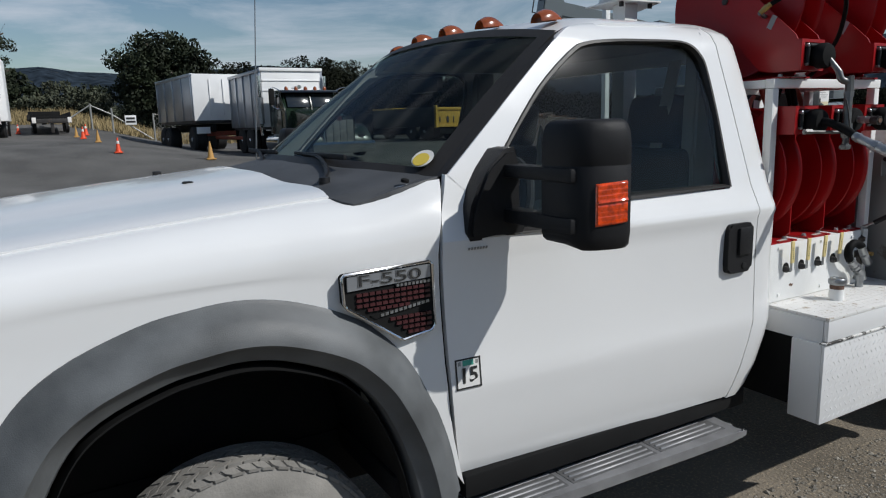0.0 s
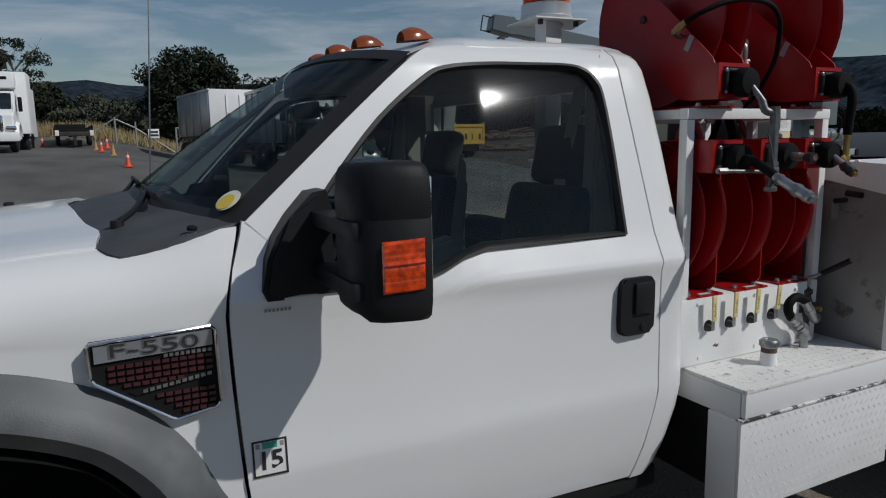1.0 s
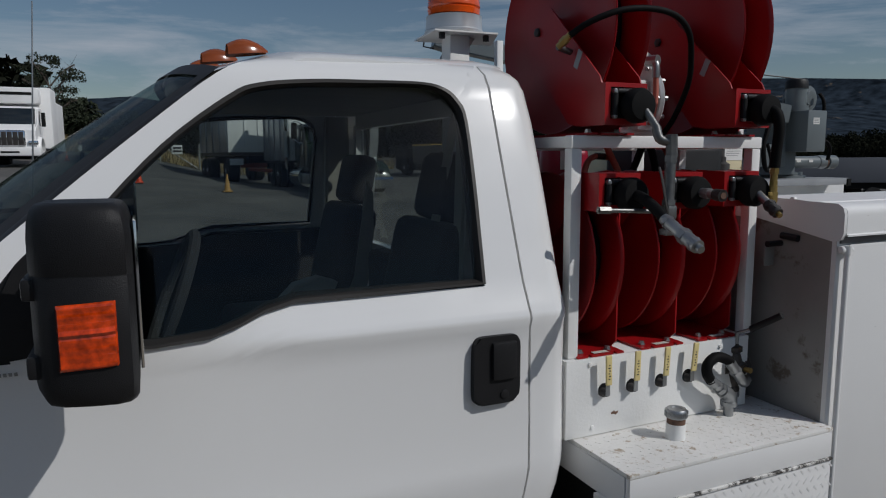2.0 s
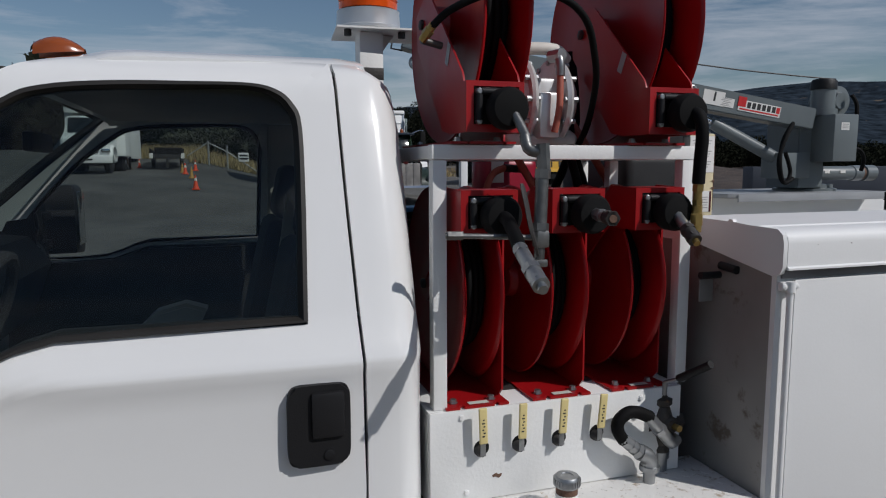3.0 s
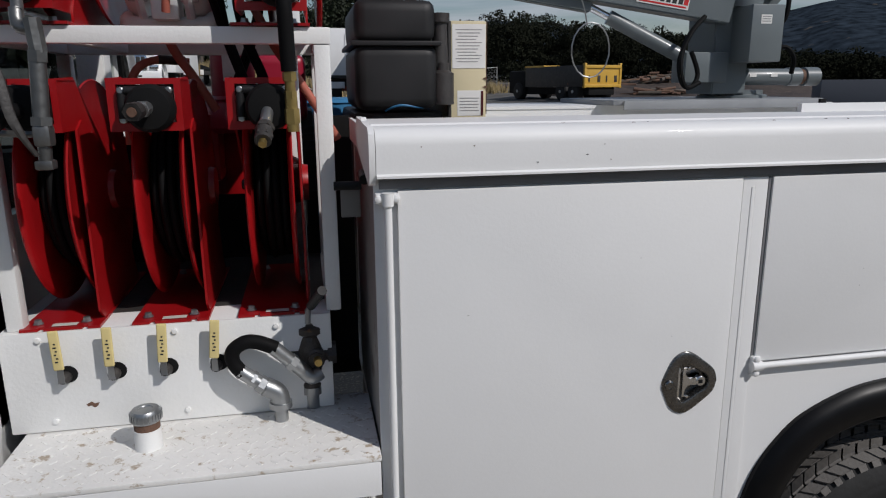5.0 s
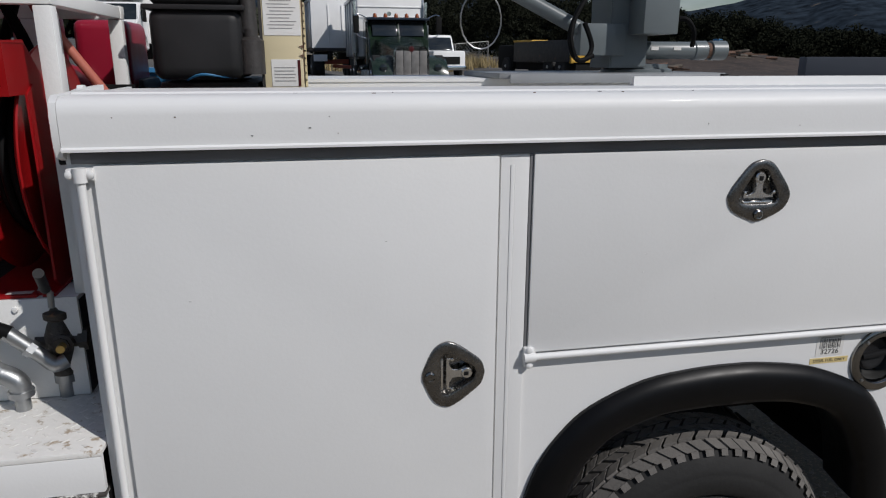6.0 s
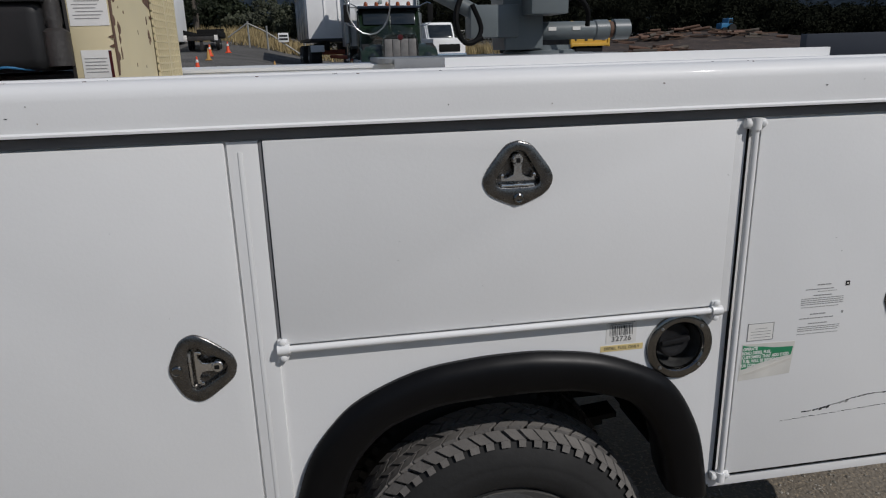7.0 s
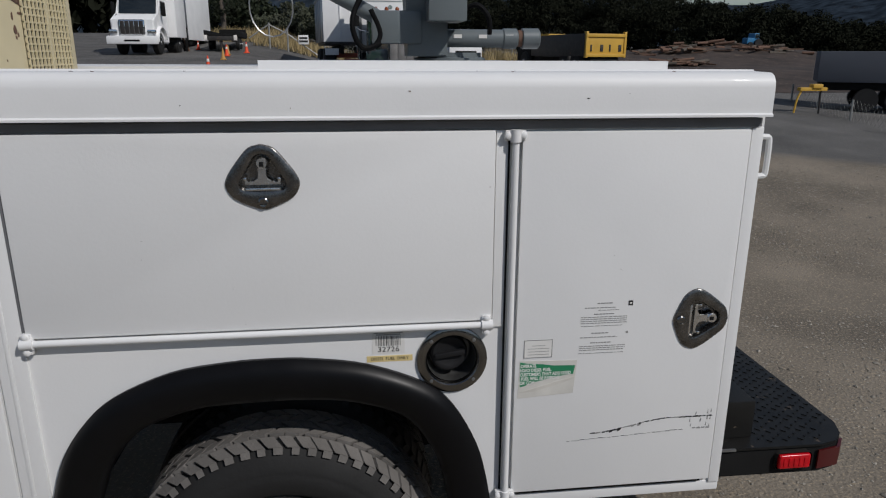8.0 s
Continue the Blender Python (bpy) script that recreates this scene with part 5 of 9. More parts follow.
for i in range(21):
    for j in range(58):
        x, y = 5.54 + i * 0.0245, 1.72 + j * 0.032 + 0.016 * (i % 2)
        if x > 5.965 and y < 1.80 or (x < STEPX + 0.015 and y < 2.12):
            continue
        m = Matrix.Translation((x, y, 0.6005)) @ Matrix.Rotation(radians(45 if (i + j) % 2 else -45), 4, "Z")
        box((-0.0075, -0.0024, -0.001), (0.0075, 0.0024, 0.0020), bm=bm, m=m)
tagged(part("tread_lug", bm, BLACK_TREAD, bump), kind="stuff")
part("lamp_rim", box((5.784, 1.680, 0.530), (5.894, 1.692, 0.586), 0.018, 4), TRIM_RUBBER, bump)
tl = part("tail_lamp", box((5.790, 1.668, 0.535), (5.888, 1.684, 0.581), 0.0075, 4), RED_LENS, bump, "red rectangular marker lamp")
for k in range(5):
    part("lens_rib", box((5.803 + k * 0.016, 1.6665, 0.545), (5.811 + k * 0.016, 1.669, 0.572), 0.001), RED_LENS, tl)
part("reflector", prism([(5.915, 1.681), (5.985, 1.696), (6.022, 1.735), (6.028, 1.731), (5.99, 1.690), (5.916, 1.676)], "z", 0.525, 0.585), RED_REFLECTOR, bump, "dull red reflector")
# far-side lids and bed tray
lid = thing("bed_lid", (4.75, 3.0, 1.66), "grey metal lid with a rounded corner over the bed", "lid")
part("panel", prism([(4.32, 3.14), (4.28, 3.165), (4.26, 3.23), (4.26, 3.78), (5.36, 3.78), (5.36, 3.14)], "z", 1.6405, 1.664, bevel=0.004), PALE_GREY, lid)
part("lip", box((4.32, 3.128, 1.622), (5.32, 3.138, 1.660), 0.002), PALE_GREY, lid)
part("hinge_block", box((5.325, 3.122, 1.615), (5.36, 3.138, 1.660), 0.003), DARK, lid)

# ---- deck behind the cab ----
deck = thing("side_deck", (2.64, 1.6, 0.58), "white painted steel deck with a tread-plate tool box below", "deck")
part("deck_top", box((2.252, 1.4815, 0.972), (3.022, 1.80, 0.985), 0.003), DECK_WHITE, deck, "worn white tread deck")
part("fascia", box((2.253, 1.482, 0.893), (3.020, 1.50, 0.9715), 0.002), BODY_WHITE, deck)
part("end_plate", box((2.250, 1.501, 0.882), (2.262, 1.80, 0.9715), 0.002), BODY_WHITE, deck)
part("tool_box_end", box((2.236, 1.494, 0.572), (2.25, 1.612, 0.884), 0.002), BODY_WHITE, deck)
part("tool_box_front", box((2.236, 1.482, 0.572), (3.022, 1.493, 0.886), 0.003), TREADPLATE, deck, "white tread plate")
part("tool_box_lip", box((2.236, 1.476, 0.884), (3.022, 1.505, 0.892), 0.002), make_material("chipped_lip", (0.70, 0.69, 0.66), 0.5, vary=0.1, spots=(0.05, 0.045, 0.04), spot_scale=22, spot_cut=0.465), deck)
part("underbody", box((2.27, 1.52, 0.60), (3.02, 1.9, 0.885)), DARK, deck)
part("wood_block", box((2.40, 1.60, 0.535), (2.52, 1.72, 0.572), 0.004), make_material("weathered_wood", (0.30, 0.21, 0.10), 0.8, vary=0.25), deck)
bm = bmesh.new()
for i in range(25):
    for j in range(10):
        x, z = 2.262 + i * 0.031 + 0.015 * (j % 2), 0.592 + j * 0.0305
        m = Matrix.Translation((x, 1.4815, z)) @ Matrix.Rotation(radians(45 if j % 2 else -45), 4, "Y")
        box((-0.009, -0.0003, -0.0028), (0.009, 0.001, 0.0028), bm=bm, m=m)
tagged(part("tread_lug", bm, TREADPLATE, deck), kind="stuff")
bm = bmesh.new()
for i in range(24):
    for j in range(8):
        m = Matrix.Translation((2.275 + i * 0.031 + 0.015 * (j % 2), 1.505 + j * 0.0305, 0.9852)) @ Matrix.Rotation(radians(45 if j % 2 else -45), 4, "Z")
        box((-0.009, -0.0028, -0.001), (0.009, 0.0028, 0.0005), bm=bm, m=m)
tagged(part("deck_lug", bm, DECK_WHITE, deck), kind="stuff")
cap = thing("filler_cap", (2.535, 1.655, 0.985), "white filler neck with a grey metal cap on the deck", "filler cap")
part("neck", lathe((2.535, 1.655, 0.985), (0, 0, 1), [(0, 0.0285), (0.045, 0.0275), (0.046, 0)], 24), CHIPPED_WHITE, cap)
part("thread", lathe((2.535, 1.655, 1.030), (0, 0, 1), [(0, 0.0265), (0.02, 0.0265)], 24, close=False), RUST, cap, "rusty thread")
bm = lathe((2.535, 1.655, 1.048), (0, 0, 1), [(0, 0.030), (0.004, 0.032), (0.020, 0.031), (0.026, 0.027), (0.026, 0.016), (0.024, 0.015), (0.024, 0)], 28)
for i in range(28):
    q = 2 * math.pi * i / 28
    m = Matrix.Translation((2.535 + 0.0315 * math.cos(q), 1.655 + 0.0315 * math.sin(q), 1.052)) @ Matrix.Rotation(q, 4, "Z")
    box((-0.001, -0.0016, 0), (0.0016, 0.0016, 0.016), bm=bm, m=m)
part("cap", bm, STEEL, cap, "ribbed grey cap")

cap.location.y -= 0.03

# chips and specks in the paint
rnd = random.Random(21)
chips = thing("paint_chips", (4.2, 1.49, 1.62), "small dark chips and specks in the white paint", "chips")
for k in range(33):
    x = rnd.uniform(3.05, 5.48)
    w, h = rnd.uniform(0.002, 0.009), rnd.uniform(0.001, 0.0028)
    if k % 3 == 0:
        z = rnd.uniform(1.58, 1.625)
        part("chip", prism([(x, z), (x + w * 0.5, z + h * 0.4), (x + w, z), (x + w * 0.6, z - h * 0.6)], "y", 1.4884, 1.4892), RUST if k % 2 else INK, chips, smooth=False)
    elif k % 3 == 1:
        y = rnd.uniform(1.52, 1.57)
        part("chip", prism([(x, y), (x + w * 0.5, y + h), (x + w, y), (x + w * 0.6, y - h)], "z", 1.6596, 1.6608), RUST if k % 2 else INK, chips, smooth=False)
    else:
        z = rnd.uniform(1.12, 1.53)
        if 3.83 < x < 3.9 or 4.89 < x < 4.96:
            continue
        part("chip", prism([(x, z), (x + w * 0.3, z + h * 0.3), (x + w * 0.7, z), (x + w * 0.4, z - h * 0.3)], "y", DY - 0.0006, DY + 0.0004), GREY_INK, chips, smooth=False)

# ---- reel rack ----
rack = thing("reel_rack", (2.59, 1.95, 0.985), "white square-tube reel rack with a valve panel", "rack")
part("valve_panel", box((2.225, 1.735, 0.987), (2.935, 1.747, 1.2215), 0.002), CHIPPED_WHITE, rack, "white front panel with four valve holes")
part("shelf", box((2.225, 1.749, 1.210), (2.935, 2.34, 1.2215), 0.002), CHIPPED_WHITE, rack)
part("shelf_end", box((2.225, 1.75, 0.985), (2.24, 2.34, 1.209)), BODY_WHITE, rack)
def square_tube(name, lo, hi):
    return part(name, box(lo, hi, 0.004), CHIPPED_WHITE, rack)
for x in (2.240, 2.927):
    square_tube("post", (x, 1.752, 1.222), (x + 0.035, 1.787, 1.826))
    square_tube("post", (x, 2.30, 1.222), (x + 0.035, 2.335, 1.826))
    square_tube("side_rail", (x, 1.788, 1.828), (x + 0.035, 2.299, 1.860))
square_tube("front_rail", (2.238, 1.750, 1.827), (2.964, 1.787, 1.862))
square_tube("rear_rail", (2.238, 2.30, 1.827), (2.964, 2.337, 1.862))
square_tube("middle_post", (2.86, 2.0, 1.222), (2.89, 2.03, 1.826))
square_tube("cross_rail", (2.40, 1.9, 1.832), (2.43, 2.3, 1.858))
part("top_plate", box((2.78, 1.80, 1.8625), (2.92, 2.30, 1.867)), RED, rack)
# added tray: its dark colour covers both oil grime and shade under the reels
part("oily_tray", box((2.28, 1.845, 1.2225), (2.925, 2.33, 1.2245), 0.0005), IRON, rack, "tray darkened for oil and shade")
# near-black end and an added plate stand in for shade in this slot
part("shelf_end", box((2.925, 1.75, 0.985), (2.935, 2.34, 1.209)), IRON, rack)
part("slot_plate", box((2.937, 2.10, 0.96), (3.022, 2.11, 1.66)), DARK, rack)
# dark sheets added behind the reels, in place of shade in the gaps
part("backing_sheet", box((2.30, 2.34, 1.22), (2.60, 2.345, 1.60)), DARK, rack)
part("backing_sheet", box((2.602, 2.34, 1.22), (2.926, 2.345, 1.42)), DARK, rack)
for x, z in ((2.318, 1.012), (2.60, 1.012), (2.305, 1.205), (2.588, 1.205), (2.81, 1.20)):
    part("bolt", lathe((x, 1.735, z), (0, -1, 0), [(0, 0.007), (0.005, 0.006), (0.006, 0)], 8), CHIPPED_WHITE, rack)
part("rust_mark", prism([(2.385, 1.046), (2.397, 1.052), (2.402, 1.047), (2.413, 1.049), (2.409, 1.041), (2.402, 1.037), (2.396, 1.042), (2.388, 1.041)], "y", 1.7342, 1.7352), RUST, rack)
for i, x in enumerate((2.351, 2.453, 2.563, 2.672)):
    v = thing("valve_handle", (x, 1.72, 1.12), "cream yellow lever on a ball valve in the panel", "valve", "panel valves")
    part("port", lathe((x + 0.006, 1.7345, 1.122), (0, -1, 0), [(0, 0.020), (0.0006, 0.020), (0.0006, 0)], 20), DARK, v, "dark round port")
    part("stem", lathe((x, 1.7345, 1.116), (0, -1, 0), [(0, 0.014), (0.012, 0.013), (0.016, 0.010), (0.024, 0.008), (0.026, 0)], 12), IRON, v)
    part("neck", prism([(x - 0.007, 1.112), (x + 0.007, 1.112), (x + 0.006, 1.150), (x - 0.006, 1.150)], "y", 1.706, 1.709), STEEL, v)
    m = pose(x, 1.700, 1.145, 0, (-2, 1, 3, 5)[i], 0)
    part("lever", box((-0.0105, 0, 0), (0.0105, 0.007, 0.090), 0.0034, 3, m=m), LEVER_YELLOW, v)
    for k, (a, b) in enumerate(((-0.0040, 0.0022), (-0.0012, 0.0040), (-0.0036, 0.0008), (-0.0006, 0.0036), (-0.0040, 0.0030), (-0.0015, 0.0024))):
        part("print_bar", box((a, -0.0006, 0.018 + k * 0.0082), (b, 0.0004, 0.0215 + k * 0.0082), m=m), INK, v)


# ---- hose reels ----
def build_reel(R, zc, yc, zb, box_lo, box_hi, tall):
    """A reel round x = 0; its base at zb, its roller box between box_lo and box_hi."""
    off, half = (0.046, 0.049) if tall else (0.002, 0.040)
    t = thing("hose_reel", (0, 1.95, zb), "red enamelled spring hose reel wound with black hose", "hose reel", "hose reels")
    for s in (-1, 1):
        prof = [(0.0, 0.04), (0.004, 0.06), (0.0, 0.12), (0.006, 0.19), (0.001, R - 0.012), (0.006, R - 0.003), (0.010, R), (0.013, R - 0.003), (0.010, R - 0.010), (0.006, 0.20), (0.006, 0.04)]
        part("flange", lathe((off + s * half, yc, zc), (s, 0, 0), prof, 56, close=False), RED, t, "red pressed-steel flange")
    hw = half - 0.003
    prof = [(-hw, 0.10)]
    for k in range(4):
        c = hw * (-0.73 + k * 0.485)
        for a in steps(0, math.pi, 6):
            prof.append((c - hw * 0.24 * math.cos(a), R * (0.62 + 0.05 * (k in (1, 2))) + 0.011 * math.sin(a) + 0.004 * (k % 2)))
    prof.append((hw, 0.10))
    part("wound_hose", lathe((off, yc, zc), (1, 0, 0), prof, 48), HOSE, t, "black wound hose")
    part("hub", lathe((off * 0.5, yc, zc), (1, 0, 0), [(-0.068, 0.0), (-0.068, 0.045), (-0.06, 0.05), (0.06, 0.05), (0.085, 0.045), (0.085, 0)], 24), RED, t)
    part("axle_nut", lathe((-0.070, yc, zc), (-1, 0, 0), [(0, 0.014), (0.008, 0.014), (0.010, 0.010), (0.010, 0)], 6), IRON, t)
    base = part("base", prism([(-0.088, 1.742), (-0.052, 1.742), (-0.051, 1.754), (-0.041, 1.754), (-0.040, 1.742), (0.038, 1.742), (0.039, 1.754), (0.049, 1.754), (0.050, 1.742), (0.076, 1.742), (0.076, 2.20), (-0.088, 2.20)], "z", zb + 0.001, zb + 0.007), RED, t, "red base plate")
    for x, y in ((-0.060, 1.775), (0.040, 1.775), (-0.045, 2.15), (0.045, 2.15)):
        part("bolt", lathe((x, y, zb + 0.008), (0, 0, 1), [(0, 0.012), (0.002, 0.012), (0.002, 0.009), (0.010, 0.008), (0.011, 0)], 6), STEEL, base)
    part("label", box((-0.026, 1.750, zb + 0.0085), (0.026, 1.768, zb + 0.0092)), CREAM_LABEL, base)
    arm = [(1.80, zb + 0.006), (2.14, zb + 0.006), (2.11, zb + 0.06), (yc + 0.07, zc - 0.05), (yc + 0.05, zc + 0.045), (yc, zc + 0.065)] + ([(yc - 0.05, zc + 0.045), (yc - 0.07, zc - 0.05), (1.83, zb + 0.07), (1.80, zb + 0.03)] if tall else [(1.81, box_lo + 0.02), (1.772, box_lo), (1.772, zb + 0.03)])
    part("upright", prism(arm, "x", 0.0675, 0.0725), RED, t, "red upright arm")
    zl, zh = box_lo, box_hi
    if tall:
        g = [(1.69, zl), (1.80, zl), (1.86, zl + 0.01), (yc + 0.05, zc - 0.06), (yc + 0.06, zc + 0.03), (yc - 0.02, zc + 0.07), (yc - 0.07, zc + 0.06), (1.715, zh + 0.02), (1.705, zh), (1.69, zh)]
    else:
        g = [(1.69, zl), (1.78, zl), (1.80, zl + 0.01), (yc - 0.02, zc + 0.02), (yc + 0.02, zc + 0.05), (yc - 0.01, zc + 0.10), (1.80, zh + 0.004), (1.69, zh)]
    for x in (-0.0705, 0.0640):
        part("guide_arm", prism(g, "x", x, x + 0.0045), RED, t)
    if tall:
        part("label", box((-0.0006, -0.011, -0.026), (0.0006, 0.011, 0.026), m=Matrix.Translation((-0.0714, 1.815, zh + 0.075)) @ Matrix.Rotation(radians(28), 4, "X")), PALE_GREY, t)
        part("label", box((-0.0535, 1.98, zc + 0.17), (-0.0525, 2.03, zc + 0.225)), CREAM_LABEL, t)
    bm = bmesh.new()
    w = 0.0705
    for lo, hi in (((-w, 1.687, zl), (w, 1.692, zl + 0.017)), ((-w, 1.687, zh - 0.012), (w, 1.692, zh)), ((-w, 1.687, zl + 0.017), (-w + 0.018, 1.692, zh - 0.012)), ((w - 0.013, 1.687, zl + 0.017), (w, 1.692, zh - 0.012))):
        box(lo, hi, bm=bm)
    part("roller_box", bm, RED, t, "red roller box face", smooth=False)
    part("box_top", box((-w, 1.692, zh - 0.004), (w, 1.80, zh), 0.001), RED, t)
    rl = part("roller_frame", box((-0.050, 1.690, zl + 0.018), (0.056, 1.696, zh - 0.013), 0.002), DARK, t)
    zr = zh - 0.024
    part("roller", rod((-0.036, 1.681, zr), (0.042, 1.681, zr), 0.0085, seg=12), BLACK_PLASTIC, rl)
    part("roller", rod((-0.042, 1.681, zl + 0.026), (-0.042, 1.681, zh - 0.030), 0.0085, seg=12), BLACK_PLASTIC, rl)
    part("roller", rod((0.048, 1.681, zl + 0.026), (0.048, 1.681, zh - 0.030), 0.0085, seg=12), BLACK_PLASTIC, rl)
    for x, z in ((-0.042, zr), (0.048, zr), (-0.042, zl + 0.024), (0.048, zl + 0.024)):
        part("bolt", lathe((x, 1.687, z), (0, -1, 0), [(0, 0.0075), (0.010, 0.0075), (0.012, 0.005), (0.012, 0)], 8), STEEL, rl)
    bm = lathe((0.016, 1.657, (zl + zh) / 2 - 0.006), (0, -1, 0), [(-0.030, 0.012), (-0.028, 0.038), (-0.014, 0.047), (0.012, 0.047), (0.024, 0.040), (0.028, 0.014), (0.028, 0)], 28)
    part("hose_stop", bm, RUBBER, t, "black rubber hose stop")
    return t


low = build_reel(0.262, 1.497, 1.985, 1.2215, 1.652, 1.757, False)
low.location.x = 2.357
copy_thing(low, Matrix.Translation((2.587, 1.95, 1.2215)))
copy_thing(low, Matrix.Translation((2.815, 1.95, 1.2215)))
high = build_reel(0.312, 2.185, 2.03, 1.8625, 1.888, 2.002, True)
high.location.x = 2.370
copy_thing(high, Matrix.Translation((2.846, 1.95, 1.8625)))


# ---- nozzles and hoses on the reels ----
def fitting(name, p, q, r, mat, parent, label="", hexes=()):
    p, q = Vector(p), Vector(q)
    bm = rod(p, q, r, seg=14)
    d = q - p
    for a, b, k in hexes:
        rod(p + d * a, p + d * b, r * k, seg=6, bm=bm)
    return part(name, bm, mat, parent, label)


n1 = thing("hose_end", (2.36, 1.52, 1.62), "black hose end with a galvanised quick coupler", "hose nozzle")
part("hose", tube([(2.372, 1.65, 1.700), (2.366, 1.60, 1.692), (2.352, 1.53, 1.665), (2.345, 1.49, 1.642)], 0.0150, 14, 4), HOSE, n1)
fitting("ferrule", (2.346, 1.495, 1.645), (2.339, 1.43, 1.616), 0.0155, STEEL, n1, hexes=((0.15, 0.3, 1.15),))
fitting("coupler", (2.339, 1.43, 1.616), (2.332, 1.365, 1.590), 0.0175, STEEL, n1, "galvanised coupler", hexes=((0.1, 0.35, 1.18), (0.7, 0.85, 1.08)))
fitting("tip", (2.332, 1.365, 1.590), (2.330, 1.352, 1.584), 0.010, STEEL, n1)
n2 = thing("hose_end", (2.59, 1.60, 1.69), "short steel hose end sticking out of the stop", "hose nozzle")
fitting("stem", (2.60, 1.63, 1.700), (2.596, 1.575, 1.697), 0.0135, STEEL, n2, hexes=((0.3, 0.6, 1.2),))
fitting("tip", (2.596, 1.575, 1.697), (2.593, 1.545, 1.695), 0.0165, IRON, n2, hexes=((0.5, 1.0, 1.1),))
fitting("tip_face", (2.593, 1.545, 1.695), (2.5925, 1.5425, 1.695), 0.009, RUST, n2)
n3 = thing("hose_end", (2.82, 1.60, 1.66), "steel grease fitting on a hose end", "hose nozzle")
fitting("stem", (2.828, 1.635, 1.690), (2.824, 1.595, 1.664), 0.0125, STEEL, n3)
fitting("coupler", (2.824, 1.595, 1.664), (2.820, 1.555, 1.637), 0.0165, IRON, n3, hexes=((0.1, 0.3, 1.15), (0.6, 0.8, 1.1)))
fitting("tip", (2.820, 1.555, 1.637), (2.819, 1.546, 1.631), 0.008, BRASS, n3)
n4 = thing("control_gun", (2.42, 1.58, 1.60), "steel dispensing gun with a lever and a straight spout", "dispensing gun")
part("swivel", tube([(2.392, 1.645, 1.935), (2.402, 1.62, 1.90), (2.408, 1.60, 1.872)], 0.0105, 12, 3), WORN_STEEL, n4, "galvanised swivel")
bm = tube([(2.405, 1.604, 1.878), (2.408, 1.595, 1.850), (2.424, 1.586, 1.842), (2.438, 1.58, 1.84), (2.440, 1.58, 1.815)], 0.0125, 12, 3)
rod((2.436, 1.58, 1.86), (2.440, 1.58, 1.80), 0.0155, seg=8, bm=bm)
part("elbow", bm, WORN_STEEL, n4)
fitting("coupler", (2.440, 1.58, 1.825), (2.436, 1.58, 1.775), 0.0135, WORN_STEEL, n4, hexes=((0.4, 0.8, 1.3),))
fitting("grip", (2.436, 1.58, 1.785), (2.430, 1.575, 1.672), 0.0145, WORN_STEEL, n4, "worn steel grip", hexes=((0.86, 1.0, 1.35),))
bm = box((2.416, 1.558, 1.634), (2.447, 1.592, 1.674), 0.008)
rod((2.430, 1.575, 1.635), (2.428, 1.575, 1.603), 0.012, seg=10, bm=bm)
box((2.412, 1.56, 1.592), (2.444, 1.59, 1.610), 0.005, bm=bm)
part("gun_body", bm, WORN_STEEL, n4)
part("lever", sheet([[p + Vector((-0.0065 * w, -0.004 * w, 0)), p + Vector((0, -0.003, 0)), p + Vector((0.0065 * w, 0.004 * w, 0))] for p, w in zip(smooth_path([(2.376, 1.552, 1.775), (2.384, 1.546, 1.735), (2.392, 1.543, 1.69), (2.406, 1.548, 1.65), (2.420, 1.560, 1.618)], 4), [0.75, 1, 1.1, 1.1] + [1.1] * 6 + [1.0, 0.9, 0.8, 0.7, 0.65, 0.6, 0.55])], 0.004, (0, 1, 0)), IRON, n4, "flat curved steel lever")
part("spout", rod((2.415, 1.585, 1.656), (2.225, 1.61, 1.664), 0.0065, seg=10), WORN_STEEL, n4, "straight steel spout")
bm = rod((2.228, 1.61, 1.664), (2.262, 1.606, 1.663), 0.0105, seg=6)
part("spout_tip", bm, WORN_STEEL, n4)
n5 = thing("air_hose_end", (2.875, 1.63, 1.65), "black hose drop with a brass quick coupler", "hose nozzle")
part("hose", tube([(2.866, 1.64, 1.940), (2.870, 1.618, 1.925), (2.873, 1.612, 1.88), (2.874, 1.618, 1.82), (2.875, 1.622, 1.768)], 0.0155, 12, 4), HOSE, n5)
fitting("coupler", (2.875, 1.622, 1.772), (2.876, 1.624, 1.715), 0.0105, BRASS, n5, "brass coupler", hexes=((0.1, 0.4, 1.35), (0.75, 1.0, 1.2)))
fitting("plug", (2.876, 1.624, 1.715), (2.877, 1.626, 1.650), 0.0125, BRASS, n5, hexes=((0.3, 0.75, 1.25),))
sup = thing("supply_hose", (2.5, 1.8, 1.87), "looped black pressure hose with white print", "hose")
part("hose", tube([(2.254, 1.795, 2.135), (2.285, 1.75, 2.165), (2.36, 1.712, 2.196), (2.46, 1.702, 2.207), (2.55, 1.704, 2.195), (2.615, 1.72, 2.155), (2.655, 1.75, 2.09), (2.685, 1.79, 2.02), (2.712, 1.87, 1.93), (2.72, 1.93, 1.875)], 0.0088, 12, 6), HOSE, sup)
fitting("fitting", (2.238, 1.825, 2.108), (2.256, 1.793, 2.138), 0.010, BRASS, sup, hexes=((0.3, 0.7, 1.25),))
part("swivel_block", rod((2.29, 1.84, 2.10), (2.238, 1.825, 2.108), 0.009, seg=12), WORN_STEEL, sup)
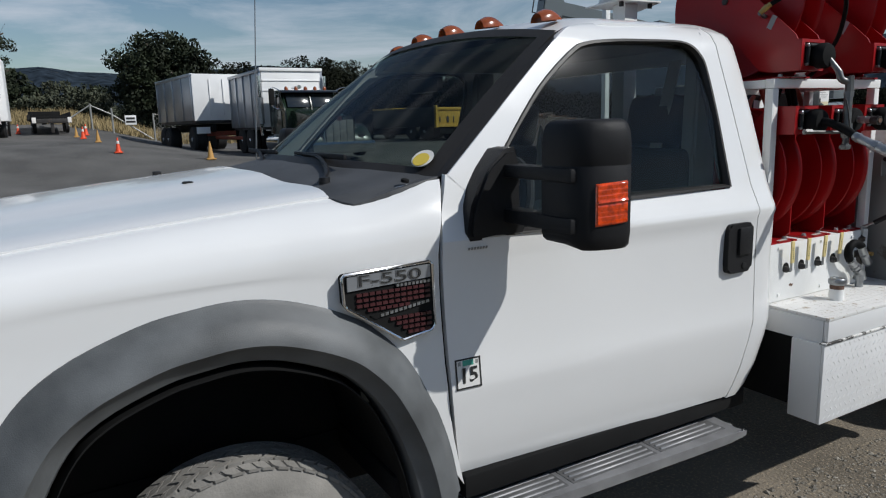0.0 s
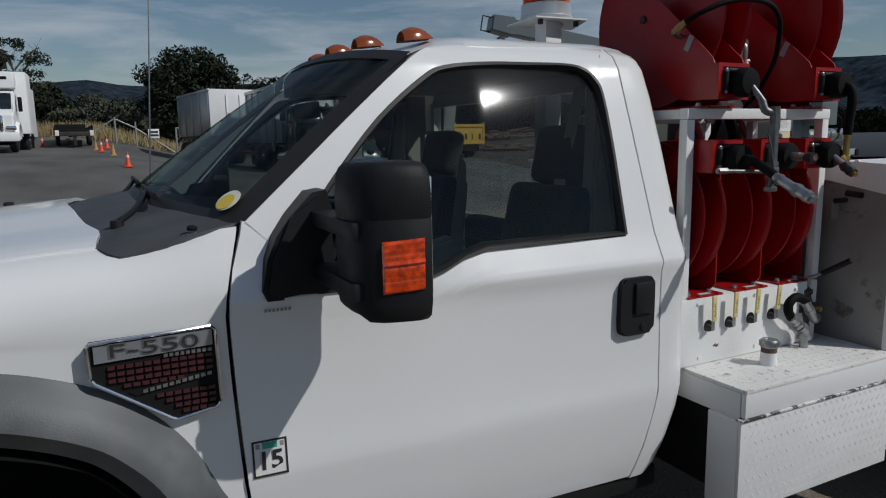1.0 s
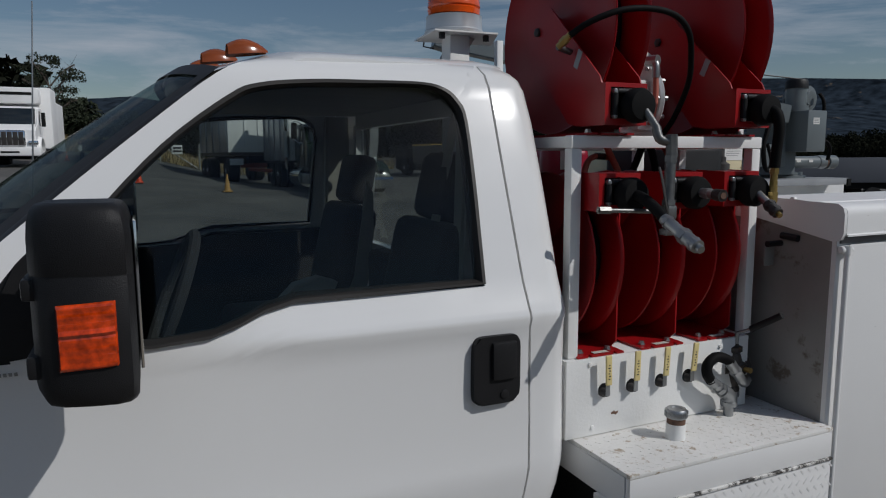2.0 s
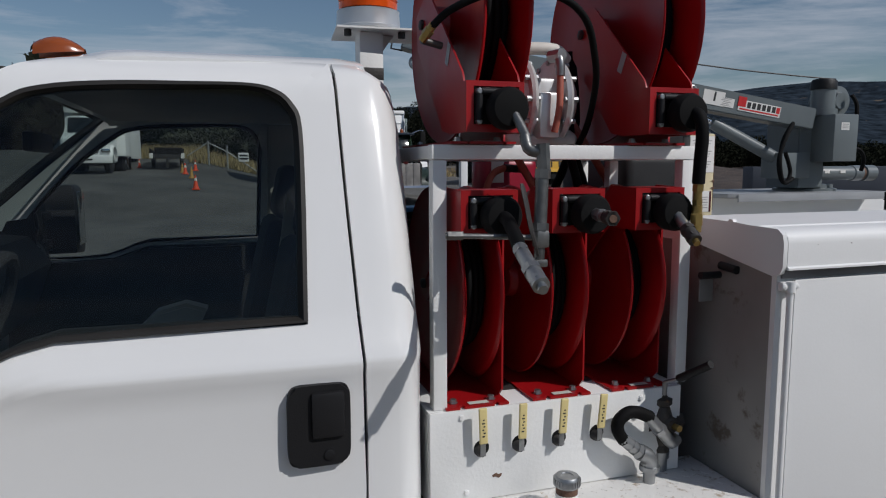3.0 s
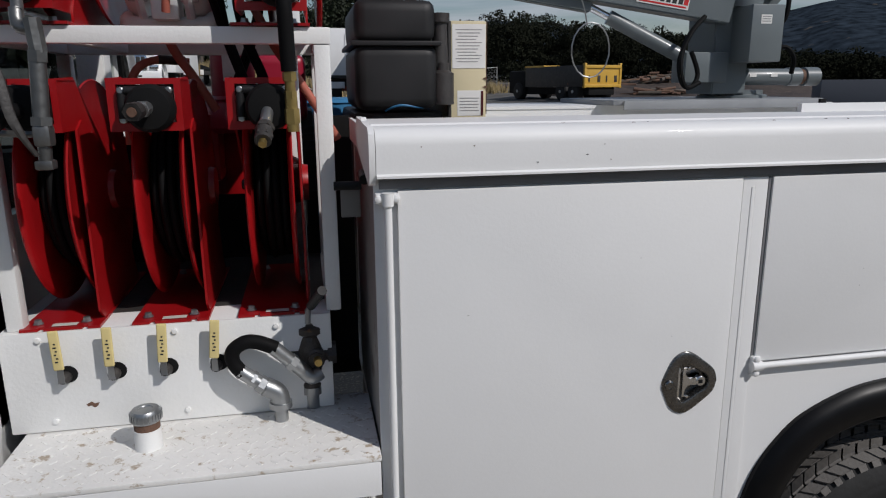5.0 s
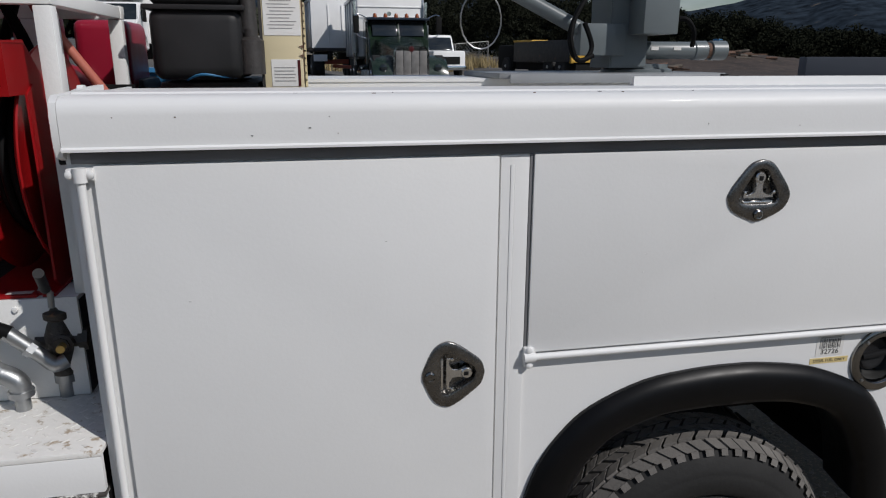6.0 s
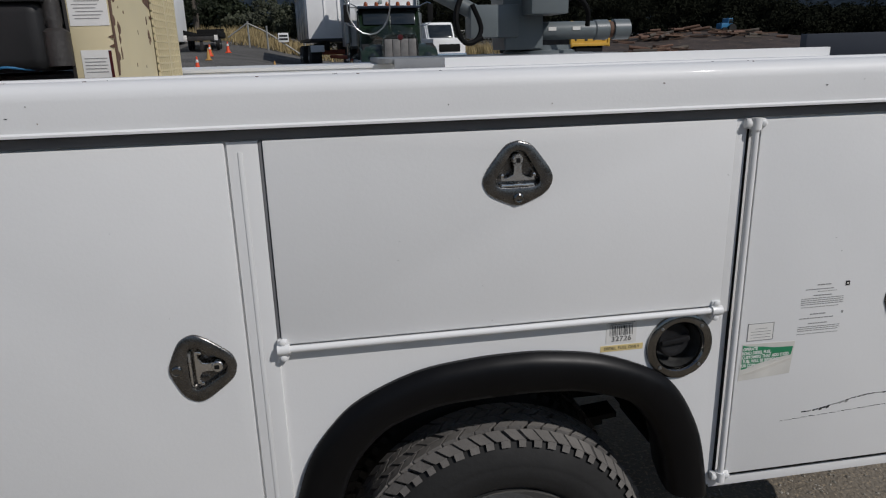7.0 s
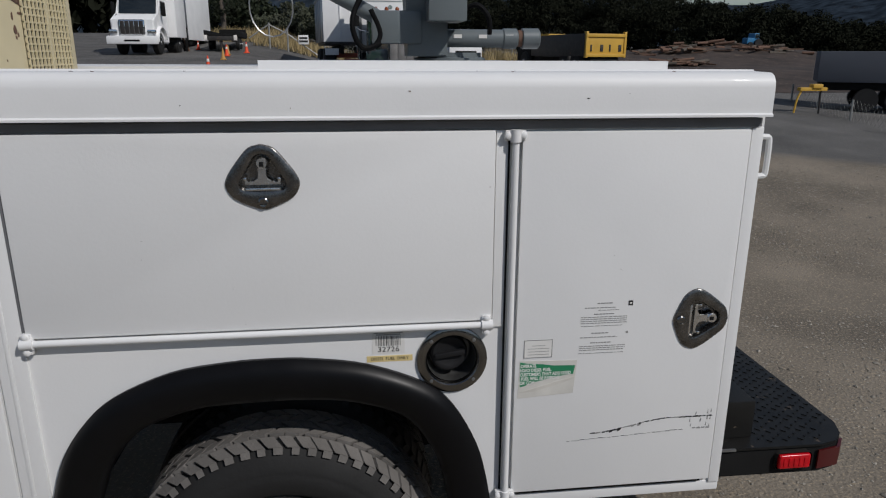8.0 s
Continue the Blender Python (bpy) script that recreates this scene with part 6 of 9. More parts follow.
for pts in (((2.52, 2.10, 2.08), (2.56, 2.06, 1.93), (2.588, 2.05, 1.835), (2.63, 2.05, 1.766), (2.68, 2.06, 1.68)), ((2.78, 2.10, 1.95), (2.835, 2.05, 1.837), (2.882, 2.05, 1.767), (2.93, 2.06, 1.69), (2.985, 2.08, 1.60))):
    h = thing("red_air_hose", pts[-1], "faded red air hose running down behind the reels", "hose")
    part("hose", tube(pts, 0.0115, 10, 4), RED_HOSE, h)
h = thing("drain_hose", (2.48, 2.05, 1.6), "faded red hose with a metal end", "hose")
part("hose", tube([(2.62, 2.08, 1.80), (2.55, 2.06, 1.805), (2.50, 2.04, 1.78), (2.475, 2.03, 1.70), (2.47, 2.03, 1.60)], 0.010, 10, 4), RED_HOSE, h)
fitting("ferrule", (2.55, 2.06, 1.806), (2.61, 2.08, 1.803), 0.0115, IRON, h)
for i, (a, b) in enumerate((((2.72, 2.0, 1.88), (2.78, 2.02, 1.60)), ((2.76, 2.05, 1.88), (2.83, 2.07, 1.62)), ((2.80, 2.1, 1.95), (2.71, 2.1, 1.70)))):
    h = thing("black_hose", (b[0], b[1], b[2]), "thick black hose between the reels", "hose")
    A, B = Vector(a), Vector(b)
    part("hose", tube([A + Vector((-0.02, 0, 0.2)), A, A.lerp(B, 0.5) + Vector((0.01, -0.01, 0)), B], 0.013, 10, 4), HOSE, h)

# deck plumbing
pl = thing("pipe_elbow", (2.812, 1.69, 0.985), "galvanised pipe elbow with a short black hose loop", "pipe")
part("riser", rod((2.812, 1.69, 0.985), (2.812, 1.69, 1.028), 0.0155), STEEL, pl)
bm = tube([(2.812, 1.69, 1.02), (2.811, 1.69, 1.045), (2.800, 1.69, 1.060), (2.780, 1.69, 1.072)], 0.022, 14, 4)
rod((2.812, 1.69, 1.018), (2.812, 1.69, 1.032), 0.026, seg=14, bm=bm)
part("elbow", bm, STEEL, pl)
fitting("ferrule", (2.787, 1.69, 1.066), (2.727, 1.69, 1.115), 0.0165, STEEL, pl, hexes=((0.15, 0.35, 1.25), (0.5, 0.6, 1.15)))
part("hose", tube([(2.733, 1.69, 1.108), (2.715, 1.69, 1.135), (2.715, 1.69, 1.162), (2.74, 1.69, 1.181), (2.77, 1.69, 1.180), (2.81, 1.69, 1.162)], 0.0165, 12, 5), HOSE, pl)
fitting("ferrule", (2.803, 1.69, 1.165), (2.872, 1.70, 1.092), 0.0165, STEEL, pl, hexes=((0.5, 0.65, 1.2),))
part("nozzle", tube([(2.868, 1.70, 1.096), (2.885, 1.70, 1.08), (2.905, 1.71, 1.085)], 0.017, 12, 3), STEEL, pl)
vb = thing("shutoff_valve", (2.885, 1.74, 0.985), "greasy iron shutoff valve with a long black lever", "valve")
CAST = make_material("oily_cast_iron", (0.040, 0.032, 0.026), 0.5, vary=0.4, scale=14, spots=(0.15, 0.075, 0.035), spot_scale=16, spot_cut=0.58, bump=0.4, bump_scale=60)
bm = lathe((2.885, 1.75, 1.035), (0, 0, 1), [(0, 0), (0, 0.024), (0.012, 0.026), (0.022, 0.021), (0.040, 0.026), (0.065, 0.033), (0.095, 0.033), (0.120, 0.026), (0.132, 0.022), (0.138, 0.029), (0.152, 0.029), (0.158, 0.018), (0.172, 0.014), (0.172, 0)], 20)
rod((2.838, 1.748, 1.118), (2.938, 1.752, 1.118), 0.021, seg=16, bm=bm)
rod((2.925, 1.752, 1.118), (2.945, 1.752, 1.118), 0.027, seg=6, bm=bm)
lathe((2.897, 1.724, 1.118), (0, -1, 0), [(-0.01, 0.024), (0.006, 0.024), (0.010, 0.018), (0.014, 0.017), (0.014, 0)], 8, bm=bm)
part("body", bm, CAST, vb)
part("pipe", lathe((2.885, 1.75, 0.985), (0, 0, 1), [(0, 0.021), (0.035, 0.021), (0.036, 0.026), (0.054, 0.026), (0.054, 0)], 16), STEEL, vb, "short galvanised pipe")
fitting("port", (2.90, 1.712, 1.118), (2.902, 1.690, 1.118), 0.009, BRASS, vb)
part("stem", rod((2.882, 1.735, 1.20), (2.884, 1.735, 1.235), 0.007), STEEL, vb)
part("lever", rod((2.884, 1.735, 1.235), (2.895, 1.68, 1.262), 0.005), STEEL, vb)
part("grip", rod((2.892, 1.69, 1.257), (2.918, 1.60, 1.318), 0.0105), BLACK_PLASTIC, vb, "black lever grip")
kn = thing("bracket_plate", (2.97, 1.76, 1.42), "small white bracket plate with a black knob", "bracket")
part("plate", box((2.970, 1.72, 1.45), (3.014, 1.726, 1.52), 0.003), GRIMY_SHADED_WHITE, kn)
part("knob", rod((2.955, 1.70, 1.525), (3.015, 1.70, 1.525), 0.010), BLACK_PLASTIC, kn)
part("knob", rod((3.018, 1.64, 1.545), (3.018, 1.70, 1.55), 0.011), BLACK_PLASTIC, kn)

# ---- diaphragm pump, engine, beacon ----
pump = thing("diaphragm_pump", (2.607, 1.98, 1.8625), "white diaphragm pump with bolted round flanges", "pump")
PX, PY, PZ = 2.607, 1.985, 1.985
PUMP_GRIME = make_material("stained_pump_casting", (0.62, 0.58, 0.55), 0.35, vary=0.15, scale=9, spots=(0.30, 0.16, 0.13), spot_scale=9, spot_cut=0.60)
PUMP_WHITE = make_material("bare_pump_aluminium", (0.66, 0.66, 0.65), 0.33, metal=0.45, vary=0.15, scale=14)
for s in (-1, 1):
    part("chamber", lathe((PX + s * 0.055, PY, PZ), (s, 0, 0), [(0, 0.100), (0.018, 0.096), (0.035, 0.078), (0.046, 0.045), (0.05, 0)], 32), PUMP_GRIME, pump, "domed pump chamber")
    part("flange", lathe((PX + s * 0.040, PY, PZ), (s, 0, 0), [(0, 0.075), (0.002, 0.118), (0.012, 0.123), (0.020, 0.118), (0.021, 0.09), (0.021, 0)], 36), PUMP_WHITE, pump, "white round flange")
    for a in range(12):
        q = 2 * math.pi * a / 12
        part("bolt", rod((PX + s * 0.036, PY + 0.110 * math.cos(q), PZ + 0.110 * math.sin(q)), (PX + s * 0.074, PY + 0.110 * math.cos(q), PZ + 0.110 * math.sin(q)), 0.0075, seg=6), STEEL, pump)
bm = box((PX - 0.042, PY - 0.07, PZ - 0.05), (PX + 0.042, PY + 0.07, PZ + 0.06), 0.012)
box((PX - 0.03, PY - 0.10, PZ - 0.10), (PX + 0.03, PY - 0.02, PZ + 0.02), 0.01, bm=bm)
part("centre_block", bm, PUMP_WHITE, pump, "white centre block")
part("top_manifold", tube([(PX - 0.10, PY, PZ + 0.10), (PX - 0.095, PY - 0.01, PZ + 0.135), (PX - 0.04, PY - 0.02, PZ + 0.142), (PX + 0.05, PY - 0.02, PZ + 0.142), (PX + 0.095, PY, PZ + 0.12)], 0.017, 12, 4), CREAM_LABEL, pump)
part("bottom_manifold", tube([(PX - 0.09, PY - 0.02, PZ - 0.09), (PX - 0.085, PY - 0.05, PZ - 0.104), (PX, PY - 0.06, PZ - 0.108), (PX + 0.085, PY - 0.05, PZ - 0.104), (PX + 0.09, PY - 0.02, PZ - 0.09)], 0.018, 12, 4), CREAM_LABEL, pump)
bm = tube([(PX + 0.01, PY - 0.105, PZ + 0.115), (PX + 0.012, PY - 0.125, PZ + 0.10), (PX + 0.014, PY - 0.125, PZ + 0.06)], 0.012, 10, 4)
rod((PX + 0.004, PY - 0.09, PZ + 0.112), (PX + 0.016, PY - 0.13, PZ + 0.112), 0.017, seg=8, bm=bm)
part("inlet_elbow", bm, STEEL, pump)
part("inlet_hose", tube([(PX + 0.014, PY - 0.125, PZ + 0.065), (PX + 0.012, PY - 0.128, PZ - 0.02), (PX + 0.005, PY - 0.115, PZ - 0.085)], 0.009, 10, 4), RED_HOSE, pump)
eng = thing("small_engine", (2.69, 2.48, 1.2215), "maroon painted motor with a white label", "engine")
part("cylinder", lathe((2.685, 2.50, 1.70), (0, 0, 1), [(0, 0.085), (0.01, 0.068), (0.15, 0.066), (0.158, 0.06), (0.158, 0)], 28), DARK_RED, eng)
part("hood", lathe((2.69, 2.51, 1.60), (0, 0, 1), [(0, 0.125), (0.015, 0.135), (0.05, 0.130), (0.085, 0.10), (0.10, 0.085), (0.10, 0)], 28), DARK_RED, eng, "flared maroon hood")
part("housing", lathe((2.71, 2.64, 1.28), (0, 0, 1), [(0, 0.13), (0.05, 0.15), (0.25, 0.155), (0.32, 0.14), (0.34, 0.11), (0.34, 0)], 32), RED, eng, "round red fan housing")
part("shroud", box((2.75, 2.58, 1.62), (2.91, 2.86, 1.84), 0.03, 3), DARK_RED, eng, "maroon engine shroud")
bm = box((2.56, 2.66, 1.28), (2.93, 2.95, 1.66), 0.02)
for k in range(7):
    box((2.555, 2.655, 1.44 + k * 0.026), (2.935, 2.955, 1.448 + k * 0.026), 0.002, bm=bm)
rod((2.93, 2.70, 1.52), (3.0, 2.70, 1.52), 0.045, bm=bm)
part("engine_block", bm, IRON, eng, "dark finned engine block")
part("label", sheet([[(2.685 + 0.0685 * math.sin(a), 2.50 - 0.0685 * math.cos(a), z) for a in steps(-0.35, 0.35, 6)] for z in (1.755, 1.848)], 0.001, (0, 1, 0)), PAPER, eng)
part("side_cover", box((2.55, 2.40, 1.45), (2.64, 2.58, 1.66), 0.02), RED, eng)
part("stand", box((2.56, 2.36, 1.2215), (2.93, 2.95, 1.285), 0.01), DARK, eng)
rd = thing("radiator", (2.44, 2.55, 1.2215), "dark finned radiator core", "radiator")
part("core", box((2.36, 2.52, 1.23), (2.52, 2.58, 1.66), 0.01), DARK, rd)
for k in range(14):
    part("fin", box((2.365, 2.512, 1.26 + k * 0.028), (2.515, 2.5205, 1.266 + k * 0.028)), IRON, rd)
part("blue_tank", box((2.33, 2.50, 1.655), (2.53, 2.62, 1.672), 0.005), BLUE, rd)
SILVER = make_material("silver_enamel", (0.62, 0.63, 0.64), 0.32, metal=0.55, vary=0.06, scale=12)
bc = thing("beacon_light", (2.268, 2.575, 0.95), "amber beacon on a rusty white post behind the cab", "beacon")
part("post", box((2.225, 2.52, 0.95), (2.305, 2.60, 2.255), 0.004), CHIPPED_WHITE, bc, "white post")
part("rust_band", box((2.224, 2.5185, 2.10), (2.306, 2.6015, 2.14), 0.003), IRON, bc)
part("plate", prism([(2.143, 2.47), (2.393, 2.46), (2.493, 2.70), (2.163, 2.72)], "z", 2.256, 2.262), CHIPPED_WHITE, bc, "square mounting plate")
part("gusset", prism([(2.306, 2.19), (2.353, 2.256), (2.306, 2.256)], "y", 2.57, 2.58), CHIPPED_WHITE, bc)
part("base_ring", lathe((2.268, 2.58, 2.262), (0, 0, 1), [(0, 0.106), (0.004, 0.112), (0.012, 0.112), (0.016, 0.108), (0.060, 0.105), (0.066, 0.106), (0.070, 0)], 48), SILVER, bc, "silver ring base")
part("dome", lathe((2.268, 2.58, 2.333), (0, 0, 1), [(0, 0.098), (0.02, 0.100), (0.024, 0.096), (0.03, 0.100), (0.05, 0.098), (0.054, 0.095), (0.06, 0.098), (0.10, 0.092), (0.14, 0.07), (0.16, 0.035), (0.165, 0)], 48), AMBER, bc, "amber dome")
part("bolt", rod((2.183, 2.50, 2.235), (2.183, 2.50, 2.256), 0.012, seg=6), IRON, bc)
part("bolt", rod((2.363, 2.50, 2.235), (2.363, 2.50, 2.256), 0.012, seg=6), IRON, bc)
mast = thing("far_post", (2.88, 3.35, 0.95), "slim white square steel post on the far deck", "post")
part("tube", box((2.865, 3.33, 0.95), (2.9, 3.365, 2.40), 0.004), CHIPPED_WHITE, mast)
part("foot_plate", box((2.82, 3.29, 0.945), (2.945, 3.415, 0.953), 0.002), CHIPPED_WHITE, mast)

# ---- compressor and crane on the bed ----
cmp = thing("air_compressor", (3.3, 2.6, 0.95), "beige engine-driven compressor with a black fuel tank", "compressor")
TANK_BLACK = make_material("black_tank_plastic", (0.017, 0.017, 0.0175), 0.5, spec=0.25, vary=0.25, scale=8, rough_vary=0.08)
tank = part("fuel_tank", box((3.035, 2.16, 1.675), (3.275, 2.62, 1.862), 0.035, 3), TANK_BLACK, cmp, "black plastic tank")
part("tank_top", box((3.037, 2.165, 1.866), (3.272, 2.61, 1.985), 0.035, 3), TANK_BLACK, tank)
part("tank_seam", box((3.025, 2.15, 1.857), (3.285, 2.63, 1.870), 0.004), TANK_BLACK, tank)
part("tank_cap", lathe((3.15, 2.26, 1.98), (0, 0, 1), [(0, 0.04), (0.02, 0.04), (0.025, 0.034), (0.025, 0)], 20), TANK_BLACK, tank)
part("tank_vent", lathe((3.09, 2.26, 1.975), (0, 0, 1), [(0, 0.03), (0.03, 0.028), (0.034, 0)], 16), IRON, tank)
part("breather", tube([(3.05, 2.22, 1.98), (3.08, 2.2, 2.01), (3.15, 2.2, 2.02)], 0.008, 8, 4), HOSE, tank)
part("muffler", lathe((3.195, 2.27, 2.028), (0, 0, 1), [(0, 0.05), (0.006, 0.060), (0.05, 0.060), (0.052, 0.062), (0.088, 0.062), (0.094, 0.05), (0.094, 0)], 28), RUST, cmp, "rusty exhaust canister")
bm = rod((3.215, 2.275, 1.96), (3.215, 2.275, 2.03), 0.018)
rod((3.165, 2.27, 2.12), (3.165, 2.27, 2.32), 0.018, bm=bm)
part("exhaust_pipe", bm, RUST, cmp)
part("engine_block", box((3.03, 2.25, 1.0), (3.31, 2.85, 1.67), 0.02), IRON, cmp)
bm = bmesh.new()
lathe((3.29, 2.21, 1.80), (0, 0, 1), [(0, 0.025), (0.12, 0.022), (0.125, 0.03), (0.15, 0.03), (0.15, 0)], 16, bm=bm)
lathe((3.295, 2.20, 1.69), (0, 0, 1), [(0, 0.035), (0.09, 0.035), (0.1, 0.02), (0.12, 0.02)], 16, bm=bm)
part("filter_head", bm, IRON, cmp)
cab = part("cabinet", box((3.322, 2.22, 1.15), (3.436, 3.15, 1.932), 0.008), BEIGE, cmp, "chipped beige cabinet")
part("cabinet_edge", box((3.318, 2.2165, 1.15), (3.326, 2.24, 1.930)), IRON, cab)
part("instruction_card", box((3.330, 2.2185, 1.795), (3.432, 2.2205, 1.922)), PAPER, cab, "printed instruction card")
for k in range(11):
    part("text_line", box((3.34 + 0.004 * (k % 3), 2.2178, 1.905 - k * 0.0092), (3.42 - 0.006 * (k % 4), 2.2188, 1.9075 - k * 0.0092)), GREY_INK, cab)
part("instruction_card", box((3.345, 2.2185, 1.655), (3.426, 2.2205, 1.730)), PAPER, cab)
part("red_strip", box((3.418, 2.2178, 1.655), (3.426, 2.2188, 1.728)), RED_REFLECTOR, cab)
for k in range(5):
    part("text_line", box((3.352, 2.2178, 1.706 - k * 0.0092), (3.412 - 0.004 * (k % 2), 2.2188, 1.7085 - k * 0.0092)), GREY_INK, cab)
for z in (1.74, 1.765):
    part("latch_tab", prism([(3.424, z), (3.436, z + 0.005), (3.436, z - 0.005)], "y", 2.2175, 2.2195), RUST, cab)
part("grille_recess", box((3.4355, 2.70, 1.55), (3.4385, 3.10, 1.92)), DARK, cab)
for k in range(13):
    y = 2.70 + k * 0.031
    part("grille_bar", box((3.437, y, 1.55), (3.446, y + (0.018 if k == 6 else 0.006), 1.92)), BEIGE, cab)
for k in range(15):
    z = 1.555 + k * 0.025
    part("grille_bar", box((3.438, 2.70, z), (3.444, 3.10, z + 0.006)), BEIGE, cab)
part("side_chip", prism([(2.235, 1.66), (2.25, 1.70), (2.243, 1.80), (2.252, 1.90), (2.238, 1.93), (2.222, 1.93), (2.222, 1.66)], "x", 3.4362, 3.4372), RUST, cab)
part("side_chip", prism([(2.62, 1.88), (2.70, 1.86), (2.74, 1.90), (2.78, 1.93), (2.60, 1.93)], "x", 3.4362, 3.4374), RUST, cab)
rnd = random.Random(17)
for k in range(30):
    y, z = (rnd.uniform(2.24, 2.30), rnd.uniform(1.62, 1.93)) if k < 9 else ((rnd.uniform(2.62, 2.70), rnd.uniform(1.70, 1.92)) if k < 18 else ((rnd.uniform(2.25, 2.7), rnd.uniform(1.90, 1.93)) if k < 24 else (rnd.uniform(2.3, 2.65), rnd.uniform(1.6, 1.9))))
    w, h = rnd.uniform(0.006, 0.022), rnd.uniform(0.006, 0.026)
    if k >= 24:
        w, h = w * 0.4, h * 0.4
    part("rust_chip", prism([(y + w * rnd.uniform(0.6, 1.0) * math.cos(q), z + h * rnd.uniform(0.5, 1.0) * math.sin(q)) for q in steps(0, 2 * math.pi, 7)[:-1]], "x", 3.4362, 3.4371), RUST, cab, smooth=False)
part("wiring", tube([(3.12, 2.18, 1.675), (3.16, 2.16, 1.69), (3.21, 2.17, 1.685), (3.25, 2.18, 1.68)], 0.0035, 6, 4), BLUE, cmp)
cmp.location += Vector((0.012, 0.045, -0.008))
drum = thing("blue_drum", (3.0, 3.1, 0.95), "blue drum standing on the bed", "drum")
part("shell", lathe((3.0, 3.1, 0.95), (0, 0, 1), [(0, 0.2), (0.25, 0.2), (0.255, 0.207), (0.27, 0.2), (0.72, 0.2), (0.725, 0.207), (0.74, 0.19), (0.74, 0)], 32), BLUE, drum)

crane = thing("service_crane", (5.05, 3.28, 1.66), "grey electric service crane with its boom stowed over the bed", "crane")
part("base_plate", box((4.84, 3.02, 1.655), (5.34, 3.55, 1.672), 0.004), BODY_WHITE, crane)
part("turret_ring", lathe((5.05, 3.28, 1.672), (0, 0, 1), [(0, 0.17), (0.02, 0.17), (0.025, 0.15), (0.045, 0.15), (0.045, 0)], 32), CRANE_GREY, crane)
part("column", prism([(4.84, 1.70), (5.02, 1.70), (5.02, 2.14), (4.90, 2.14), (4.83, 2.06)], "y", 3.18, 3.42, bevel=0.006), CRANE_GREY, crane)
part("gear_box", box((4.985, 3.02, 1.852), (5.15, 3.26, 2.105), 0.006), CRANE_GREY, crane, "square grey gearbox")
part("maker_plate", box((5.03, 3.0185, 2.02), (5.085, 3.0205, 2.06)), PAPER, crane)
for k in range(3):
    part("text_bar", box((5.036, 3.0175, 2.029 + k * 0.010), (5.079, 3.0188, 2.033 + k * 0.010)), GREY_INK, crane)
part("winch_motor", lathe((5.04, 3.16, 2.105), (0, 0, 1), [(0, 0.075), (0.035, 0.075), (0.036, 0.062), (0.14, 0.062), (0.142, 0.066), (0.185, 0.066), (0.198, 0.056), (0.20, 0)], 28), CRANE_GREY, crane)
part("motor_cap", lathe((5.04, 3.16, 2.246), (0, 0, 1), [(0, 0.0675), (0.042, 0.0675), (0.057, 0.057), (0.059, 0)], 28), BLACK_PLASTIC, crane, "black motor cap")
part("winch_block", lathe((5.165, 3.30, 2.19), (0, -1, 0), [(0, 0.082), (0.02, 0.084), (0.022, 0.07), (0.10, 0.07), (0.102, 0.084), (0.125, 0.084), (0.13, 0.05), (0.15, 0.045), (0.15, 0)], 28), CRANE_GREY, crane, "round grey winch drum")
bm = lathe((4.93, 3.08, 1.765), (1, 0, 0), [(0, 0.034), (0.02, 0.040), (0.265, 0.040), (0.27, 0.045), (0.325, 0.045), (0.33, 0.036), (0.35, 0.036), (0.352, 0.046), (0.42, 0.046), (0.425, 0.038), (0.425, 0)], 28)
part("swing_motor", bm, CRANE_GREY, crane, "horizontal grey motor")
for x in (4.985, 5.09, 5.205):
    part("motor_label", box((x, 3.0375, 1.765), (x + 0.034, 3.0395, 1.781)), PAPER, crane)
part("motor_flange", lathe((5.262, 3.08, 1.765), (1, 0, 0), [(0, 0.0375), (0.017, 0.0375)], 24), RUST, crane)
A, B = Vector((4.89, 3.27, 2.062)), Vector((2.67, 3.75, 2.462))
d = (B - A).normalized()
side = d.cross(Vector((0, 0, 1))).normalized()
up = side.cross(d).normalized()
def beam(a, b, w, h0, h1, mat, name, label="", parent=None):
    bm = bmesh.new()
    va = [bm.verts.new(a + side * sx * w / 2 + up * sz * h0 / 2) for sx, sz in ((-1, -1), (1, -1), (1, 1), (-1, 1))]
    vb = [bm.verts.new(b + side * sx * w / 2 + up * sz * h1 / 2) for sx, sz in ((-1, -1), (1, -1), (1, 1), (-1, 1))]
    bm.faces.new(va[::-1])
    bm.faces.new(vb)
    for i in range(4):
        bm.faces.new((va[i], va[(i + 1) % 4], vb[(i + 1) % 4], vb[i]))
    bmesh.ops.bevel(bm, geom=bm.edges[:], offset=0.006, segments=2, affect="EDGES")
    return part(name, bm, mat, parent or crane, label)
boom = beam(A, A.lerp(B, 0.62), 0.12, 0.115, 0.135, CRANE_GREY, "boom", "tapered grey boom")
beam(A.lerp(B, 0.55) + up * 0.0, B - d * 0.1, 0.09, 0.09, 0.09, CRANE_GREY, "boom_extension")
beam(A.lerp(B, 0.395) + up * 0.05, A.lerp(B, 0.485) + up * 0.05, 0.15, 0.19, 0.19, CRANE_GREY, "boom_cover", "grey box on the boom")
beam(A.lerp(B, 0.28) - up * 0.085, A.lerp(B, 0.50) - up * 0.075, 0.07, 0.05, 0.07, CRANE_GREY, "lift_bracket")
beam(B - d * 0.16, B - d * 0.02, 0.11, 0.11, 0.09, CRANE_GREY, "boom_head", "grey boom head")
part("hook_guard", tube([B - d * 0.03 + up * 0.035, B + d * 0.03 + up * 0.035, B + d * 0.03 - up * 0.05, B - d * 0.03 - up * 0.05], 0.005, 8, 1), IRON, crane)
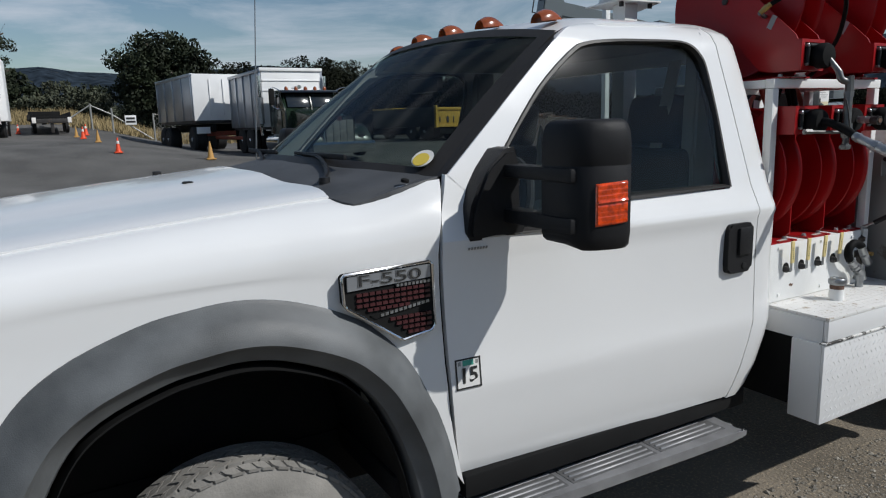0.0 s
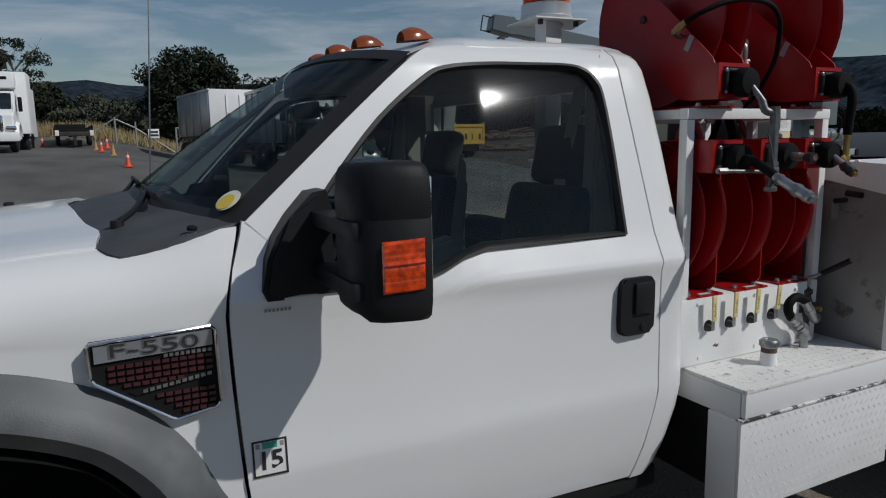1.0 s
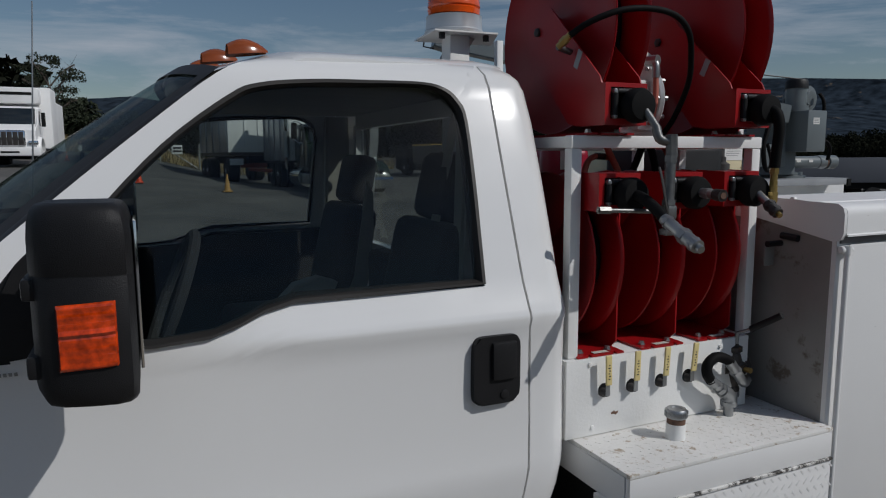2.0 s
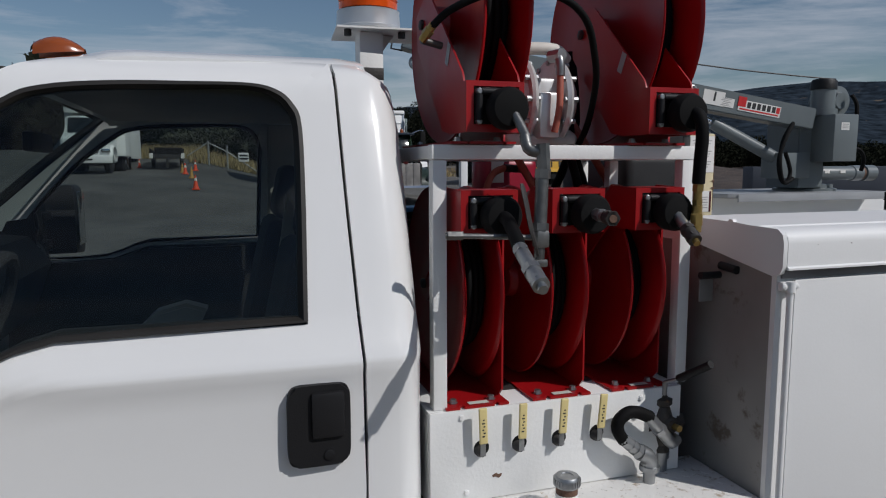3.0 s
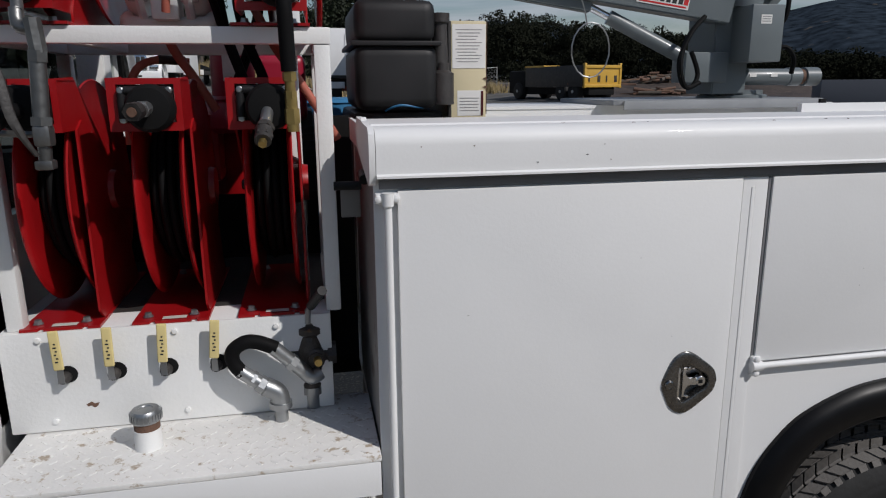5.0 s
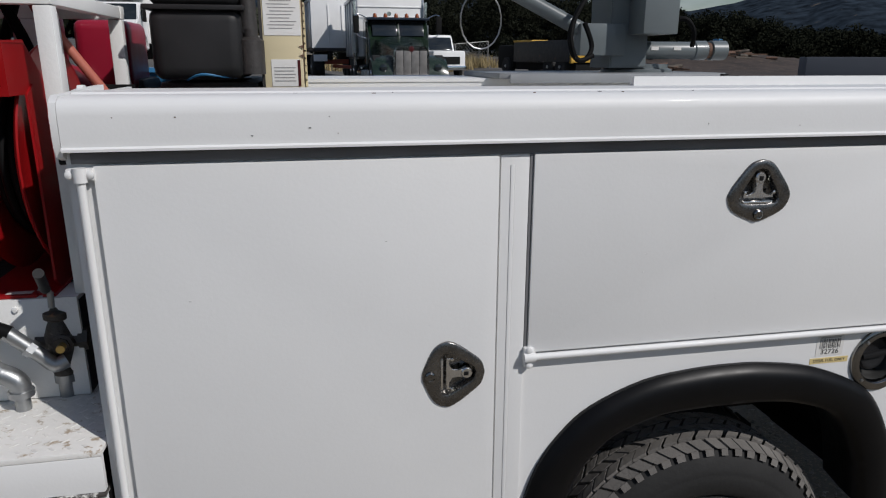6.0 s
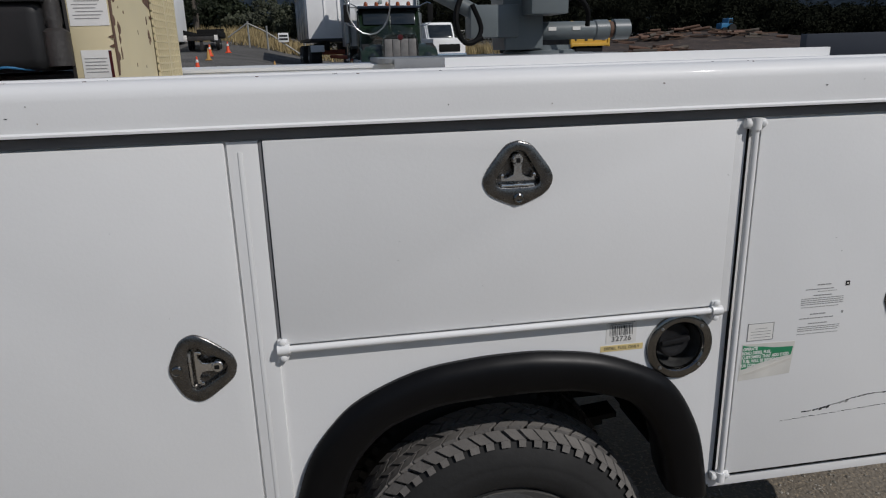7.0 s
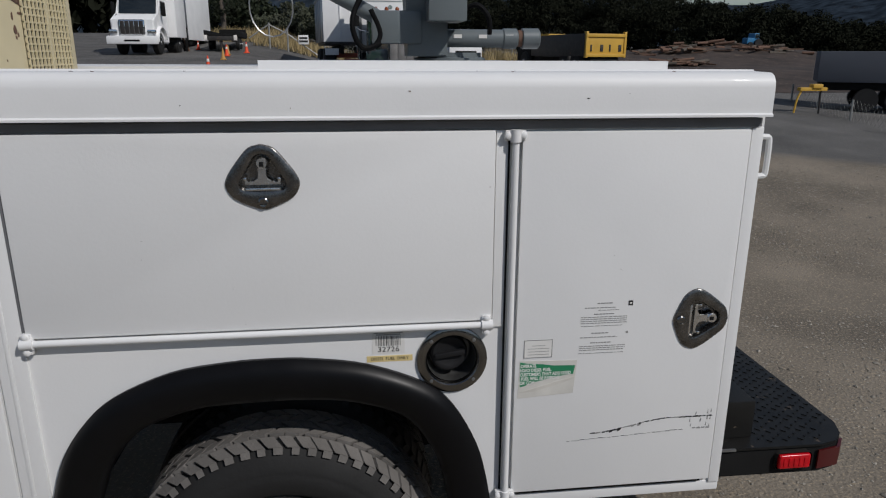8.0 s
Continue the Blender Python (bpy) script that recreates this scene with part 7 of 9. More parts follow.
part("hook_eye", tube([(B - d * 0.09 + Vector((0.03 * math.cos(a), 0, -0.10 + 0.03 * math.sin(a)))) for a in steps(0, 2 * math.pi, 14)], 0.008, 8, 1), STEEL, crane)
c0 = A.lerp(B, 0.30) - up * 0.07
c1 = Vector((4.72, 3.30, 1.845))
part("lift_cylinder", rod(c1, c0.lerp(c1, 0.25), 0.034, seg=20), CRANE_GREY, crane, "grey lift cylinder")
part("cylinder_rod", rod(c0.lerp(c1, 0.27), c0, 0.017, seg=14), CHROME, crane)
beam(c0 + up * 0.08, c0 - up * 0.02, 0.05, 0.06, 0.05, CRANE_GREY, "cylinder_lug")
part("cylinder_bracket", box((4.68, 3.25, 1.74), (4.90, 3.38, 1.88), 0.006), CRANE_GREY, crane)
part("lift_cable", tube([A.lerp(B, 0.50) + up * 0.15, A.lerp(B, 0.2) + up * 0.19, Vector((5.03, 3.25, 2.285))], 0.004, 6, 2), IRON, crane)
# decals on the boom's near face
def decal(u0, u1, v0, v1, mat, lift=0.0625, name="decal"):
    bm = bmesh.new()
    P0 = lambda u, v: A.lerp(B, u) + up * v + side * (-lift if side.y > 0 else lift)
    bm.faces.new([bm.verts.new(P0(u, v)) for u, v in ((u0, v0), (u1, v0), (u1, v1), (u0, v1))])
    return part(name, bm, mat, boom, smooth=False)
for (u0, u1, v0, v1) in ((0.232, 0.285, -0.03, 0.045), (0.207, 0.232, -0.028, 0.02)):
    decal(u0, u1, v0, v1, PAPER)
for k in range(5):
    decal(0.215 + 0.004 * (k % 2), 0.240 - 0.003 * (k % 3), -0.022 + k * 0.009, -0.019 + k * 0.009, GREY_INK, 0.0632)
decal(0.254, 0.259, -0.01, 0.04, INK, 0.0632)
LOGO_RED = make_material("logo_red_film", (0.55, 0.02, 0.02), 0.4, vary=0.05)
decal(0.090, 0.196, -0.032, 0.026, PAPER, 0.0628)
for k in range(6):
    decal(0.103 + k * 0.0125, 0.112 + k * 0.0125, -0.012, 0.020, INK, 0.0632)
decal(0.095, 0.192, -0.026, -0.018, LOGO_RED, 0.0634)
decal(0.178, 0.198, -0.010, 0.042, LOGO_RED, 0.0636)
decal(0.092, 0.101, -0.012, 0.020, LOGO_RED, 0.0634)
for k, pts in enumerate((((4.80, 3.12, 2.05), (4.72, 3.08, 1.98), (4.66, 3.06, 1.86), (4.68, 3.06, 1.76), (4.74, 3.08, 1.74), (4.78, 3.1, 1.80), (4.74, 3.1, 1.90)),
                         ((4.82, 3.14, 2.06), (4.71, 3.09, 1.96), (4.66, 3.05, 1.84), (4.70, 3.06, 1.74), (4.78, 3.08, 1.76)),
                         ((5.16, 3.14, 1.98), (5.21, 3.10, 2.05), (5.22, 3.1, 2.16), (5.20, 3.12, 2.22)),
                         ((5.14, 3.08, 1.90), (5.20, 3.06, 1.92), (5.25, 3.06, 1.87), (5.26, 3.08, 1.80)))):
    part("hydraulic_hose", tube(pts, 0.011, 8, 5), HOSE, crane, "black looped hose")
loop_wire = A.lerp(B, 0.325)
part("sling_loop", tube([loop_wire + Vector((0.07 + 0.095 * math.sin(a), -0.08, -0.30 - 0.125 * math.cos(a))) for a in steps(0, 2 * math.pi, 18)], 0.0035, 6, 1), STEEL, crane)
part("sling_strand", tube([loop_wire + Vector((0.0, -0.09, -0.04)), loop_wire + Vector((0.03, -0.085, -0.12)), loop_wire + Vector((0.05, -0.08, -0.19))], 0.0035, 6, 3), STEEL, crane)
part("shackle", tube([loop_wire + Vector((0.025 * math.sin(a), -0.09, 0.0 - 0.04 * math.cos(a))) for a in steps(0, 2 * math.pi, 14)], 0.007, 8, 1), STEEL, crane)
# the column stands a little further across the bed than the boom's foot
COLUMN = ("base_plate", "turret_ring", "gear_box", "maker_plate", "text_bar", "winch_motor", "motor_cap", "winch_drum", "winch_block", "swing_motor", "motor_label", "motor_flange", "hydraulic_hose")
for ob in crane.children:
    kind = ob.name.split(".")[0]
    if kind in ("swing_motor", "motor_label", "motor_flange"):
        ob.data.transform(Matrix.Translation((4.99, 0.25, 0.0)) @ Matrix.Diagonal((1.1, 1, 1, 1)) @ Matrix.Translation((-4.93, 0, 0)))
    elif kind in ("base_plate", "turret_ring"):
        ob.data.transform(Matrix.Translation((0.0, 0.15, -0.015)))
    elif kind in COLUMN:
        ob.data.transform(Matrix.Translation((-0.065, 0.10, -0.02)))
    elif kind == "column":
        ob.data.transform(Matrix.Translation((0.0, 0.09, -0.015)))

# ---- ground ----
def ground_z(x, y):
    s = lerp_table([(4.6, 0.0), (10, 0.50), (16, 1.03), (25, 1.07), (31, 1.30), (60, 2.0), (150, 3.0), (400, 4)], y)
    g = lerp_table([(3.5, 1.0), (8, 1.0), (12, 0.72), (16, 0.55), (24, 0.62), (40, 0.6), (4000, 0.6)], x)
    g += (1.14 - g) * smoothstep(15, 23, y) * smoothstep(8, 11, x)
    left = smoothstep(5.0, 0.5, x) * smoothstep(14, 19, y) * (0.45 + 0.035 * max(0.0, min(y, 40) - 19))
    return s * g + left


GRAVEL = make_material("grey_gravel", (0.088, 0.085, 0.080), 0.92, vary=0.4, scale=0.9, bump=1.0, bump_scale=55, spots=(0.165, 0.152, 0.130), spot_scale=62, spot_cut=0.54)
STONE = make_material("gravel_stone", (0.25, 0.228, 0.19), 0.9, vary=0.65, scale=9)
# paler, browner loose gravel near the truck, worn off into the driven lane
n, l = GRAVEL.node_tree.nodes, GRAVEL.node_tree.links
bsdf = n["Principled BSDF"]
old = bsdf.inputs["Base Color"].links[0].from_socket
tc = n.new("ShaderNodeTexCoord")
warp = n.new("ShaderNodeTexNoise")
warp.inputs["Scale"].default_value, warp.inputs["Detail"].default_value = 0.35, 5.0
dist = n.new("ShaderNodeVectorMath")
dist.operation, dist.inputs[1].default_value = "DISTANCE", (6.5, 2.0, 0.0)
mul = n.new("ShaderNodeMath")
mul.operation, mul.inputs[1].default_value = "MULTIPLY_ADD", 1.4
edge = n.new("ShaderNodeMapRange")
edge.inputs["From Min"].default_value, edge.inputs["From Max"].default_value = 9.1, 8.6
mix = n.new("ShaderNodeMixRGB")
mix.blend_type = "MULTIPLY"
mix.inputs["Color2"].default_value = (1.95, 1.72, 1.40, 1)
l.new(tc.outputs["Object"], warp.inputs["Vector"])
l.new(tc.outputs["Object"], dist.inputs[0])
l.new(warp.outputs["Fac"], mul.inputs[0])
l.new(dist.outputs["Value"], mul.inputs[2])
l.new(mul.outputs["Value"], edge.inputs["Value"])
l.new(edge.outputs["Result"], mix.inputs["Fac"])
l.new(old, mix.inputs["Color1"])
l.new(mix.outputs["Color"], bsdf.inputs["Base Color"])
xs = [-3000, -1200, -500, -200, -90, -50, -30] + [v for v in steps(-20, 40, 60)] + [55, 80, 120, 250, 600, 1500, 3000]
yv = [-3000, -1000, -300, -100, -40, -20, -10, -5, 0] + [v for v in steps(2, 45, 43)] + [60, 90, 130, 250, 600, 1500, 3000]
g = part("ground", sheet([[(x, y, ground_z(x, y)) for x in xs] for y in yv]), GRAVEL)
tagged(g, "dry grey gravel yard with tyre marks", "ground", kind="structure")


# loose stones on the gravel
rng = np.random.default_rng(31)
v, f = [], []
for k in range(34000):
    if k % 5 == 0:
        x, y = rng.uniform(1.2, 4.0), rng.uniform(0.3, 1.9)
    else:
        x, y = rng.uniform(5.4, 12.5), rng.uniform(1.0, 8.5)
    r = rng.uniform(0.004, 0.0135) * (1.8 if rng.random() < 0.04 else 1.0)
    z = ground_z(x, y) + r * 0.1
    a = rng.uniform(0, 6.28)
    c, s = math.cos(a), math.sin(a)
    i = len(v)
    for dx, dy, dz in ((1, 0, 0), (0.2, 0.8, 0.1), (-0.9, 0.1, 0), (-0.1, -0.7, 0.05), (0.05, 0.1, 0.5)):
        dx, dy, dz = dx * rng.uniform(0.7, 1.2), dy * rng.uniform(0.7, 1.2), dz * rng.uniform(0.6, 1.2)
        v.append((x + r * (c * dx - s * dy), y + r * (s * dx + c * dy), z + r * dz))
    f += [(i, i + 1, i + 4), (i + 1, i + 2, i + 4), (i + 2, i + 3, i + 4), (i + 3, i, i + 4)]
me = bpy.data.meshes.new("gravel")
me.from_pydata(v, [], f)
me.materials.append(STONE)
tagged(new("gravel", me), "loose grey and tan gravel stones", "gravel", kind="stuff")

# ---- yard behind the truck ----
GREEN_PAINT = make_material("dark_green_truck_paint", (0.010, 0.022, 0.012), 0.25, coat=0.5, vary=0.1)
SILVER_SIDE = make_material("dented_bare_aluminium", (0.36, 0.38, 0.41), 0.34, metal=0.85, vary=0.2, scale=1.6, bump=0.5, bump_scale=3)
BOX_WHITE = make_material("dusty_white_box_paint", (0.80, 0.80, 0.79), 0.5, vary=0.05, scale=2)
ORANGE = make_material("cone_orange_vinyl", (0.75, 0.07, 0.015), 0.5, vary=0.08)
FADED_ORANGE = make_material("sun_faded_cone_vinyl", (0.45, 0.25, 0.07), 0.7, vary=0.1)
CONE_WHITE = make_material("cone_white_band", (0.75, 0.72, 0.68), 0.5)
BIN_YELLOW = make_material("yellow_bin_paint", (0.56, 0.33, 0.045), 0.5, vary=0.1, scale=2.5, spots=(0.1, 0.06, 0.03), spot_scale=2.2, spot_cut=0.7)
LEAF_DARK = make_material("dark_oak_leaves", (0.019, 0.026, 0.012), 0.75, spec=0.3, vary=0.55, scale=0.9, rough_vary=0)
LEAF_WOODS = make_material("woodland_leaves", (0.019, 0.021, 0.0145), 0.95, spec=0.0, vary=0.3, scale=0.25, rough_vary=0)
BRUSH_LEAF = make_material("grey_green_brush", (0.055, 0.062, 0.036), 0.8, vary=0.4, scale=0.8, rough_vary=0)
BARK = make_material("grey_oak_bark", (0.09, 0.075, 0.06), 0.9, vary=0.3, scale=6, bump=0.5, bump_scale=20)
DRY_GRASS = make_material("dry_straw_grass", (0.30, 0.23, 0.11), 0.85, vary=0.35, scale=2)
PIPE = make_material("weathered_gate_pipe", (0.34, 0.34, 0.32), 0.5, metal=0.5, vary=0.15, scale=6)
# the blue of distance haze is mixed into the hill's base colour
HILL = make_material("haze_tinted_wooded_hill", (0.024, 0.033, 0.044), 1.0, spec=0.0, vary=0.6, scale=0.07, spots=(0.13, 0.105, 0.08), spot_scale=0.024, spot_cut=0.63, rough_vary=0)
WOOD_PALE = make_material("weathered_sawn_wood", (0.12, 0.07, 0.045), 0.8, vary=0.3, scale=3, object_random=0.8)
CONTAINER = make_material("grey_container_paint", (0.098, 0.105, 0.122), 0.6, spec=0.2, vary=0.06, scale=1)
GLASS_DARK = make_material("dark_vehicle_glass", (0.012, 0.016, 0.018), 0.06, coat=0.6, vary=0.1)
RUSTY_RED = make_material("red_oxide_frame", (0.24, 0.05, 0.025), 0.7, vary=0.2)


def placed(name, bm, material, parent, m, label="", smooth=True):
    bm.transform(m)
    return part(name, bm, material, parent, label, smooth)


def far_wheel(name, x, y, zg, r, w, parent, m, rim=STEEL):
    t = placed(name, lathe((x - w / 2, y, zg + r), (1, 0, 0), [(0, r * 0.55), (0.0, r * 0.86), (w * 0.15, r), (w * 0.85, r), (w, r * 0.86), (w, r * 0.55)], 28), TYRE_SIDE, parent, m)
    s = 1 if x > 0 else -1
    xo = x + s * w / 2
    placed("rim", lathe((xo, y, zg + r), (s, 0, 0), [(-0.1, r * 0.56), (-0.01, r * 0.56), (-0.03, r * 0.45), (-0.09, r * 0.28), (-0.02, r * 0.22), (0.02, r * 0.14), (0.02, 0)], 20), rim, t, m)
    return t


def dump_truck():
    X, S = 5.64, 0.83
    zg = 2.17 - (1.92 - ground_z(5.2, 18)) / S
    tr = thing("dump_truck", (5.3, 18, ground_z(5.2, 18)), "dark green conventional dump truck with dented silver box", "truck")
    m = Matrix.Translation((X, 14.88, 1.92)) @ Matrix.Rotation(radians(1.5), 4, "Z") @ Matrix.Scale(S, 4) @ Matrix.Translation((0, -16.32, -2.17))
    # box: floor, silver sides with ribs, white headboard
    for s in (-1, 1):
        bm = box((s * 0.97 - 0.03, 20.05, 2.0), (s * 0.97 + 0.03, 23.6, 3.70), 0.01)
        for yy in (20.05, 21.0, 21.9, 22.75, 23.55):
            box((s * 1.0 - 0.035, yy - 0.05, 2.0), (s * 1.0 + 0.035, yy + 0.05, 3.70), 0.01, bm=bm)
        box((s * 1.0 - 0.06, 20.0, 3.66), (s * 1.0 + 0.06, 23.6, 3.76), 0.02, bm=bm)
        placed("box_side", bm, SILVER_SIDE, tr, m, "dented bare aluminium side")
    bm = box((-0.96, 19.98, 2.0), (0.96, 20.05, 3.74), 0.015)
    for zz in (3.1, 3.4):
        box((-0.96, 19.955, zz), (0.96, 19.99, zz + 0.03), 0.006, bm=bm)
    placed("headboard", bm, BOX_WHITE, tr, m, "white box front")
    placed("headboard_cap", box((-1.02, 19.93, 3.70), (1.02, 20.10, 3.80), 0.02), BOX_WHITE, tr, m, "white top rail of the box")
    placed("tailgate", box((-0.96, 23.52, 2.0), (0.96, 23.6, 3.6), 0.01), SILVER_SIDE, tr, m)
    placed("box_floor", box((-0.95, 20.0, 1.92), (0.95, 23.6, 2.02), 0.01), IRON, tr, m)
    for s in (-1, 1):
        placed("frame_rail", box((s * 0.4 - 0.05, 16.4, 1.62), (s * 0.4 + 0.05, 23.5, 1.88), 0.01), DARK, tr, m)
    # cab
    out = [(18.28, 1.70), (18.28, 2.45), (18.40, 2.52), (18.62, 2.98), (18.75, 3.06), (19.7, 3.06), (19.76, 2.98), (19.76, 1.70)]
    placed("cab", prism(out, "x", -0.84, 0.84, bevel=0.03), GREEN_PAINT, tr, m)
    placed("visor", box((-0.88, 18.38, 2.97), (0.88, 18.62, 3.03), 0.012), make_material("navy_visor", (0.012, 0.02, 0.035), 0.3), tr, m)
    tilt = Matrix.Translation((0, 18.47, 2.745)) @ Matrix.Rotation(-0.42, 4, "X")
    for s in (-1, 1):
        b = box((s * 0.38 - 0.345, -0.02, -0.225), (s * 0.38 + 0.345, 0.012, 0.225), 0.02, m=tilt)
        w = placed("windshield_pane", b, GLASS_DARK, tr, m)
    placed("windshield_bar", box((-0.025, -0.035, -0.24), (0.025, 0.0, 0.24), 0.005, m=tilt), GREEN_PAINT, tr, m)
    for s in (-1, 1):
        placed("door_window", box((s * 0.845 - 0.008, 18.72, 2.5), (s * 0.845 + 0.008, 19.4, 2.93), 0.005), GLASS_DARK, tr, m)
        placed("door", box((s * 0.85 - 0.012, 18.62, 1.74), (s * 0.85 + 0.012, 19.5, 2.46), 0.008), GREEN_PAINT, tr, m)
    for i in range(5):
        x = -0.6 + 0.3 * i
        lampob = placed("roof_lamp", lathe((x, 18.78, 3.05), (0, 0, 1), [(0, 0.06), (0.07, 0.055), (0.11, 0.03), (0.12, 0)], 12), AMBER_DARK, tr, m, "amber roof marker lamp")
    placed("air_horn", rod((-0.2, 18.75, 3.15), (-0.2, 19.4, 3.15), 0.06, 0.03), CHROME, tr, m)
    # hood and grille
    bm = sheet([[(hx * w, y, z - 0.10 * abs(hx) ** 3) for hx in (-1, -0.8, -0.4, 0, 0.4, 0.8, 1)] for y, w, z in ((16.42, 0.43, 2.25), (17.2, 0.50, 2.36), (18.3, 0.66, 2.53))], 0.03, (0, 0, -1))
    for s in (-1, 1):
        sheet([[(s * 0.43, 16.42, z) for z in (1.3, 2.16)], [(s * 0.66, 18.3, z) for z in (1.6, 2.44)]], 0.02, (-s, 0, 0), bm=bm)
    placed("hood", bm, GREEN_PAINT, tr, m)
    gr = placed("grille_shell", prism([(-0.46, 1.22), (-0.46, 2.1), (-0.36, 2.24), (0.36, 2.24), (0.46, 2.1), (0.46, 1.22)], "y", 16.33, 16.44, bevel=0.02), CHROME, tr, m, "chrome grille surround")
    gm = make_material("dusty_grille_mesh", (0.20, 0.19, 0.18), 0.5, metal=0.6, vary=0.2, scale=8)
    for i in range(4):
        placed("grille_panel", box((-0.40 + 0.202 * i, 16.31, 1.26), (-0.40 + 0.202 * i + 0.19, 16.335, 2.13), 0.006), gm, gr, m)
    placed("emblem", lathe((0, 16.32, 2.17), (0, -1, 0), [(0, 0.07), (0.015, 0.07), (0.02, 0.05), (0.02, 0)], 16), RED_REFLECTOR, gr, m, "plain red oval emblem")
    placed("hood_ornament", prism([(-0.09, 2.33), (0.09, 2.33), (0.02, 2.30), (0.015, 2.25), (-0.015, 2.25), (-0.02, 2.30)], "y", 16.45, 16.49), CHROME, tr, m)
    for s in (-1, 1):
        rows = []
        for k in range(9):
            a = math.pi * (0.02 + 0.8 * k / 8)
            y, z = 16.95 - 0.62 * math.cos(a), 1.36 + 0.66 * math.sin(a)
            rows.append([(s * (0.45 if j == 0 else 0.46 + 0.52 * min(j / 4, 1.0)), y, z - (0.07 if j == 4 else 0.0)) for j in range(5)])
        placed("front_fender", sheet(rows, 0.025, (0, 0, -1)), GREEN_PAINT, tr, m)
        hl = placed("headlight", lathe((s * 0.70, 16.38, 1.72), (0, -1, 0), [(-0.18, 0.05), (-0.1, 0.09), (0.0, 0.095), (0.01, 0.085)], 20), GREEN_PAINT, tr, m)
        placed("lens", lathe((s * 0.70, 16.37, 1.72), (0, -1, 0), [(0, 0.085), (0.015, 0.06), (0.02, 0)], 20), GLASS_DARK, hl, m)
        far_wheel("front_wheel", s * 0.83, 16.95, zg, 0.46, 0.26, tr, m, CHROME)
        for yy in (21.7, 22.7):
            for xx in (0.84, 0.58):
                far_wheel("rear_wheel", s * xx, yy, zg, 0.46, 0.24, tr, m, CHROME)
        placed("mud_flap", box((s * 0.72 - 0.26, 23.3, zg + 0.15), (s * 0.72 + 0.26, 23.33, 1.95), 0.01), DARK, tr, m)
        st = placed("exhaust_stack", rod((s * 1.06, 19.9, 1.75), (s * 1.06, 19.9, 3.55), 0.055, seg=16), CHROME, tr, m)
        placed("heat_shield", rod((s * 1.06, 19.9, 2.1), (s * 1.06, 19.9, 2.9), 0.095, seg=18), STEEL, st, m)
        placed("fuel_tank", rod((s * 0.78, 18.5, 1.52), (s * 0.78, 19.6, 1.52), 0.29, seg=24), CHROME, tr, m)
        mi = placed("mirror", box((s * 1.16 - 0.08, 18.42, 2.62), (s * 1.16 + 0.08, 18.5, 3.08), 0.03), DARK, tr, m)
        placed("mirror_arm", tube([(s * 0.85, 18.55, 3.02), (s * 1.16, 18.46, 3.1), (s * 1.16, 18.46, 2.6), (s * 0.85, 18.5, 2.48)], 0.014, 8, 4), CHROME, mi, m)
        placed("step_box", box((s * 0.86 - 0.12, 17.7, 1.35), (s * 0.86 + 0.12, 18.4, 1.62), 0.02), STEEL, tr, m)
    placed("bumper", prism([(16.2, 1.24), (16.14, 1.3), (16.14, 1.48), (16.2, 1.54), (16.34, 1.54), (16.34, 1.24)], "x", -0.98, 0.98, bevel=0.01), CHROME, tr, m)


def dump_trailer():
    m = pose(4.595, 21.39, -0.13, 0, 0, 5.7)
    zg = ground_z(4.3, 22.5) + 0.13
    tr = thing("dump_trailer", (4.6, 25, zg), "silver dump trailer with a white front panel and dark frame", "trailer")
    for s in (-1, 1):
        bm = box((s * 0.92 - 0.03, 0.03, 2.17), (s * 0.92 + 0.03, 4.05, 3.46), 0.01)
        for yy in (0.08, 1.05, 2.05, 3.05, 4.0):
            box((s * 0.95 - 0.03, yy - 0.045, 2.17), (s * 0.95 + 0.03, yy + 0.045, 3.46), 0.01, bm=bm)
        box((s * 0.94 - 0.05, 0.0, 3.42), (s * 0.94 + 0.05, 4.05, 3.51), 0.02, bm=bm)
        placed("box_side", bm, SILVER_SIDE, tr, m, "dented bare aluminium side")
    bm = box((-0.93, 0, 2.15), (0.93, 0.05, 3.5), 0.01)
    for xx in (-0.45, -0.05, 0.35):
        box((xx, -0.03, 2.3), (xx + 0.04, 0.01, 3.35), 0.008, bm=bm)
    placed("front_panel", bm, BOX_WHITE, tr, m, "white front panel")
    placed("tailgate", box((-0.9, 4.0, 2.17), (0.9, 4.06, 3.46), 0.01), SILVER_SIDE, tr, m)
    placed("box_floor", box((-0.9, 0.0, 2.08), (0.9, 4.05, 2.17), 0.01), IRON, tr, m)
    for s in (-1, 1):
        placed("frame_rail", box((s * 0.4 - 0.05, -0.1, 1.82), (s * 0.4 + 0.05, 4.0, 2.06), 0.01), DARK, tr, m)
        for yy in (0.45, 3.2, 3.85):
            far_wheel("wheel", s * 0.75, yy, zg, 0.38, 0.36, tr, m)
        placed("mud_flap", box((s * 0.7 - 0.2, 0.0, 1.78), (s * 0.7 + 0.2, 0.02, 1.97), 0.006), BOX_WHITE, tr, m, "white splash guard")
    placed("turntable", box((-0.55, 0.1, 1.7), (0.55, 0.8, 1.84), 0.02), RUSTY_RED, tr, m)
    placed("drawbar", tube([(-0.3, 0.1, 1.65), (0, -1.4, 1.62), (0.3, 0.1, 1.65)], 0.05, 8, 1), RUSTY_RED, tr, m)


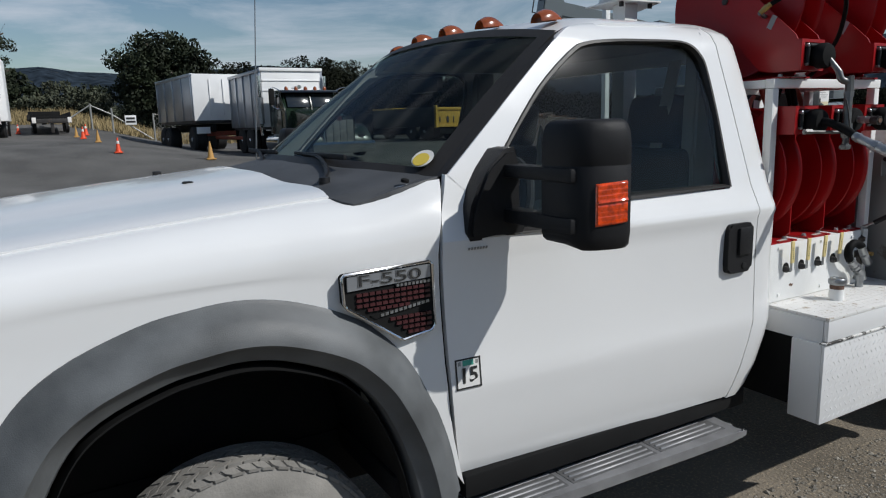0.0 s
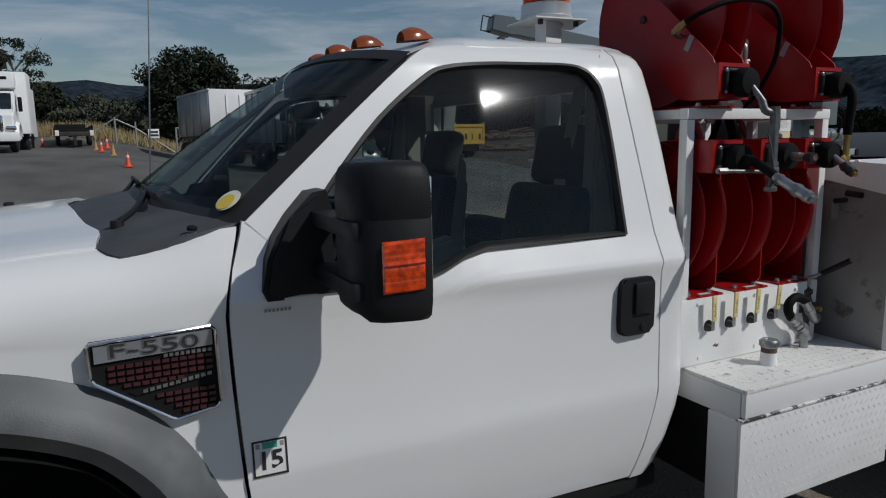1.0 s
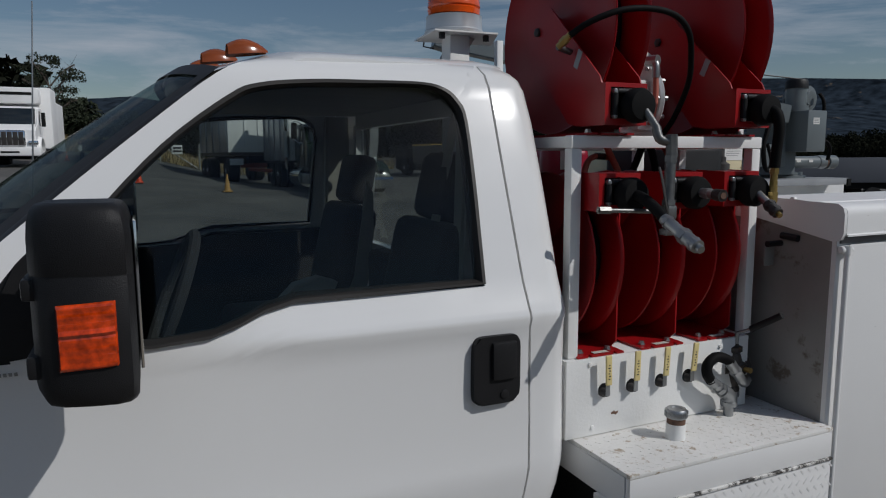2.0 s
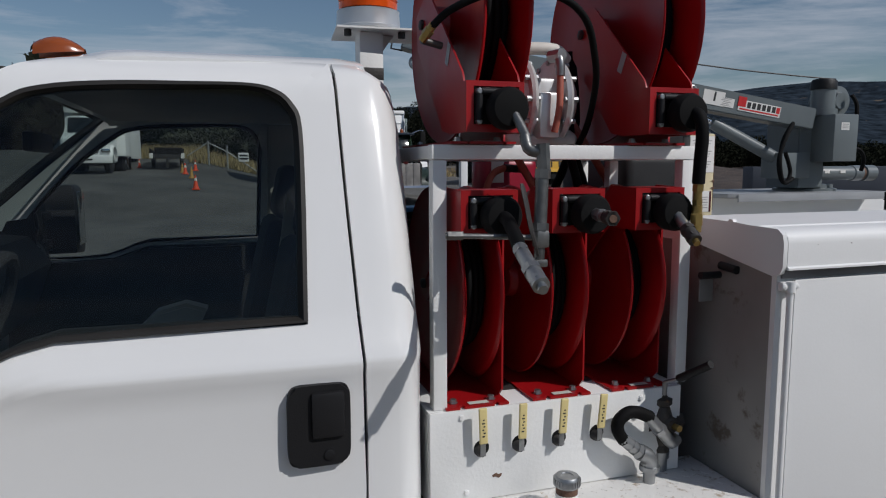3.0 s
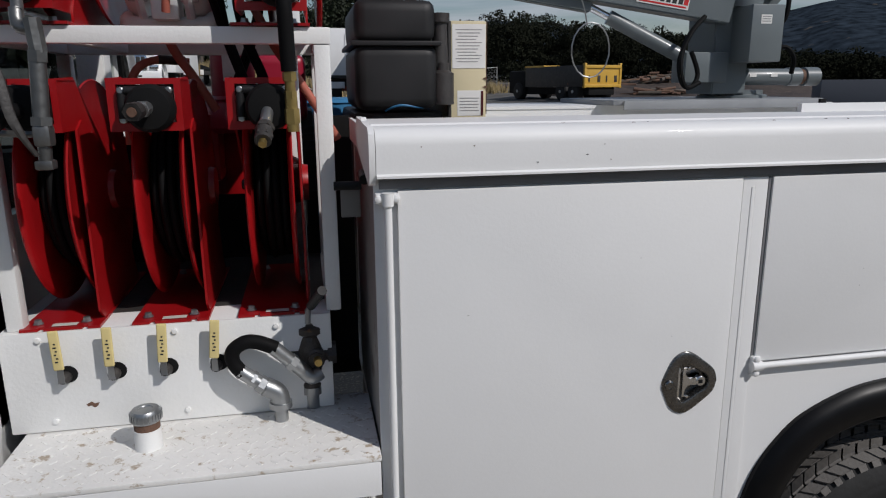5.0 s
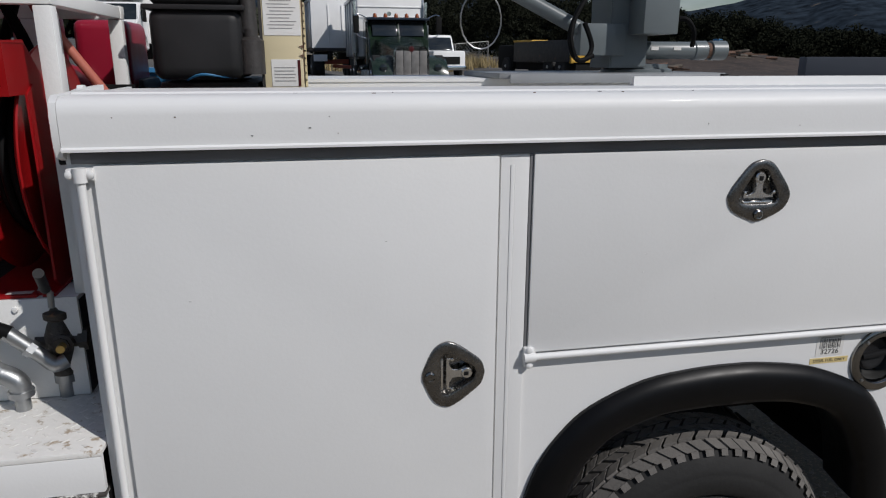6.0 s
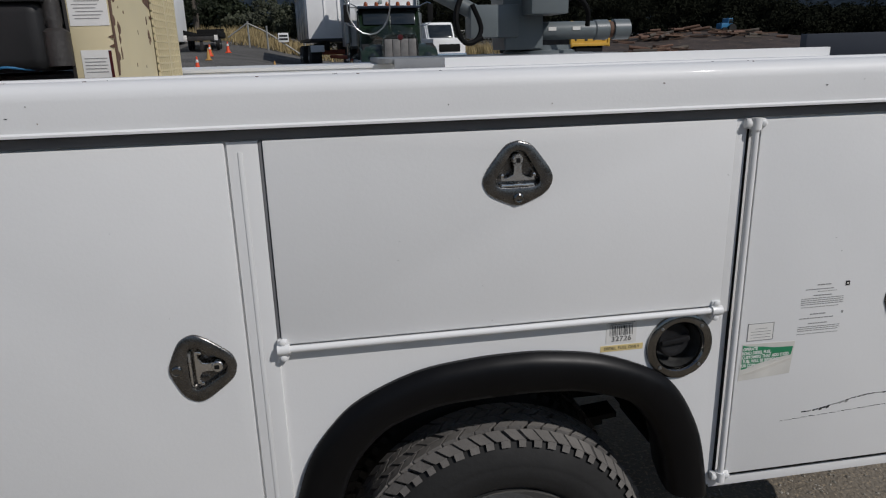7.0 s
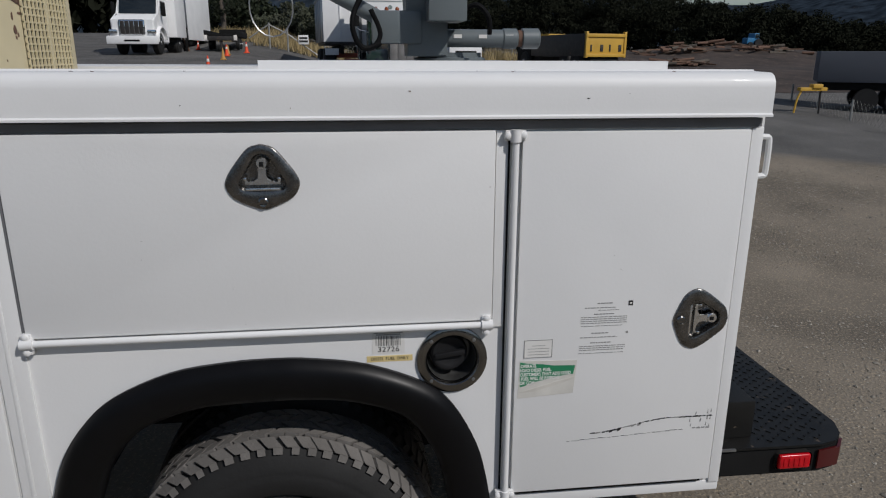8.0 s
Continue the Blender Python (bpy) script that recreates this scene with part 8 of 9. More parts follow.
def box_truck():
    m = pose(-1.94, 22.2, 0.02, 0, 0, -1.5)
    zg = ground_z(-1.94, 23.0) - 0.02
    tr = thing("box_truck", (-2.2, 24, zg), "white box truck parked on the gravel", "truck")
    placed("cargo_box", box((-0.8, 1.55, 2.15), (0.86, 2.7, 3.92), 0.03), BOX_WHITE, tr, m)
    out = [(0.0, 1.95), (0.02, 2.62), (0.10, 2.68), (0.55, 2.78), (0.62, 2.82), (0.80, 3.26), (0.90, 3.32), (1.5, 3.32), (1.5, 1.95)]
    placed("cab", prism(out, "x", -0.62, 0.62, bevel=0.04), BOX_WHITE, tr, m)
    cu = placed("cooling_unit", box((-0.72, 1.05, 3.42), (0.62, 1.55, 3.88), 0.08), BOX_WHITE, tr, m)
    placed("intake", box((-0.55, 1.035, 3.66), (0.45, 1.06, 3.74), 0.01), DARK, cu, m)
    placed("windshield_pane", box((-0.54, -0.01, -0.24), (0.54, 0.02, 0.24), 0.03, m=Matrix.Translation((0, 0.69, 3.04)) @ Matrix.Rotation(-0.39, 4, "X")), GLASS_DARK, tr, m)
    for s in (-1, 1):
        placed("side_window", box((s * 0.62 - 0.01, 0.86, 2.78), (s * 0.62 + 0.01, 1.3, 3.2), 0.008), GLASS_DARK, tr, m)
        placed("mirror", box((s * 0.74 - 0.05, 0.7, 2.75), (s * 0.74 + 0.05, 0.78, 3.15), 0.02), DARK, tr, m)
        placed("headlight", box((s * 0.55 - 0.12, -0.05, 2.22), (s * 0.55 + 0.12, 0.05, 2.34), 0.03), CHROME, tr, m)
        far_wheel("front_wheel", s * 0.52, 0.6, zg, 0.34, 0.2, tr, m)
        for yy in (2.2,):
            far_wheel("rear_wheel", s * 0.56, yy, zg, 0.34, 0.36, tr, m)
        placed("frame_rail", box((s * 0.3 - 0.04, 0.2, 1.95), (s * 0.3 + 0.04, 2.8, 2.13), 0.01), DARK, tr, m)
    gr = placed("grille", box((-0.37, -0.03, 2.18), (0.37, 0.02, 2.62), 0.05), CHROME, tr, m)
    for i in range(5):
        placed("grille_bar", box((-0.33 + 0.135 * i, -0.04, 2.22), (-0.33 + 0.135 * i + 0.115, -0.025, 2.58), 0.004), IRON, gr, m)
    placed("bumper", box((-0.74, -0.14, 1.92), (0.74, 0.0, 2.16), 0.05), BOX_WHITE, tr, m)
    placed("bumper_slot", box((-0.22, -0.147, 2.0), (0.22, -0.138, 2.05), 0.003), DARK, tr, m)
    for s in (-1, 1):
        placed("front_fender", sheet([[(s * 0.55 + dx, 0.58 - 0.44 * math.cos(a), 2.02 + 0.44 * math.sin(a) - dz) for dx, dz in ((-0.16, 0.0), (-0.05, -0.02), (0.05, -0.02), (0.16, 0.02))] for a in steps(0.05, math.pi * 0.95, 10)], 0.02, (0, 0, -1)), BOX_WHITE, tr, m)


def second_trailer():
    z = ground_z(-2.1, 28)
    t = thing("box_trailer", (-2.1, 28, z), "plain white box trailer behind a white truck", "trailer")
    m = pose(-2.15, 26.6, 0, 0, 0, -1.5)
    placed("trailer_box", box((-0.8, 0, 2.15), (0.8, 3.6, 3.85), 0.02), BOX_WHITE, t, m)
    placed("edge_strip", box((0.76, -0.012, 2.15), (0.81, 0.02, 3.8), 0.005), STEEL, t, m)
    placed("underframe", box((-0.6, 0.1, 1.95), (0.6, 3.5, 2.15), 0.01), DARK, t, m)
    for s in (-1, 1):
        for yy in (0.6, 2.9):
            far_wheel("wheel", s * 0.62, yy, z, 0.3, 0.25, t, m)


def flatbed():
    zg = ground_z(0.06, 26.0)
    z = zg + 0.42
    tr = thing("flatbed_trailer", (-0.19, 28, zg), "black flatbed trailer with white corner plates", "trailer")
    m = pose(0.06, 25.0, 0, 0, 0, 3)
    placed("deck", box((-0.50, 0, z), (0.50, 3.6, z + 0.10), 0.01), DARK, tr, m)
    placed("rear_beam", box((-0.53, -0.04, z - 0.12), (0.53, 0.02, z + 0.02), 0.012), IRON, tr, m)
    for s in (-1, 1):
        placed("corner_plate", box((s * 0.49 - 0.055, -0.06, z - 0.11), (s * 0.49 + 0.055, -0.02, z + 0.06), 0.006), CONE_WHITE, tr, m, "white corner plate")
        placed("side_rail", box((s * 0.52 - 0.02, 0, z + 0.02), (s * 0.52 + 0.02, 3.6, z + 0.22), 0.01), DARK, tr, m)
        for yy in (0.9, 1.6):
            far_wheel("wheel", s * 0.46, yy, zg, 0.2, 0.12, tr, m)
    placed("headboard", box((-0.5, 3.55, z + 0.1), (0.5, 3.6, z + 0.35), 0.01), DARK, tr, m)
    placed("drawbar", box((-0.05, 3.5, z - 0.1), (0.05, 4.8, z), 0.01), DARK, tr, m)
    placed("axle_stand", box((-0.05, 0.0, zg), (0.05, 0.1, z), 0.01), IRON, tr, m)
    rp = thing("loading_ramp", (-1.05, 25.2, ground_z(-1.05, 25.2)), "brown timber loading ramp leaning upright", "ramp")
    zr = ground_z(-1.05, 25.2)
    for i in range(3):
        b = box((-0.035 - 0.0, -0.05, 0), (0.035, 0.05, 0.78), 0.01, m=Matrix.Translation((-1.12 + 0.10 * i, 25.2 + 0.1 * i, zr)) @ Matrix.Rotation(radians(-20 if i else 2), 4, "Y") @ Matrix.Translation((-0.17 if i else 0, 0, 0)))
        part("board", b, WOOD_PALE if i == 2 else DARK, rp)


def traffic_cone(x, y, h, faded=False, band=True):
    z = ground_z(x, y)
    r = h * 0.27
    c = thing("traffic_cone", (x, y, z), "sun-faded tan traffic cone on the gravel" if faded else "orange traffic cone with a white band on gravel", "cone", "yard cones")
    mat = FADED_ORANGE if faded else ORANGE
    part("base", box((x - r, y - r, z), (x + r, y + r, z + 0.03), 0.01), mat, c)
    part("body", lathe((x, y, z + 0.03), (0, 0, 1), [(0, r * 0.8), (h * 0.1, r * 0.66), (h * 0.93, r * 0.16), (h * 0.97, r * 0.13), (h * 0.97, 0)], 16), mat, c)
    if band:
        part("band", lathe((x, y, z + 0.03), (0, 0, 1), [(h * 0.55, r * 0.415), (h * 0.56, r * 0.43), (h * 0.74, r * 0.318), (h * 0.75, r * 0.30)], 16, close=False), CONE_WHITE, c, "white band")


GATE_POSTS = ((1.33, 2.81), (2.01, 2.64), (3.4, 2.39))
GATE_RAILS = (((1.32, 2.75), (1.99, 2.42)), ((1.99, 2.42), (3.33, 1.48)), ((1.32, 2.75), (0.57, 2.25)))


def gate_and_sign():
    Y = 28.0
    gt = thing("pipe_gate", (1.8, Y, ground_z(1.8, Y)), "weathered steel pipe gate with a sloping brace", "gate")
    for x, top in GATE_POSTS:
        part("post", rod((x, Y, ground_z(x, Y) - 0.1), (x, Y, top), 0.035, seg=10), PIPE, gt)
    for (xa, za), (xb, zb) in GATE_RAILS:
        part("rail", rod((xa, Y, za), (xb, Y, zb), 0.026, seg=10), PIPE, gt)
    sg = thing("yard_sign", (2.61, Y - 0.07, 2.2), "white notice with two unreadable lines on a gate", "sign")
    part("panel", box((2.42, Y - 0.08, 2.03), (2.80, Y - 0.06, 2.37), 0.005), BOX_WHITE, sg)
    for z, w in ((2.26, 0.15), (2.14, 0.16)):
        part("text_bar", box((2.61 - w, Y - 0.088, z - 0.035), (2.61 + w, Y - 0.081, z + 0.035)), INK, sg, "dark unreadable line")
    part("hanger", rod((2.61, Y - 0.06, 2.1), (2.61, Y - 0.01, 2.15), 0.015, seg=8), PIPE, sg)


def chain_fence(a, b, h, n, group, wire=0.0035, rail=True):
    """Posts, a top rail and a thin crossed wire mesh."""
    f = thing("chain_link_fence", ((a[0] + b[0]) / 2, (a[1] + b[1]) / 2, ground_z((a[0] + b[0]) / 2, (a[1] + b[1]) / 2)), "grey chain-link fence on steel posts", "fence", group)
    pts = []
    for i in range(n + 1):
        x, y = a[0] + (b[0] - a[0]) * i / n, a[1] + (b[1] - a[1]) * i / n
        z = ground_z(x, y)
        pts.append(Vector((x, y, z)))
        part("post", rod((x, y, z - 0.1), (x, y, z + h), 0.022, seg=8), PIPE, f)
    bm = bmesh.new()
    for p, q in zip(pts, pts[1:]):
        k = max(int((q - p).length / 0.16), 2)
        for s in (0, 1):
            for i in range(k):
                u, v = p.lerp(q, i / k), p.lerp(q, (i + 1) / k)
                lo, hi = (u, v) if s else (v, u)
                d = Vector((0, 0, h))
                for j in range(max(int(h / 0.16), 2)):
                    kk = max(int(h / 0.16), 2)
                    aa, bb = lo + d * (j / kk), hi + d * ((j + 1) / kk)
                    rod(aa, bb, wire, seg=3, bm=bm, cap=False)
    part("wire_mesh", bm, PIPE, f)
    if rail:
        part("top_rail", tube([p + Vector((0, 0, h)) for p in pts], 0.014, 6, 1), PIPE, f)


# ---- plants ----
def leaf_cloud(rng, clumps, per, size):
    """Small bent leaves scattered through clumps given as (x, y, z, radius)."""
    c = np.array(clumps)
    n = len(c) * per
    ctr = np.repeat(c[:, :3], per, axis=0)
    rad = np.repeat(c[:, 3], per)
    d = rng.normal(size=(n, 3))
    d /= np.linalg.norm(d, axis=1)[:, None]
    p = ctr + d * (rad * rng.uniform(0.35, 1.0, n) ** 0.6)[:, None] * np.array([1, 1, 0.75])
    u = rng.normal(size=(n, 3))
    u /= np.linalg.norm(u, axis=1)[:, None]
    w = np.cross(u, rng.normal(size=(n, 3)))
    w /= np.linalg.norm(w, axis=1)[:, None]
    s = (size * rng.uniform(0.5, 1.3, n))[:, None]
    v = np.stack([p - u * s, p + w * s * 0.55, p + u * s, p - w * s * 0.55], axis=1).reshape(-1, 3)
    f = np.arange(4 * n).reshape(n, 4)
    me = bpy.data.meshes.new("leaves")
    me.from_pydata(v.tolist(), [], f.tolist())
    return me


def crown_clumps(rng, x, y, z0, w, h, n, r):
    out = []
    while len(out) < n:
        a, b, c = rng.uniform(-1, 1, 3)
        if a * a + b * b + c * c > 1:
            continue
        k = math.sqrt(a * a + b * b + c * c)
        if k < 0.45 and rng.random() < 0.7:
            continue
        out.append((x + a * w / 2, y + b * w / 2, z0 + h * (0.5 + c / 2 * (1 - 0.2 * a * a)), r * rng.uniform(0.6, 1.25)))
    return out


def leaf_object(name, me, material, parent=None):
    me.materials.append(material)
    ob = new(name, me)
    if parent is not None:
        ob.parent = parent
        ob.matrix_parent_inverse = Matrix.Translation(-parent.location)
    return ob


def tree(x, y, h, w, base, label, seed, clumps=70, per=110, r=0.55, leaf=0.13, material=None, bare=False):
    rng = np.random.default_rng(seed)
    z = ground_z(x, y)
    t = thing("tree", (x, y, z), label, "tree")
    bm = tube([(x, y, z - 0.1), (x + 0.05, y, z + base * 0.6), (x - 0.05, y, z + base * 1.2), (x, y, z + h * 0.6)], 0.16 * h / 5, 9, 4)
    for i in range(9):
        a = i * 2.4
        z1 = z + base * (0.8 + 0.12 * i)
        q = Vector((x + math.cos(a) * w * 0.36, y + math.sin(a) * w * 0.36, z + h * (0.5 + 0.05 * i)))
        tube([(x, y, z1), Vector((x, y, z1)).lerp(q, 0.5) + Vector((0, 0, 0.15)), q], 0.045 * h / 5, 6, 4, bm=bm)
        if bare:
            for k in range(7):
                p = Vector((x, y, z1)).lerp(q, 0.4 + 0.09 * k)
                e = p + Vector((rng.uniform(-0.5, 0.5), rng.uniform(-0.5, 0.5), rng.uniform(0.2, 0.7)))
                rod(p, e, 0.012, 0.004, 5, bm=bm)
    part("trunk", bm, BARK, t, "grey bark")
    me = leaf_cloud(rng, crown_clumps(rng, x, y, z + base * 0.55, w, h - base * 0.55, clumps, r), per, leaf)
    leaf_object("crown", me, material or LEAF_DARK, t)
    return t


def at_bearing(ex, az, dist):
    return ex + dist * math.sin(radians(az)), dist * math.cos(radians(az))


def plants():
    tree(5.05, 36, 5.0, 4.7, 0.8, "broad dark green oak behind the trailers", 3, 120, 230, 0.62, 0.095)
    tree(-2.5, 40, 4.4, 3.3, 1.6, "tall half-bare tree beyond the yard", 4, 46, 70, 0.32, 0.07, bare=True)
    tree(-2.2, 46, 2.6, 3.4, 0.4, "dark tree behind the box truck", 9, 50, 110, 0.5, 0.13)
    for i, (x, y, h, w) in enumerate(((0.9, 47, 1.9, 3.6), (2.6, 46, 2.3, 2.6), (-3.8, 45, 2.4, 3.0), (1.9, 41, 1.7, 3.0), (0.0, 42, 1.0, 3.2))):
        rng = np.random.default_rng(20 + i)
        z = ground_z(x, y)
        b = leaf_object("bush", leaf_cloud(rng, crown_clumps(rng, x, y, z - 0.1, w, h, 40, 0.42), 110, 0.10), BRUSH_LEAF if i in (0, 3, 4) else LEAF_DARK)
        tagged(b, "grey-green brush beyond the fence" if i in (0, 3, 4) else "dark green shrub beyond the fence", "bush")
    # woods along the far side
    rng = np.random.default_rng(7)
    top = [(-180, 3.2), (-20, 2.4), (-4, 2.2), (3, 1.9), (6, 3.6), (9, 5.6), (14, 5.9), (24, 5.0), (26.5, 4.6), (30, 4.0), (34.5, 3.2), (38, 2.4), (42, 2.0), (46, 1.8), (60, 2.0), (90, 2.6), (180, 3.2)]
    clumps = []
    for k in range(230):
        az = -8 + 74 * k / 230 + rng.uniform(-0.4, 0.4)
        d = rng.uniform(46, 60) if az > 6 else rng.uniform(60, 75)
        x, y = at_bearing(2.5, az, d)
        z = ground_z(x, y)
        hh = max(1.75 + d * math.tan(radians(lerp_table(top, az))) - z, 0.8) * rng.uniform(0.82, 1.05)
        w = rng.uniform(2.2, 3.8)
        clumps += crown_clumps(rng, x, y, z - 0.2, w, hh, 26, 0.5)
    wd = leaf_object("woods", leaf_cloud(rng, clumps, 95, 0.085), LEAF_WOODS)
    tagged(wd, "dark line of mixed trees beyond the yard", "woods", kind="stuff")
    # unseen ring of trees added round the yard, so reflections get a dark horizon
    clumps = []
    for k in range(150):
        az = 66 + 286 * k / 150 + rng.uniform(-0.5, 0.5)
        d = rng.uniform(55, 75)
        x, y = at_bearing(2.5, az, d)
        clumps += crown_clumps(rng, x, y, ground_z(x, y) - 0.3, 8, rng.uniform(5, 8), 24, 1.3)
    wd = leaf_object("woods", leaf_cloud(rng, clumps, 22, 0.6), LEAF_WOODS)
    tagged(wd, "unseen trees added behind as a dark horizon for reflections", "woods", kind="stuff")
    # dry grass by the gate and the fence
    v, f = [], []
    for k in range(7000):
        x, y = rng.uniform(0.6, 11.5), rng.uniform(28.3, 33.5)
        if k % 4 == 0:
            x, y = rng.uniform(-2.0, 1.2), rng.uniform(30.5, 38)
        z = ground_z(x, y)
        h, a, w = rng.uniform(0.15, 0.55), rng.uniform(0, 6.28), rng.uniform(0.012, 0.03)
        dx, dy = math.cos(a) * w, math.sin(a) * w
        lx, ly = rng.uniform(-0.15, 0.15), rng.uniform(-0.15, 0.15)
        i = len(v)
        v += [(x - dx, y - dy, z), (x + dx, y + dy, z), (x + lx, y + ly, z + h)]
        f.append((i, i + 1, i + 2))
    me = bpy.data.meshes.new("dry_grass")
    me.from_pydata(v, [], f)
    gr = leaf_object("dry_grass", me, DRY_GRASS)
    tagged(gr, "tall dry straw-coloured grass along the fence", "grass", kind="stuff")


def hills():
    crest = [(-180, 3.5), (-40, 4.4), (-10, 4.1), (-3, 4.5), (0.4, 4.75), (3.4, 4.4), (8, 4.2), (15, 4.9), (20, 4.7), (24.4, 3.75), (30.3, 3.5), (33.2, 4.0), (35.8, 4.8), (41.7, 5.75), (46, 6.0), (60, 5.2), (90, 4), (180, 3.5)]
    rng = random.Random(5)
    rows = []
    azs = steps(-180, 180, 360)
    wob = [(rng.uniform(0.1, 1.0), rng.uniform(0, 6.28), rng.uniform(0.02, 0.05)) for _ in range(14)]
    for k in range(9):
        u = k / 8
        r = []
        for az in azs:
            d = 700 + 500 * u + 60 * math.sin(az * 0.21 + 5 * u)
            x, y = at_bearing(2, az, d)
            z = 1.7 + d * math.tan(radians(lerp_table(crest, az))) * (u ** 0.8) - (1 - u) * 6
            z += sum(d * a * 0.03 * math.sin(az * f * 1.7 + p + 3 * u) for f, p, a in wob) * (1 if 0 < u < 1 else 0.25)
            r.append((x, y, z))
        rows.append(r)
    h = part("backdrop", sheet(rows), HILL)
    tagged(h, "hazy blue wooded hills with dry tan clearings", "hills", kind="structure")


# ---- far end of the yard ----
def rolloff_bin():
    zg = ground_z(12, 22)
    b = thing("rolloff_bin", (12.1, 22, zg), "yellow dump body with a scuffed tailgate on a dark chassis", "bin")
    m = pose(12.15, 21, 0, 0, 0, 14)
    placed("tailgate", box((-0.69, -0.03, 1.62), (0.69, 0.03, 2.30), 0.01), BIN_YELLOW, b, m, "yellow scuffed tailgate")
    for z in (1.62, 2.2):
        placed("tailgate_rib", box((-0.70, -0.07, z), (0.70, -0.02, z + 0.09), 0.01), BIN_YELLOW, b, m)
    for s in (-1, 1):
        placed("corner_post", box((s * 0.68 - 0.04, -0.06, 1.6), (s * 0.68 + 0.04, 0.06, 2.36), 0.01), BIN_YELLOW, b, m)
        placed("side_panel", box((s * 0.69 - 0.03, 0.0, 1.64), (s * 0.69 + 0.03, 3.4, 2.3), 0.01), IRON if s < 0 else BIN_YELLOW, b, m)
    placed("top_edge", box((-0.74, 2.2, 2.28), (-0.1, 3.4, 2.34), 0.01), BIN_YELLOW, b, m)
    for i, x in enumerate((-0.55, -0.2, 0.12, 0.45)):
        placed("scuff", box((x, -0.045, 1.78), (x + 0.05 + 0.05 * (i % 2), -0.029, 1.98), 0.004), IRON, b, m, "dark scuffed patch")
    placed("chassis", box((-0.5, 0.0, 1.38), (0.5, 4.6, 1.62), 0.02), DARK, b, m)
    placed("truck_cab", box((-0.62, 3.6, 1.4), (0.62, 4.7, 2.2), 0.08), DARK, b, m)
    for s in (-1, 1):
        for yy in (0.6, 1.3, 4.0):
            far_wheel("wheel", s * 0.55, yy, zg, 0.3, 0.28, b, m)


def bank_z(x, y):
    return ground_z(x, y) + 0.62 * math.exp(-((x - 21.5) / 6.0) ** 2 - ((y - 30.5) / 3.6) ** 2)


def dirt_bank():
    dirt = make_material("dark_brown_dirt", (0.044, 0.031, 0.024), 0.95, vary=0.5, scale=1.2, bump=1.0, bump_scale=8, spots=(0.12, 0.085, 0.06), spot_scale=5.0, spot_cut=0.57)
    rng = random.Random(3)
    rows = []
    for y in steps(17.5, 40, 46):
        rows.append([(x, y, ground_z(x, y) + 0.012 + (bank_z(x, y) - ground_z(x, y)) * rng.uniform(0.86, 1.02) + 0.06 * max(0.0, 1 - abs(x - 21) / 9) * max(0.0, 1 - abs(y - 30) / 7)) for x in steps(12.5, 36, 54)])
    tagged(part("dirt_bank", sheet(rows), dirt), "low bank of dark brown dirt under the lumber", "dirt bank")


def lumber():
    rng = random.Random(11)
    for g, (cx, cy, n, wx) in enumerate(((18.2, 29.0, 40, 2.0), (21.8, 28.5, 26, 2.4), (16.6, 25.5, 38, 1.2), (20.2, 30.5, 22, 2.4))):
        zg = bank_z(cx, cy)
        pile = thing("lumber_pile", (cx, cy, zg), "heap of weathered sawn boards and logs", "lumber", "lumber piles")
        for k in range(n):
            u = rng.gauss(0, 0.5)
            x, y = cx + u * wx, cy + rng.uniform(-0.6, 0.6)
            z = bank_z(x, y) + max(0.0, 0.22 * math.exp(-u * u) * rng.random())
            L = rng.uniform(0.3, 0.95)
            mm = Matrix.Translation((x, y, z)) @ Matrix.Rotation(rng.uniform(-0.7, 0.7), 4, "Z") @ Matrix.Rotation(rng.uniform(-0.15, 0.15), 4, "Y")
            if k % 3 == 0:
                part("log", rod(mm @ Vector((-L / 2, 0, 0.02)), mm @ Vector((L / 2, 0, 0.02)), rng.uniform(0.04, 0.09), seg=9), RUST if k % 2 else BARK, pile)
            else:
                part("board", box((-L / 2, -0.09, -0.025), (L / 2, 0.09, 0.025), m=mm), WOOD_PALE, pile, smooth=False)


